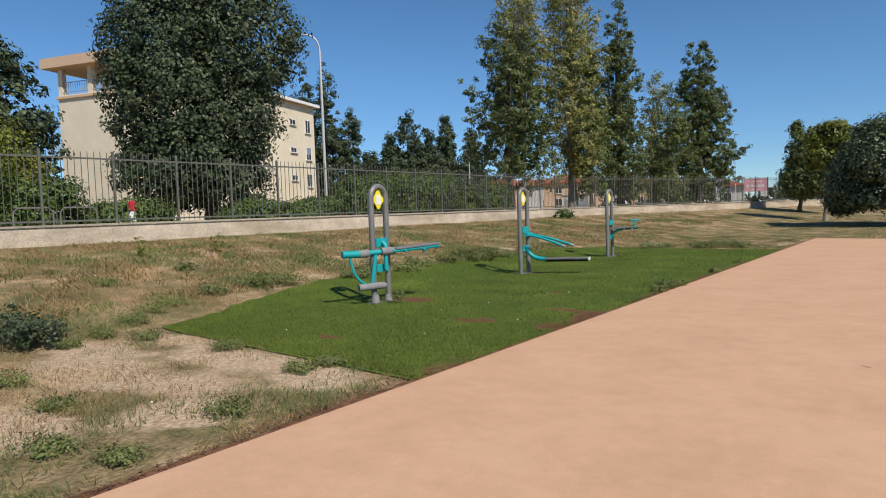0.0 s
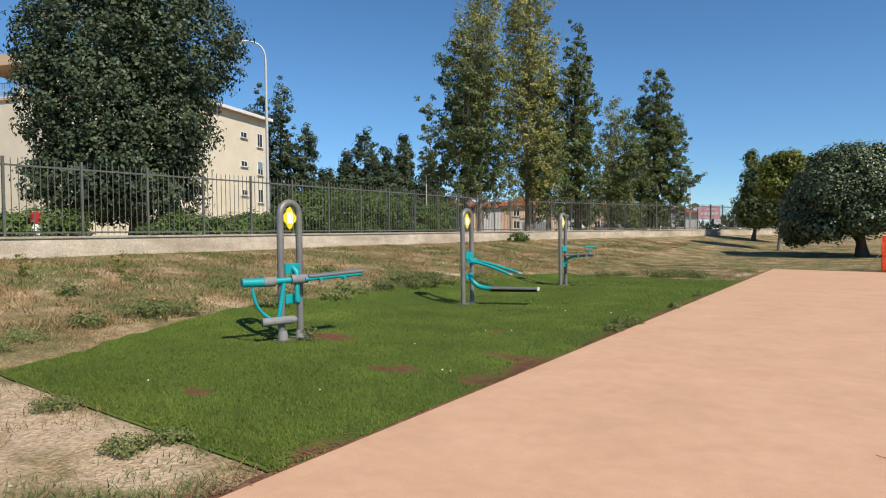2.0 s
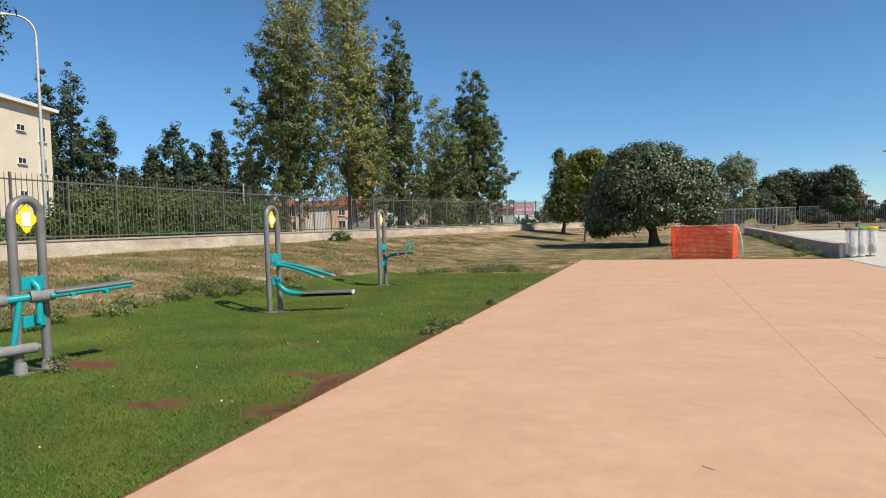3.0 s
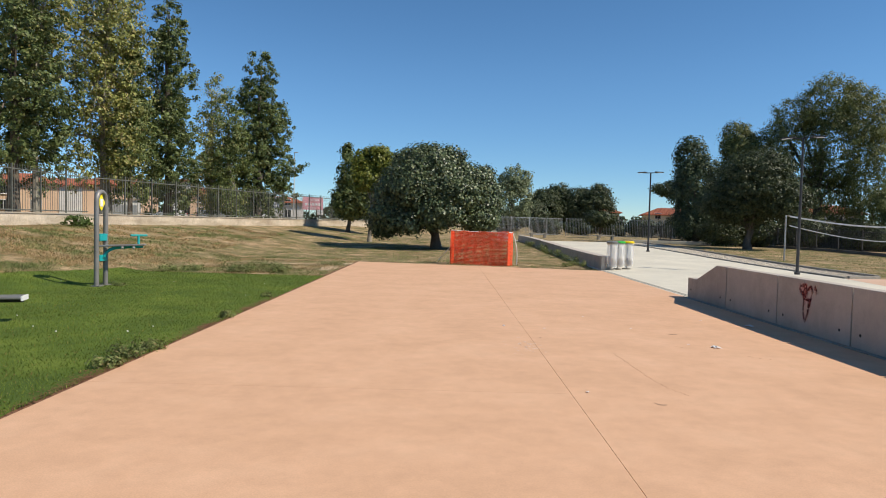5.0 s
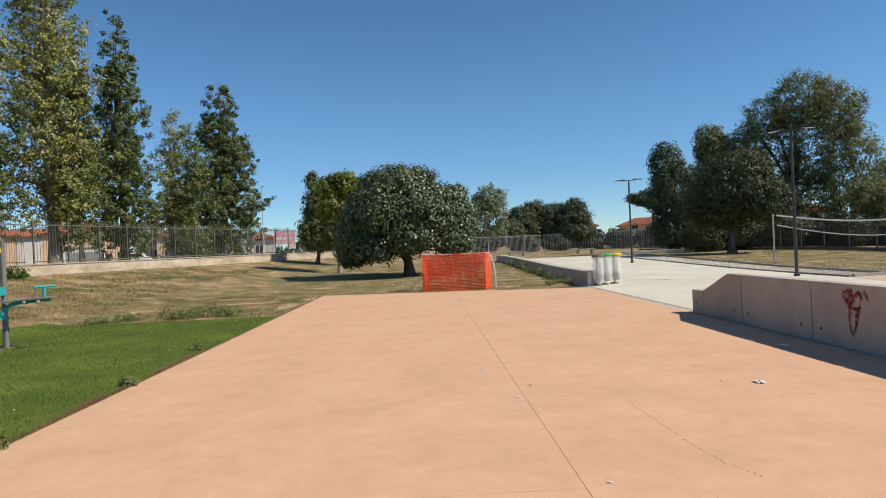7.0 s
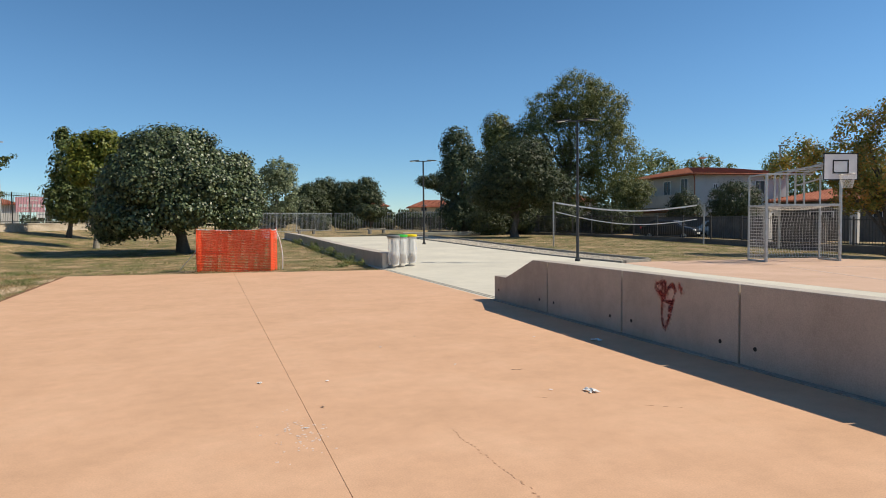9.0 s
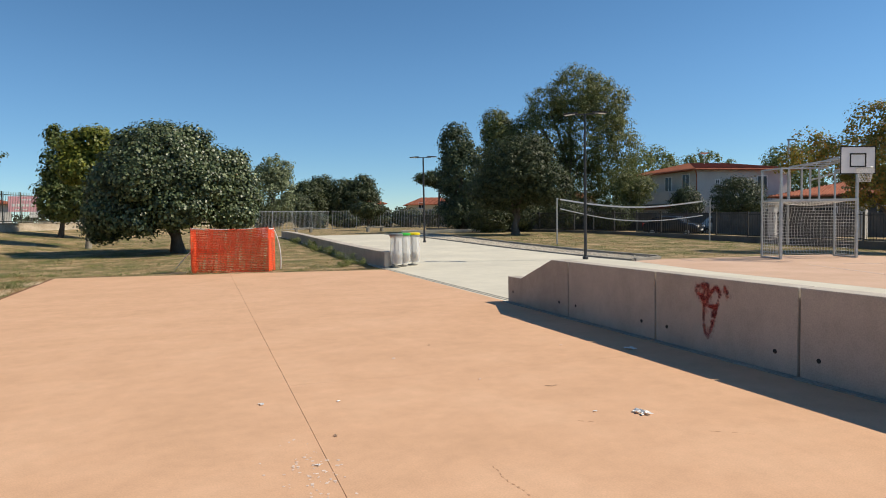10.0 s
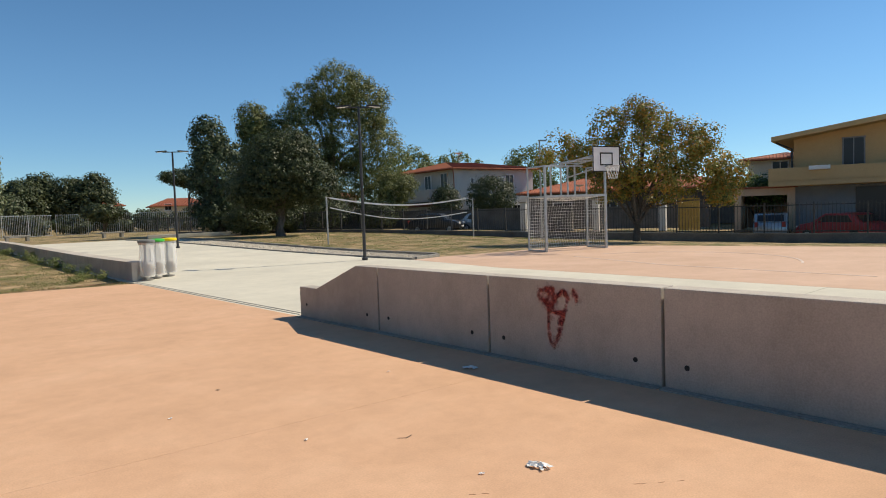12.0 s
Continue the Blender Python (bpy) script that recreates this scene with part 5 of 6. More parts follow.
top, low = rope(2.4, 2.2, 0.36), rope(1.92, 1.42, 0.46)
part("top_band", band(top, 0.075), M["white"], vol, "white top band")
part("bottom_band", band(low, 0.045), M["white"], vol, "white lower band")
b = Build()
for i in range(len(top) - 1):
    for k in range(5):
        w = k / 5
        b.tube([top[i].lerp(top[i + 1], w), low[i].lerp(low[i + 1], w)], 0.0025, 3, False)
for k in range(1, 6):
    b.tube([a.lerp(c, k / 6) for a, c in zip(top, low)], 0.0025, 3, False)
part("mesh", b, M["dark_fence"], vol, "thin dark net cords")
part("guy_rope", Build().tube([(L.x * 0.95, L.y * 0.95, 2.28), (L.x, L.y, 2.1)], 0.008, 5).tube([(0, 0, 2.4), (L.x * 0.02, 0, 2.42)], 0.008, 5), M["net"], vol)


# ---- lamps ----
def park_lamp(x, y, h, rz, label):
    t = thing("park_lamp", x, y, land(x, y), rz, label, "street lamp", "park lamps")
    part("pole", Build().tube([(0, 0, -0.05), (0, 0, 0.9), (0, 0, h)], [0.06, 0.055, 0.04], 12), M["lamp"], t, smooth=True)
    part("arm", Build().box((0, 0, h - 0.02), (0.9, 0.05, 0.04)), M["lamp"], t)
    for s in (-1, 1):
        hd = part("lamp_head", Build().box((0.5 * s, 0, h + 0.015), (0.5, 0.2, 0.05), 0, (0, 4 * s, 0)), M["lamp"], t, bevel=0.015)
        part("lens", Build().box((0.52 * s, 0, h - 0.016), (0.36, 0.14, 0.012), 0, (0, 4 * s, 0)), M["white"], hd)
    part("base_cover", Build().lathe((0, 0, 0), [(0.1, 0), (0.1, 0.08), (0.065, 0.1)], 14), M["lamp"], t)
    return t


park_lamp(16.6, 29.0, 5.1, -35, "tall dark grey park lamp with twin flat heads")
park_lamp(15.5, 43.4, 4.72, -30, "tall dark grey park lamp beside the path")
t = thing("street_lamp", -22.55, 24.0, 1.0, 0, "pale steel street lamp with curved arm", "street lamp")
d = Vector((-0.75, -0.85, 0)).normalized()
arc = bend((0, 0, 9.5), (0.0, 0.0, 10.45), tuple(d * 1.0 + Vector((0, 0, 10.4))), 10)
part("pole", Build().tube([(0, 0, -0.1), (0, 0, 2.5), (0, 0, 9.5)] + arc[1:], [0.095, 0.085, 0.06] + [0.045] * 10, 12), M["pole"], t, smooth=True)
hd = part("lamp_head", Build().tube([tuple(d * 0.95 + Vector((0, 0, 10.4))), tuple(d * 1.25 + Vector((0, 0, 10.36))), tuple(d * 1.65 + Vector((0, 0, 10.3)))], [0.05, 0.11, 0.06], 10), M["pole"], t, smooth=True)
part("lens", Build().box(tuple(d * 1.3 + Vector((0, 0, 10.25))), (0.3, 0.14, 0.03), math.degrees(math.atan2(d.y, d.x))), M["white"], hd)
part("foot_sleeve", Build().lathe((0, 0, 0), [(0.16, 0), (0.15, 0.3), (0.1, 0.4)], 12), M["pole"], t)
for px, py, h in ((-16.65, 89.4, 9.3), (-18.9, 89.0, 6.0), (-38.0, 60.0, 7.0)):
    t = thing("lamp_post", px, py, 1.0, 0, "slim pale steel lamp post beyond the fence", "lamp post", "far lamp posts")
    part("pole", Build().tube([(0, 0, -0.1), (0, 0, h)], [0.08, 0.045], 8), M["pole"], t, smooth=True)
    part("lamp_head", Build().box((0.2, -0.1, h), (0.6, 0.16, 0.09)), M["pole"], t)


# ---- litter, cracks, graffiti on the court ----
def crumpled(name, x, y, s, mat, label, cat, seed, z=0.0):
    rnd = random.Random(seed)
    b = Build()
    n = 9
    for j in range(n):
        for i in range(n):
            u, v = i / (n - 1) - 0.5, j / (n - 1) - 0.5
            r = 1 - 0.35 * abs(u * v) * 4 * rnd.random()
            b.v.append((u * s * r * rnd.uniform(0.8, 1.25), v * s * 0.6 * r * rnd.uniform(0.7, 1.3), 0.006 + s * 0.22 * rnd.random() * (1 - abs(u) - abs(v) * 0.6)))
    for j in range(n - 1):
        for i in range(n - 1):
            if rnd.random() < 0.88:
                a = j * n + i
                b.f.append((a, a + 1, a + 1 + n, a + n))
    t = new(name, b.mesh(name, M[mat]))
    t.matrix_world = pose(x, y, z, 0, 0, rnd.uniform(0, 180))
    return tagged(t, label, cat)


crumpled("paper_scrap", 7.14, 13.58, 0.15, "white", "torn crumpled white paper on the court", "litter", 1)
crumpled("paper_scrap", 8.55, 15.62, 0.15, "white", "crumpled white paper in the wall's shade", "litter", 2)
for i, (x, y) in enumerate(((4.38, 15.02), (5.0, 14.85), (4.81, 13.99), (4.6, 13.48), (5.9, 16.27), (6.5, 16.8), (6.4, 15.04), (7.94, 16.14), (4.84, 11.05), (6.83, 13.75))):
    crumpled("litter_scrap", x, y, 0.036 if i else 0.06, "litter" if i in (2, 5) else "white", "tiny scrap of dry litter on the court", "litter", 10 + i)
for pts in (((5.38, 10.71), (5.42, 10.65), (5.48, 10.66)), ((6.85, 14.59), (6.9, 14.55), (6.96, 14.57)), ((3.40, 6.93), (3.43, 6.9), (3.47, 6.88))):
    tagged(new("twig", Build().tube([(x, y, 0.006) for x, y in pts], 0.002, 5).mesh("twig", M["bark"])), "small dry twig lying on the court", "twig")
random.seed(8)
crack = Build()
cp = [(5.6, 13.04), (5.62, 12.5), (5.65, 11.98), (5.655, 11.7), (5.7, 11.31), (5.78, 11.1), (5.83, 10.98)]
for (x0, y0), (x1, y1) in zip(cp, cp[1:]):
    n = max(2, int(math.hypot(x1 - x0, y1 - y0) / 0.05))
    for i in range(n):
        w = (i + random.random() * 0.5) / n
        crack.box((x0 + (x1 - x0) * w + random.uniform(-0.012, 0.012), y0 + (y1 - y0) * w, 0.001), (random.uniform(0.004, 0.013), random.uniform(0.012, 0.03), 0.002), random.uniform(-20, 30))
for i in range(40):
    w = i / 39
    if random.random() < 0.15:
        crack.box((6.54 + 1.1 * w + random.uniform(-0.01, 0.01), 13.64 - 0.85 * w, 0.0012), (0.04, 0.002, 0.0012), -38 + random.uniform(-10, 10))
tagged(new("crack_dirt", crack.mesh("crack_dirt", M["crack"])), "faint broken crack line in the court", "crack", "", "stuff")
strokes = [[(15.33, 0.74), (15.25, 0.76), (15.2, 0.72), (15.24, 0.62), (15.32, 0.64), (15.34, 0.72)], [(15.25, 0.75), (15.15, 0.77), (15.17, 0.6)], [(15.17, 0.57), (15.12, 0.68), (15.04, 0.77), (14.98, 0.68), (15.03, 0.53), (15.1, 0.55)],
           [(15.21, 0.6), (15.22, 0.39), (15.21, 0.25), (15.15, 0.18)], [(15.02, 0.55), (15.06, 0.42), (15.12, 0.26), (15.18, 0.2)], [(15.21, 0.55), (15.12, 0.53), (15.03, 0.54)], [(15.3, 0.68), (15.23, 0.6), (15.17, 0.62)], [(14.92, 0.76), (14.88, 0.72), (14.87, 0.66)], [(15.05, 0.55), (15.08, 0.45), (15.07, 0.38)]]
strokes = [[(y - 0.1, z) for y, z in st] for st in strokes]
random.seed(4)


def dots(b, n, spread, r0, r1, x0):
    """Round dots of paint scattered along the strokes, lightly overlapping."""
    spans = [(p, q) for st in strokes for p, q in zip(st, st[1:])]
    weight = [math.hypot(q[0] - p[0], q[1] - p[1]) for p, q in spans]
    for i in range(n):
        p, q = random.choices(spans, weight)[0]
        w = random.random()
        y0 = p[0] + (q[0] - p[0]) * w + random.gauss(0, spread)
        z0 = p[1] + (q[1] - p[1]) * w + random.gauss(0, spread)
        r = random.uniform(r0, r1)
        x = x0 - i * 0.000006
        n0 = len(b.v)
        b.v += [(x, y0 + r * math.cos(a), z0 + r * math.sin(a)) for a in [0.5236 * c for c in range(12)]]
        b.f.append(tuple(range(n0, n0 + 12)))
    return b


struct("graffiti_mist", dots(Build(), 130, 0.02, 0.018, 0.034, 9.1592), M["spray_faint"], "faint red overspray on the parapet", "graffiti")
struct("graffiti", dots(Build(), 420, 0.009, 0.012, 0.022, 9.1570), M["spray"], "faded red spray-paint scrawl on the parapet", "graffiti")

fleck = Build()
random.seed(12)
for i in range(70):
    x, y = random.gauss(4.54, 0.11), random.gauss(13.35, 0.28)
    s = random.uniform(0.008, 0.022)
    fleck.box((x, y, 0.0012), (s, s * random.uniform(0.5, 1.2), 0.0016), random.uniform(0, 90))
tagged(new("dust_flecks", fleck.mesh("dust_flecks", M["line"])), "pale dusty flecks on the court", "dust", "", "stuff")


# ---- buildings and things beyond the fences ----
def window(parent, c, w, h, rz, shutter=False, mat_frame="white"):
    """A window on an upright face, c its centre on the face; rz turns it about z (face looks along -y at 0)."""
    mm = Matrix.Translation(c) @ Matrix.Rotation(radians(rz), 4, "Z")

    def place(b):
        b.v = [tuple(mm @ Vector(v)) for v in b.v]
        return b
    f = Build().box((0, -0.03, h / 2), (w + 0.12, 0.06, 0.07)).box((0, -0.03, -h / 2), (w + 0.12, 0.06, 0.07)).box((-w / 2, -0.03, 0), (0.07, 0.06, h)).box((w / 2, -0.03, 0), (0.07, 0.06, h)).box((0, -0.02, 0), (0.05, 0.04, h))
    wd = part("window", place(f), M[mat_frame], parent)
    part("pane", place(Build().box((0, -0.005, 0), (w, 0.02, h))), M["window"], wd)
    part("sill", place(Build().box((0, -0.09, -h / 2 - 0.06), (w + 0.24, 0.2, 0.05))), M["whitewash"], wd)
    if shutter:
        s = Build().box((0, -0.035, h * 0.2), (w - 0.08, 0.03, h * 0.55))
        part("roller_shutter", place(s), M["galv"], wd)
    return wd


# cream apartment block; its front runs along v, its long side along u
apt = thing("apartment_block", -43.4, 23.7, 1.0, 18, "cream four-storey apartment block with a roof loggia", "building")
# local: x along the front to the far end is -x, y along the long side
LEN, WID, HT = 27.0, 6.3, 10.5
part("wall", Build().box((-WID / 2, 2.5, HT / 2), (WID, 5.0, HT)).box((-WID / 2, LEN / 2 + 2.502, 6.4), (WID, LEN - 5.004, 12.8)), M["cream"], apt)
rf = part("roof", Build().box((-WID / 2, LEN / 2 + 2.7, 12.93), (WID + 1.0, LEN - 4.6, 0.25)), M["peach"], apt)
part("cornice", Build().box((-WID / 2, 2.4, HT - 0.2), (WID + 0.35, 5.1, 0.18)), M["peach"], rf)
lg = part("loggia_roof", Build().box((-WID / 2 - 0.1, 2.2, HT + 2.35), (WID + 1.5, 5.8, 0.75)), M["peach"], apt)
for px, py in ((-WID + 0.2, 0.25), (-0.2, 0.25), (-WID + 0.2, 4.3), (-0.2, 4.3), (-WID / 2, 0.25)):
    part("pillar", Build().box((px, py, HT + 1.0), (0.4, 0.4, 2.0)), M["cream"], apt)
rail = part("railing", Build().box((-WID / 2, 0.1, HT + 0.95), (WID - 0.4, 0.05, 0.05)).box((-WID / 2, 0.1, HT + 0.2), (WID - 0.4, 0.05, 0.05)), M["galv"], apt)
for k in range(26):
    part("baluster", Build().box((-WID + 0.3 + k * 0.225, 0.1, HT + 0.57), (0.03, 0.03, 0.75)), M["galv"], rail)
bal = part("balcony", Build().box((-WID - 0.7, 1.2, 5.9), (1.5, 2.4, 0.18)), M["cream"], apt)
for k in range(9):
    part("baluster", Build().box((-WID - 1.4 + k * 0.17, 0.02, 6.45), (0.03, 0.03, 0.95)), M["galv"], bal)
part("handrail", Build().box((-WID - 0.7, 0.02, 6.93), (1.5, 0.05, 0.05)), M["galv"], bal)
for fl in range(4):
    window(apt, (0.0, 25.6, 1.7 + fl * 2.95), 1.0, 1.4, 90, shutter=fl in (0, 2))
    window(apt, (0.0, 22.6, 1.9 + fl * 2.95), 1.1, 0.55, 90)
    window(apt, (0.0, 14.0, 1.7 + fl * 2.95), 1.0, 1.4, 90, shutter=fl == 1)
part("eave_board", Build().box((0.55, LEN / 2 + 2.7, 12.95), (0.1, LEN - 4.5, 0.3)), M["white"], rf)


def roofed_house(name, label, x, y, z, rz, w, d, h, rise, over, wall, floors, front_windows):
    t = thing(name, x, y, z, rz, label, "house")
    part("wall", Build().box((w / 2, d / 2, h / 2), (w, d, h)), M[wall], t)
    b = Build()
    o = over
    b.v += [(-o, -o, h), (w + o, -o, h), (w + o, d + o, h), (-o, d + o, h), (-o, -o, h + 0.12), (w + o, -o, h + 0.12), (w + o, d + o, h + 0.12), (-o, d + o, h + 0.12), (w * 0.3, d / 2, h + rise), (w * 0.7, d / 2, h + rise)]
    b.f += [(3, 2, 1, 0), (0, 1, 5, 4), (1, 2, 6, 5), (2, 3, 7, 6), (3, 0, 4, 7), (4, 5, 9, 8), (5, 6, 9), (6, 7, 8, 9), (7, 4, 8)]
    r = part("roof", b, M["tiles"], t, "red clay tile roof")
    ridge = Build()
    for k in range(int((w + 2 * o) / 0.22)):
        xx = -o + 0.11 + k * 0.22
        lim = rise * min(1.0, (xx + o) / (w * 0.3 + o), (w + o - xx) / (w * 0.3 + o))
        yt = (d / 2 + o) * lim / rise
        ridge.tube([(xx, -o - 0.02, h + 0.13), (xx, -o + yt, h + 0.13 + lim - 0.12 * lim / rise)], 0.06, 5, False)
    for k in range(int((d + 2 * o) / 0.22)):
        yy = -o + 0.11 + k * 0.22
        lim = rise * min(1.0, (yy + o) / (d / 2 + o), (d + o - yy) / (d / 2 + o))
        xt = (w * 0.3 + o) * lim / rise
        ridge.tube([(-o - 0.02, yy, h + 0.13), (-o + xt, yy, h + 0.13 + lim - 0.12 * lim / rise)], 0.06, 5, False)
    tagged(part("tiling", ridge, M["tiles"], r), kind="stuff")
    part("gutter", Build().tube([(-o, -o - 0.06, h + 0.05), (w + o, -o - 0.06, h + 0.05)], 0.06, 6).tube([(-o - 0.06, -o, h + 0.05), (-o - 0.06, d + o, h + 0.05)], 0.06, 6), M["tiles"], t)
    for face, u, zz, ww, hh in front_windows:
        window(t, (u, 0, zz) if face == "s" else (0, u, zz), ww, hh, 0 if face == "s" else -90)
    return t


hb = roofed_house("house", "white two-storey house with red hip roof", 44.3, 54.4, -0.2, -8, 9.5, 11.0, 5.5, 1.05, 0.6, "whitewash", 2,
                  [("w", 1.6, 4.5, 1.1, 1.5), ("w", 4.4, 4.5, 1.1, 1.3), ("w", 8.4, 4.5, 1.2, 1.6), ("s", 2.0, 4.5, 0.4, 0.4), ("s", 6.5, 4.4, 1.0, 1.2), ("w", 3.0, 1.4, 1.4, 1.6), ("s", 4.0, 1.4, 1.2, 1.4), ("s", 7.4, 1.4, 1.2, 1.4)])
bl = part("balcony", Build().box((-0.65, 6.5, 2.75), (1.3, 8.6, 0.2)).box((-1.25, 6.5, 3.3), (0.12, 8.6, 1.0)).box((-0.65, 2.25, 3.3), (1.2, 0.12, 1.0)), M["whitewash"], hb)
part("porch_roof", Build().box((-0.9, 6.5, 2.35), (2.0, 9.0, 0.12), 0, (0, 6, 0)), M["tiles"], hb)
ds = part("satellite_dish", Build().lathe((3.6, 4.2, 7.3), [(0.05, 0), (0.3, 0.05), (0.42, 0.14)], 14).tube([(3.6, 4.2, 6.4), (3.6, 4.2, 7.3)], 0.025, 6), M["white"], hb)
part("drainpipe", Build().tube([(-0.06, -0.06, 0), (-0.06, -0.06, 5.0), (-0.4, -0.4, 5.55)], 0.05, 6), M["tiles"], hb)

# wall given the dark tone to paint in the shade under its eaves
lh = roofed_house("house", "low house with red tile roof behind the goal", 47.9, 48.7, -0.2, -62, 17.0, 9.0, 2.9, 1.5, 0.9, "dark_wall", 1,
                  [("s", 3.0, 1.5, 1.6, 1.2), ("s", 7.0, 1.5, 1.2, 1.2), ("s", 11.5, 1.5, 1.6, 1.2)])
part("satellite_dish", Build().lathe((4.6, -0.9, 3.4), [(0.05, 0), (0.3, 0.05), (0.45, 0.15)], 14).tube([(4.6, -0.9, 2.9), (4.6, -0.9, 3.4)], 0.03, 6), M["white"], lh)

# ochre house with long balcony and gable front
oc = thing("house", 44.0, 25.4, -0.3, -76, "ochre two-storey house with long balcony and garage", "house")
GW, GD = 15.0, 9.0
part("wall", Build().prism([(0, 0, 2.55), (GW, 0, 2.55), (GW, 0, 5.5), (GW / 2, 0, 6.3), (0, 0, 5.2)], (0, 0, 0), (0, GD, 0)), M["ochre"], oc)
part("ground_floor_wall", Build().box((GW / 2, GD / 2, 1.27), (GW, GD, 2.54)), M["grey_render"], oc)
part("roof", Build().prism([(-1.0, 0, 5.35), (GW / 2, 0, 6.5), (GW + 1.0, 0, 5.4), (GW + 1.0, 0, 5.2), (GW / 2, 0, 6.22), (-1.0, 0, 5.1)], (0, -1.3, 0), (0, GD + 0.6, 0)), M["ochre"], oc)
b4 = part("balcony", Build().box((GW / 2, -0.8, 2.72), (GW + 2.2, 1.6, 0.3)).box((GW / 2, -1.54, 3.2), (GW + 2.2, 0.12, 0.75)).box((-1.04, -0.8, 3.2), (0.12, 1.4, 0.75)), M["ochre"], oc)
for k, px in enumerate((1.4, 5.0, 9.6)):
    pl = part("planter", Build().box((px, -1.7, 3.5), (1.0, 0.24, 0.22)), M["white"], b4, "white balcony planter", bevel=0.02)
window(oc, (2.9, 0, 4.2), 1.0, 1.8, 0, mat_frame="grey_render")
window(oc, (5.6, 0, 4.3), 1.5, 2.0, 0, mat_frame="whitewash")
window(oc, (12.0, 0, 4.3), 1.5, 2.0, 0, mat_frame="whitewash")
part("shop_window", Build().box((4.6, -0.02, 1.25), (3.2, 0.06, 2.3)), M["window"], oc)
part("garage_door", Build().box((9.0, -0.02, 1.2), (3.0, 0.06, 2.2)), M["window"], oc)
part("drainpipe", Build().tube([(-0.9, -0.2, 5.1), (-0.08, -0.08, 4.7), (-0.08, -0.08, 0.0)], 0.05, 6), M["dark_fence"], oc)
ga = thing("garage", 42.8, 28.3, -0.2, -72, "low peach garage with dark open doorway", "garage")
part("wall", Build().box((0.2, 2, 1.2), (0.4, 4, 2.4)).box((3.0, 2, 1.2), (0.4, 4, 2.4)).box((1.6, 3.8, 1.2), (2.8, 0.3, 2.4)).box((1.6, 0.15, 2.2), (2.4, 0.3, 0.4)), M["peach"], ga)
part("roof", Build().box((1.6, 2, 2.46), (3.5, 4.3, 0.12)), M["tiles"], ga)
fh = roofed_house("house", "cream house behind the garage hedge", 51.2, 31.0, -0.2, -70, 8.0, 8.0, 4.5, 0.7, 0.5, "cream", 2, [("s", 2.0, 3.8, 1.0, 1.2), ("s", 5.5, 3.8, 1.0, 1.2)])
part("chimney", Build().box((3.0, 3.0, 5.9), (0.5, 0.5, 0.9)), M["whitewash"], fh)
gate = thing("board_gate", 40.3, 30.5, -0.1, -72, "yellow vertical-board gate beside the street", "gate")
for k in range(6):
    part("board", Build().box((0.1 + 0.2 * k, 0, 0.95), (0.185, 0.05, 1.9)), M["wood_gate"], gate)
part("rail", Build().box((0.6, 0.05, 0.4), (1.2, 0.05, 0.1)).box((0.6, 0.05, 1.5), (1.2, 0.05, 0.1)), M["wood_gate"], gate)
for k, (gx_, gy_) in enumerate(((40.1, 31.4), (37.3, 40.0), (39.0, 35.4))):
    g2 = thing("gate_pillar", gx_, gy_, -0.1, -72, "pale plastered gate pillar by the street", "pillar", "gate pillars")
    part("shaft", Build().box((0, 0, 1.0), (0.4, 0.4, 2.0)), M["whitewash"], g2)
    part("cap", Build().box((0, 0, 2.04), (0.5, 0.5, 0.08)), M["cap"], g2)
gw = tagged(new("wall_garden", Build().box((41.8, 36.4, 0.7), (0.2, 13.0, 1.5), 18).mesh("wall_garden", M["dark_wall"])), "dark grey garden wall across the street", "wall", "", "structure")


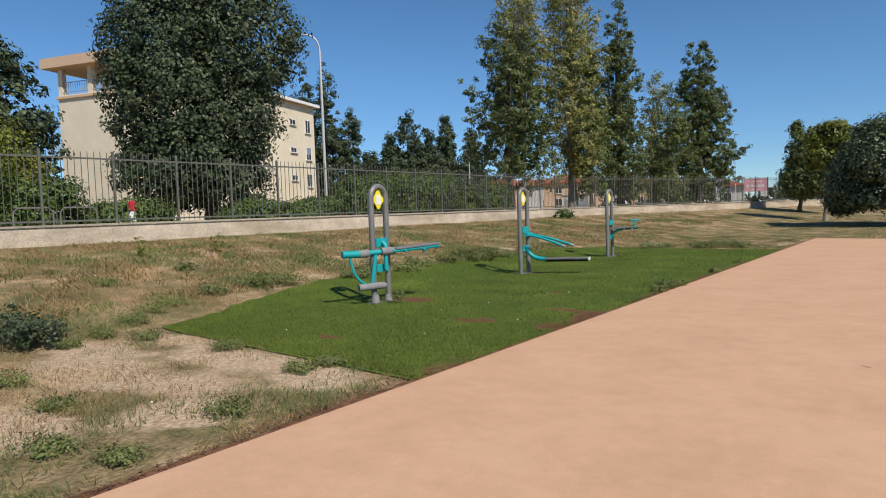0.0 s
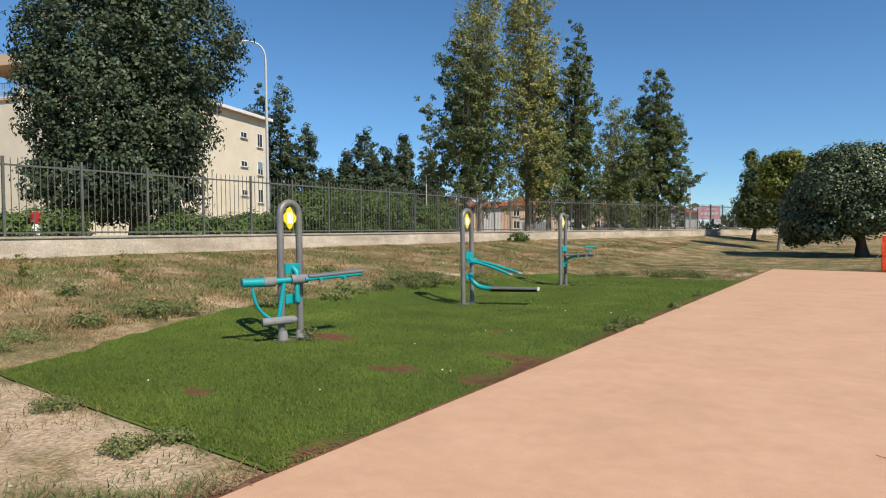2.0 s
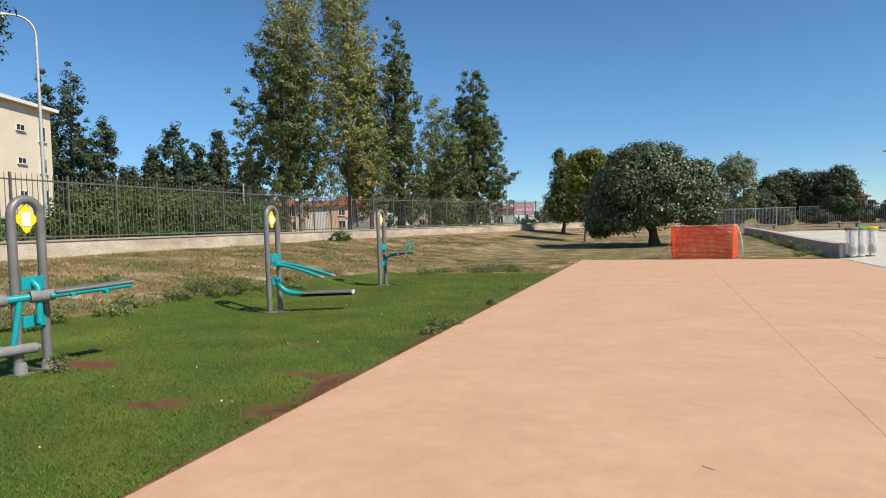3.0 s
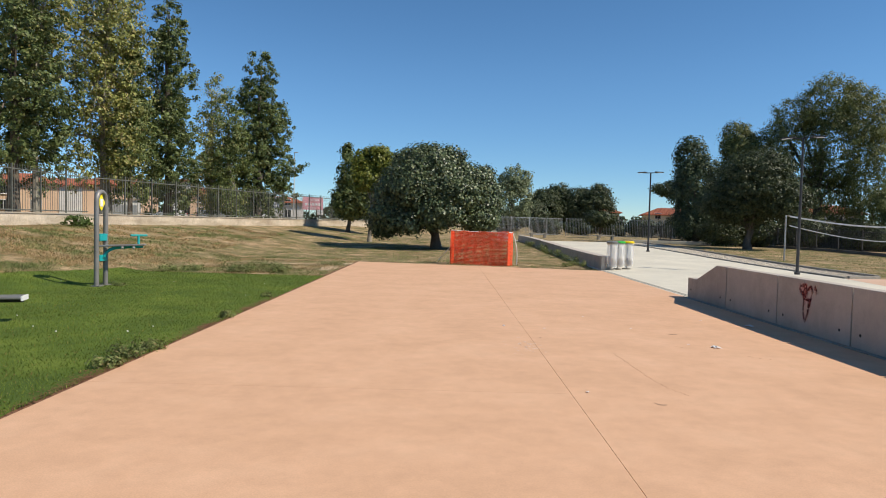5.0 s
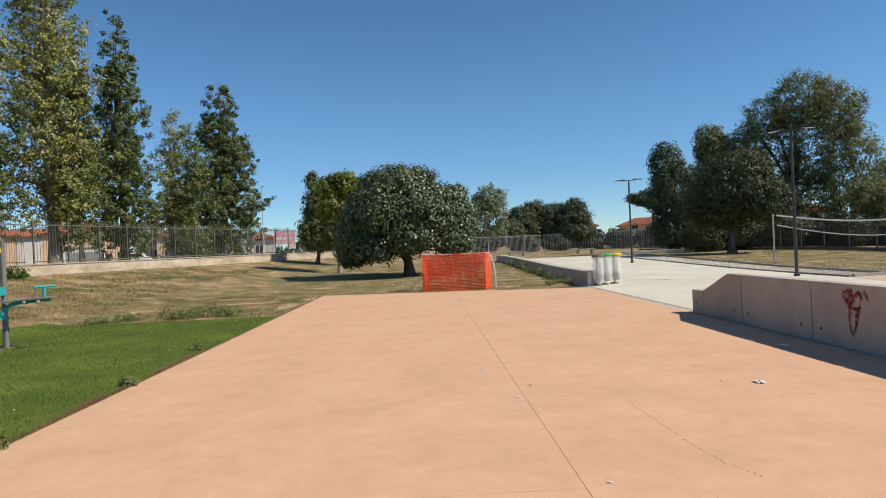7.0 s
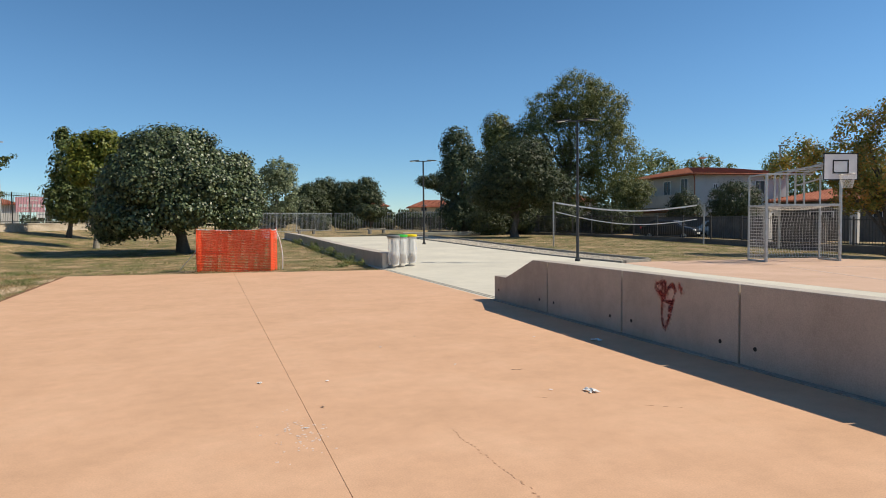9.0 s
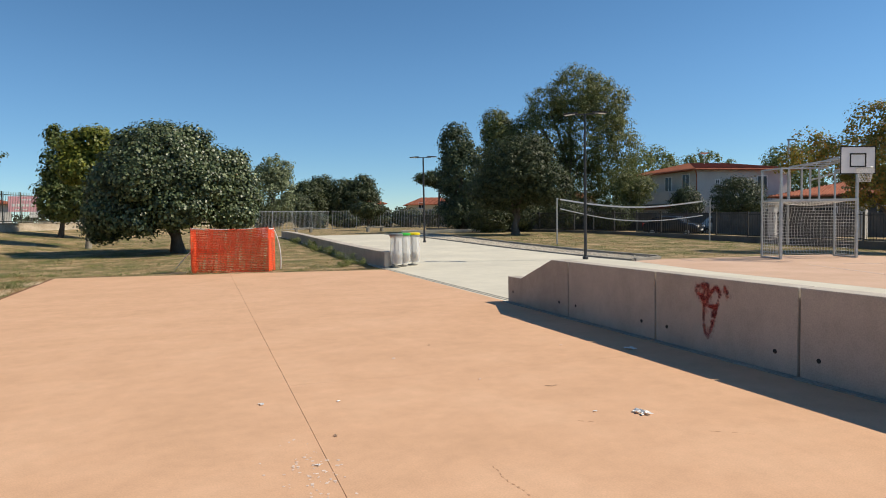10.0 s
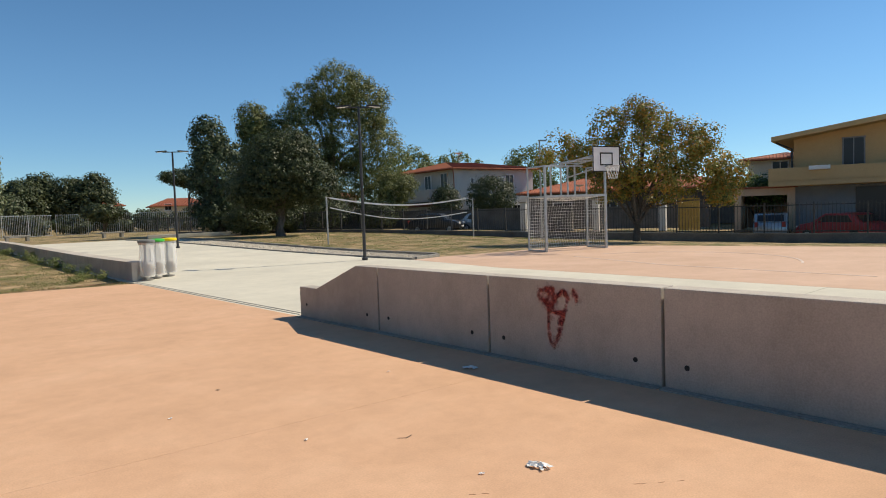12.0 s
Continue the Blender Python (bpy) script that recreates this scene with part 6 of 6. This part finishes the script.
def car(x, y, rz, paint, label, estate=False, base=None):
    t = thing("car", x, y, 0.02 - 1.55 * street_drop(y) if base is None else base, rz, label, "car", "parked cars")
    prof = [(-2.0, 0.35), (-2.0, 0.75), (-1.9, 0.95), (-1.55, 1.0), (-1.25, 1.38) if estate else (-1.2, 1.36), (-0.9, 1.46), (0.3, 1.46), (1.0, 1.02), (1.75, 0.88), (2.0, 0.68), (2.02, 0.35)]
    part("body", Build().prism([(a, 0, c) for a, c in prof], (0, -0.84, 0), (0, 0.84, 0)), M[paint], t, smooth=True, bevel=0.07)
    for s in (-1, 1):
        part("side_window", Build().prism([(-1.15, 0, 1.0), (-0.95, 0, 1.35), (0.25, 0, 1.36), (0.82, 0, 1.02)], (0, s * 0.835, 0), (0, s * 0.845, 0)), M["window"], t)
        part("headlight", Build().box((1.93, s * 0.6, 0.74), (0.16, 0.3, 0.14)), M["white"], t, bevel=0.03)
        part("tail_light", Build().box((-1.99, s * 0.68, 0.85), (0.06, 0.2, 0.28)), M["red"], t, bevel=0.02)
        part("mirror", Build().box((0.55, s * 0.93, 1.02), (0.12, 0.18, 0.12)), M[paint], t, bevel=0.03)
        for wx in (-1.25, 1.28):
            w = part("wheel", Build().tube([(wx, s * 0.66, 0.31), (wx, s * 0.86, 0.31)], 0.31, 18), M["black"], t)
            part("rim", Build().tube([(wx, s * 0.855, 0.31), (wx, s * 0.868, 0.31)], 0.19, 14), M["galv"], w)
    part("windscreen", Build().prism([(0.36, 0, 1.43), (0.98, 0, 1.05), (1.0, 0, 1.07), (0.38, 0, 1.455)], (0, -0.68, 0), (0, 0.68, 0)), M["window"], t)
    part("rear_window", Build().prism([(-1.27, 0, 1.34), (-1.55, 0, 1.03), (-1.57, 0, 1.05), (-1.29, 0, 1.36)], (0, -0.66, 0), (0, 0.66, 0)), M["window"], t)
    part("number_plate", Build().box((2.025, 0, 0.5), (0.02, 0.5, 0.12)), M["white"], t)
    return t


car(39.4, 45.8, -60, "car_silver", "silver hatchback parked along the street")
car(36.0, 47.5, -60, "car_dark", "dark hatchback parked along the street")
car(41.7, 22.3, 72, "red", "red hatchback parked beside the fence")
car(43.0, 26.2, 18, "car_silver", "silver estate car parked by the garage", True)
car(42.2, 16.9, 103, "car_silver", "silver car parked by the shopfront")

# beyond the boundary fence
hy = thing("hydrant", -18.0, 10.9, 1.0, 0, "red and white street hydrant beyond the fence", "hydrant")
part("column", Build().lathe((0, 0, 0), [(0.2, 0), (0.2, 0.55), (0.2, 0.66), (0.15, 0.72), (0.14, 1.02)], 14), M["white"], hy, smooth=True)
part("cap", Build().lathe((0, 0, 1.02), [(0.16, 0), (0.17, 0.05), (0.15, 0.28), (0.06, 0.36)], 14), M["red"], hy, smooth=True)
part("outlet", Build().tube([(-0.2, 0, 0.85), (0.2, 0, 0.85)], 0.06, 10), M["white"], hy, smooth=True)
rb = thing("utility_box", -21.6, 24.1, 1.0, 0, "dull red utility box beyond the fence", "box")
part("body", Build().box((0, 0, 0.55), (0.5, 0.6, 1.1)), M["dull_red"], rb, bevel=0.03)
part("lid", Build().box((0, 0, 1.13), (0.56, 0.66, 0.06)), M["dull_red"], rb, bevel=0.02)
for k in range(2):
    hp = thing("hoop_barrier", -16.0, 6.6 + 1.2 * k, 1.0, 90, "low grey steel hoop barrier on the pavement", "barrier", "hoop barriers")
    part("hoop", Build().tube([(0, 0, 0), (0, 0, 1.0), (0.1, 0, 1.12), (0.9, 0, 1.12), (1.0, 0, 1.0), (1.0, 0, 0)], 0.025, 8), M["steel"], hp, smooth=True)


def board_sign(x, y, z, rz, w, h, mat, label, rows, ink):
    t = thing("billboard", x, y, 1.0, rz, label, "billboard")
    part("panel", Build().box((0, 0, z - 1.0), (w, 0.08, h)), M[mat], t, bevel=0.01)
    for s in (-1, 1):
        part("post", Build().tube([(s * w * 0.3, 0.08, 0), (s * w * 0.3, 0.08, z - 1.0 + h * 0.4)], 0.05, 8), M["dark_fence"], t)
    pnl = t.children[0]
    for rz_, x0, x1, hh in rows:
        n = max(1, int((x1 - x0) / (hh * 1.3)))
        for k in range(n):
            xx = x0 + (x1 - x0) * (k + 0.5) / n
            part("lettering_bar", Build().box((xx, -0.045, z - 1.0 + rz_), ((x1 - x0) / n * 0.72, 0.01, hh)), M[ink], pnl)


board_sign(-17.9, 107.4, 4.15, 10, 3.2, 2.0, "pink", "pink and white advertising billboard beyond the fence", [(-0.15, -1.3, 1.3, 0.38), (0.55, -0.4, 0.95, 0.18), (-0.72, -1.0, 0.5, 0.16)], "white")
board_sign(-16.7, 107.3, 2.75, 10, 0.95, 0.75, "white", "small white notice below the billboard", [(0.08, -0.35, 0.35, 0.1)], "sign_grey")
board_sign(-21.6, 98.9, 3.9, -8, 2.5, 1.6, "sign_grey", "grey direction sign with pale lettering", [(0.42, -1.0, 0.9, 0.22), (0.0, -0.9, 1.0, 0.22), (-0.42, -1.0, 0.7, 0.22)], "white")
for x, y, z, w, rz, wall, h, rise in ((-46.2, 92.4, 1.0, 9.5, 27, "peach", 4.6, 1.6), (-55.5, 86.8, 1.0, 8.0, 30, "peach", 4.4, 1.5), (-44.6, 115.4, 1.0, 4.6, 22, "whitewash", 6.6, 0.6), (-39.4, 112.2, 1.0, 6.5, 20, "peach", 4.3, 1.3), (-30.5, 116.0, 1.0, 9.0, 14, "whitewash", 3.4, 1.2), (-62, 105, 1.0, 12.0, 30, "whitewash", 5.0, 1.4), (26, 128, 0.2, 10.0, -10, "cream", 4.0, 1.5), (38, 118, 0.2, 9.0, -14, "cream", 3.6, 1.4), (46.5, 113, 0.2, 10.0, -18, "peach", 4.2, 1.4), (57, 108, 0.2, 11.0, -24, "whitewash", 4.2, 1.5)):
    roofed_house("house", "distant house with red tile roof", x, y, z, rz, w, 8.0, h, rise, 0.5, wall, 2, [("s", w * 0.25, 1.6, 1.0, 1.2), ("s", w * 0.7, 1.6, 1.2, 1.4), ("s", w * 0.25, 3.5, 1.0, 1.0), ("s", w * 0.7, 3.5, 1.0, 1.0)])
vn = thing("garage", -36.8, 80.4, 1.0, 27, "white roller-door garage beyond the fence", "garage")
part("wall", Build().box((1.9, 2, 1.15), (3.8, 4, 2.3)), M["whitewash"], vn)
part("roof", Build().box((1.9, 2, 2.36), (4.1, 4.3, 0.12)), M["kerb"], vn)
for k in range(9):
    part("door_slat", Build().box((1.9, -0.02, 0.15 + 0.2 * k), (3.2, 0.04, 0.17)), M["galv"], vn)
car(-29.6, 81.5, 200, "white", "white hatchback parked beyond the boundary fence", base=1.0)
car(-25.5, 85.0, 15, "car_silver", "silver hatchback parked beyond the boundary fence", base=1.0)
car(-33.0, 88.5, 190, "car_dark", "dark hatchback parked beyond the boundary fence", base=1.0)
car(-20.8, 87.5, 12, "white", "white car parked beyond the boundary fence", base=1.0)
bx = thing("concrete_block", 8.2, 57.5, land(8.2, 57.5), 0, "white concrete block at the end of the low wall", "block")
part("block", Build().box((0, 0, 0.32), (1.1, 0.8, 0.68)), M["white"], bx, bevel=0.03)
for x, y in ((19.5, 70.0), (13.0, 72.0)):
    t = thing("bench", x, y, land(x, y), 5, "low concrete bench at the far end of the path", "bench", "far benches")
    part("seat", Build().box((0, 0, 0.42), (1.8, 0.5, 0.12)), M["kerb"], t, bevel=0.02)
    for s in (-1, 1):
        part("support", Build().box((0.7 * s, 0, 0.18), (0.2, 0.45, 0.36)), M["kerb"], t)
t = thing("lamp_post", 30.3, 32.7, 0.1, 0, "slim grey lamp post beside the street", "lamp post", "far lamp posts")
part("pole", Build().tube([(0, 0, -0.1), (0, 0, 4.9)], [0.06, 0.04], 8), M["galv"], t, smooth=True)
part("lamp_head", Build().box((0.12, -0.08, 4.9), (0.4, 0.14, 0.07), -30), M["galv"], t)


# ---- grass, weeds and bare earth ----
def blades(name, xy, z, h, w, mat, label, seed, lean=0.6):
    """One bent triangle a blade, at the places given."""
    rs = np.random.RandomState(seed)
    n = len(xy)
    a = rs.uniform(0, 2 * np.pi, n)
    hh = h * rs.uniform(0.5, 1.3, n)
    ww = w * rs.uniform(0.7, 1.3, n)
    dx, dy = np.cos(a), np.sin(a)
    b = rs.uniform(0, 2 * np.pi, n)
    ln = lean * hh * rs.uniform(0.2, 1.2, n)
    base = np.column_stack([xy, z])
    v = np.empty((n, 3, 3))
    v[:, 0] = base + np.column_stack([-dx * ww, -dy * ww, np.zeros(n)])
    v[:, 1] = base + np.column_stack([dx * ww, dy * ww, np.zeros(n)])
    v[:, 2] = base + np.column_stack([np.cos(b) * ln, np.sin(b) * ln, hh])
    me = bpy.data.meshes.new(name)
    me.vertices.add(3 * n)
    me.vertices.foreach_set("co", v.ravel())
    me.loops.add(3 * n)
    me.loops.foreach_set("vertex_index", np.arange(3 * n))
    me.polygons.add(n)
    me.polygons.foreach_set("loop_start", np.arange(n) * 3)
    me.update(calc_edges=True)
    me.materials.append(M[mat])
    return tagged(new(name, me), label, "grass", "", "stuff")


def turf_left(y):
    return -5.2 - 1.5 * smooth01((y - 4) / 6) + 0.9 * smooth01((y - 19) / 4)


def bare(x, y, grow=1.0):
    for cx, cy, rx, ry in BARE:
        if ((x - cx) / (rx * grow)) ** 2 + ((y - cy) / (ry * grow)) ** 2 < 1 + 0.6 * noise.noise((x * 4, y * 4, 3)):
            return True
    return False


def crumbs(name, spots, per, size, mat, label, seed, up):
    """Loose soil: flat crumbs, thick in the middle of each spot and thinning out."""
    rs = np.random.RandomState(seed)
    out = []
    for cx, cy, rx, ry in spots:
        n = int(per * rx * ry)
        x = cx + rx * rs.normal(0, 0.55, n)
        y = cy + ry * rs.normal(0, 0.55, n)
        out += [(a, c) for a, c in zip(x, y) if a < -0.003 or c > court_end(a) + 0.01 or rs.rand() < 0.02]
    n = len(out)
    xy = np.array(out)
    z = np.array([max(land(a, c), 0.0) for a, c in out]) + up + rs.uniform(0, 0.004, n)
    k = 5
    ang = rs.uniform(0, 6.28, n)[:, None] + np.linspace(0, 6.28, k, endpoint=False)[None]
    r = size * rs.uniform(0.4, 1.5, n)[:, None] * rs.uniform(0.6, 1.25, (n, k))
    v = np.empty((n, k, 3))
    v[:, :, 0] = xy[:, :1] + r * np.cos(ang)
    v[:, :, 1] = xy[:, 1:] + r * np.sin(ang)
    v[:, :, 2] = z[:, None] + rs.uniform(-0.001, 0.001, (n, k))
    me = bpy.data.meshes.new(name)
    me.vertices.add(n * k)
    me.vertices.foreach_set("co", v.ravel())
    me.loops.add(n * k)
    me.loops.foreach_set("vertex_index", np.arange(n * k))
    me.polygons.add(n)
    me.polygons.foreach_set("loop_start", np.arange(n) * k)
    me.update(calc_edges=True)
    me.materials.append(M[mat])
    return tagged(new(name, me), label, "soil", "", "stuff")


crumbs("edge_earth", [(-0.12, 3.7, 0.14, 0.7), (-0.12, 2.8, 0.12, 0.6), (-0.06, 1.6, 0.07, 0.8), (-0.05, 0.2, 0.06, 0.8), (-0.12, 7.9, 0.14, 0.8), (-0.3, 7.6, 0.5, 0.25), (-0.05, 11.0, 0.06, 1.5), (-0.05, 14.5, 0.05, 2.5), (1.2, 30.25, 1.2, 0.16), (3.2, 29.8, 1.2, 0.16), (5.2, 29.4, 1.2, 0.16), (7.2, 29.0, 1.2, 0.18), (8.4, 28.9, 0.7, 0.3)], 7000, 0.008, "dirt", "loose dark reddish earth along the court edge", 8, 0.012)
crumbs("bare_earth", BARE, 2600, 0.009, "dirt", "loose reddish earth in bare spots and along the court edge", 5, 0.02)
crumbs("sand_clods", SANDY[3:10] + [(-3.0, 1.0, 1.1, 0.6), (-5.2, 2.6, 1.2, 0.8), (-1.8, 3.3, 1.2, 0.5)], 260, 0.008, "sand", "loose pale clods and pebbles on bare sandy soil", 15, 0.002)
crumbs("dry_litter", SANDY[3:10] + [(-5.5, 3.4, 1.5, 0.8), (-0.6, 3.0, 0.4, 0.8), (-1.6, 1.6, 1.0, 0.6)], 420, 0.006, "dirt", "dry brown plant litter on sandy soil", 16, 0.014)


def sandy(x, y):
    return any(((x - cx) / rx) ** 2 + ((y - cy) / ry) ** 2 < 0.8 for cx, cy, rx, ry in SANDY)


rs = np.random.RandomState(4)
# coarse dry grass on the bank
pts = []
while len(pts) < 60000:
    x, y = -6.6 - 7.2 * rs.rand(), -3 + 48 * rs.rand() ** 1.3
    if fence_side(x, y) < 0.25 or noise.noise((x * 0.7, y * 0.7, 17)) + 0.6 * noise.noise((x * 2.6, y * 2.6, 5)) + 0.3 < rs.rand() * 0.7:
        continue
    pts.append((x, y))
pts = np.array(pts)
zz = np.array([land(x, y) for x, y in pts]) - 0.004
gr = np.array([noise.noise((x * 0.4, y * 0.4, 31)) + 0.5 * noise.noise((x * 1.7, y * 1.7, 11)) for x, y in pts]) > 0.05
blades("bank_grass", pts[~gr], zz[~gr], 0.085, 0.011, "straw", "coarse dry brown grass on the bank", 12, 1.3)
blades("bank_weeds", pts[gr], zz[gr], 0.085, 0.012, "weed", "coarse green weeds on the bank", 13, 1.3)
# mown turf
pts = []
while len(pts) < 120000:
    y = 4.4 + 18.8 * rs.rand() ** 1.5
    x = turf_left(y) * rs.rand()
    if y < 4.4 - 0.07 * x:
        continue
    if not bare(x, y, 0.85):
        pts.append((x, y))
pts = np.array(pts)
zz = np.array([max(land(x, y), 0) for x, y in pts]) + 0.013
blades("turf_grass", pts, zz, 0.03, 0.005, "blade", "short mown green grass", 1, 1.0)
# dry grass on the bank and round the turf
pts, hs = [], []
while len(pts) < 230000:
    u = rs.rand()
    if u < 0.72:
        y = -1.5 + 33 * rs.rand() ** 1.5
        x = -0.05 - 13.6 * rs.rand()
        if 4.4 - 0.07 * x < y < 23.2 and x > turf_left(y) - 0.05:
            continue
    elif u < 0.9:
        x, y = -8 + 17 * rs.rand(), 28.4 + 27 * rs.rand() ** 1.4
        if x > 9.1 or y < court_end(max(x, 0.0)) + 0.12:
            continue
    else:
        x, y = 19.8 + 13 * rs.rand(), 27.5 + 24 * rs.rand()
        if fence_side(x, y) < 0.5:
            continue
    d = noise.noise((x * 0.9, y * 0.9, 7)) + 0.5 * noise.noise((x * 3.1, y * 3.1, 2))
    if d + 0.32 < rs.rand() * 0.6 or (rs.rand() < 0.62 and sandy(x, y)):
        continue
    pts.append((x, y))
pts = np.array(pts)
zz = np.array([land(x, y) for x, y in pts]) - 0.004
green = np.array([noise.noise((x * 0.55, y * 0.55, 21)) + 0.35 * noise.noise((x * 2.2, y * 2.2, 9)) + (0.3 if y > 28.5 and x > -6 else 0.0) for x, y in pts]) > 0.08
blades("dry_grass", pts[~green], zz[~green], 0.065, 0.004, "straw", "dry straw-coloured grass tufts", 2, 1.1)
blades("green_grass", pts[green], zz[green], 0.065, 0.0045, "weed", "patchy green wild grass", 3, 1.1)


def weed(x, y, r, h, n, seed, label="low leafy green weed clump in dry grass", size=0.045, mat="weed", name="weed_clump"):
    me, cen = leaves([(0, 0, h * 0.45, r, r, h * 0.5), (r * 0.3, r * 0.2, h * 0.3, r * 0.9, r * 0.7, h * 0.35)], n, size, seed, clump=min(0.1, r * 0.3), shell=0.1)
    me.materials.append(M[mat])
    t = thing(name, x, y, max(land(x, y), 0) + 0.01, 0, label, "weed", "weeds")
    part("leaves", me, M[mat], t)
    rnd = random.Random(seed)
    for k in range(3):
        a = rnd.random() * 6.28
        part("stem", Build().tube(bend((0, 0, -0.03), (0.1 * r * math.cos(a), 0.1 * r * math.sin(a), h * 0.6), (r * 0.7 * math.cos(a), r * 0.7 * math.sin(a), h * 0.7), 4), 0.004, 4), M["weed"], t)
    return t


W_SPOTS = [(-5.85, 4.57, 0.4, 0.2), (-6.2, 5.08, 0.35, 0.22), (-6.5, 5.58, 0.4, 0.2), (-6.9, 6.6, 0.35, 0.18), (-7.0, 7.51, 0.5, 0.28), (-6.9, 8.21, 0.5, 0.3), (-7.2, 7.91, 0.4, 0.22), (-6.6, 10.04, 0.4, 0.22), (-6.7, 10.64, 0.35, 0.2), (-6.5, 11.76, 0.45, 0.22), (-6.9, 12.77, 0.5, 0.25), (-6.9, 13.88, 0.55, 0.3), (-6.8, 14.69, 0.6, 0.34), (-6.9, 15.4, 0.6, 0.32), (-6.6, 16.21, 0.55, 0.3), (-6.4, 15.2, 0.45, 0.28), (-7.4, 15.1, 0.5, 0.3), (-7.1, 16.41, 0.5, 0.28), (-6.0, 17.22, 0.4, 0.22), (-6.6, 17.83, 0.4, 0.22), (-4.6, 23.5, 0.45, 0.2), (-4.2, 24.1, 0.4, 0.2), (-2.9, 23.9, 0.5, 0.28), (-2.4, 23.9, 0.5, 0.32), (-2.0, 24.41, 0.5, 0.3), (-1.6, 24.0, 0.45, 0.26), (-1.3, 4.07, 0.22, 0.14), (-1.3, 4.42, 0.2, 0.12), (-3.1, 4.37, 0.25, 0.12), (-5.4, 3.86, 0.3, 0.16), (-5.1, 3.36, 0.25, 0.15), (-2.2, 2.04, 0.3, 0.12), (-1.1, 1.54, 0.28, 0.12), (-0.45, 1.74, 0.2, 0.12), (-0.75, 2.75, 0.25, 0.14), (-4.7, 4.17, 0.3, 0.15), (-3.6, 2.14, 0.3, 0.14), (-0.15, 12.06, 0.22, 0.16), (-0.12, 12.47, 0.2, 0.16), (-0.1, 15.1, 0.14, 0.12), (-0.12, 11.55, 0.2, 0.14), (-0.2, 17.93, 0.14, 0.1), (-8.7, 10.44, 0.3, 0.15), (-9.4, 14.59, 0.35, 0.16), (-9.2, 7.51, 0.35, 0.16), (-10.2, 9.33, 0.3, 0.15), (-8.6, 5.48, 0.35, 0.16), (8.6, 31.2, 0.3, 0.3), (8.9, 32.4, 0.3, 0.4), (8.8, 34.0, 0.3, 0.35), (8.9, 36.5, 0.35, 0.4), (8.7, 39.0, 0.4, 0.4), (8.9, 42.0, 0.4, 0.4), (8.8, 30.2, 0.25, 0.3), (8.2, 30.3, 0.3, 0.2), (8.8, 46.0, 0.4, 0.4), (-3.7, 8.32, 0.12, 0.3), (-3.9, 19.25, 0.15, 0.1)]
for i, (x, y, r, h) in enumerate(W_SPOTS):
    weed(x, y, r * (0.85 if y < 6 else 1.0), h * (0.7 if y < 6 else 1.0), int(300 + 1100 * r) * (2 if y < 6 else 1), 200 + i, size=0.022 if y < 6 else 0.042 if r > 0.3 else 0.03)
weed(-13.45, 33.8, 0.9, 0.55, 1200, 301, "green creeper growing at the boundary wall", 0.09, "hedge", "creeper")
weed(-12.6, 42.5, 1.1, 0.8, 1500, 302, "green creeper growing at the boundary wall", 0.1, "hedge", "creeper")
weed(-5.5, 3.0, 0.5, 0.5, 2200, 303, "small dark leafy shrub in dry grass", 0.05, "broad", "small_shrub")
for i, (x, y) in enumerate(((-11.4, 7.6), (-11.2, 9.6))):
    weed(x, y, 0.22, 0.55, 260, 310 + i, "tall yellow flowering weed in dry grass", 0.045, "acid", "flowering_weed")
# small pale flowers and leaves scattered on the grass
fl = Build()
rnd = random.Random(9)
for i in range(260):
    y = -1 + 22 * rnd.random() ** 1.2
    x = -6.8 - 6.5 * rnd.random() if i % 8 else -0.4 - 5 * rnd.random()
    z = max(land(x, y), 0) + 0.06
    s = rnd.uniform(0.008, 0.018)
    fl.box((x, y, z), (s, s, s * 0.5), rnd.uniform(0, 90), (20, 10, 0))
tagged(new("pale_flowers", fl.mesh("pale_flowers", M["white"])), "tiny pale flowers scattered over the grass", "flowers", "", "stuff")
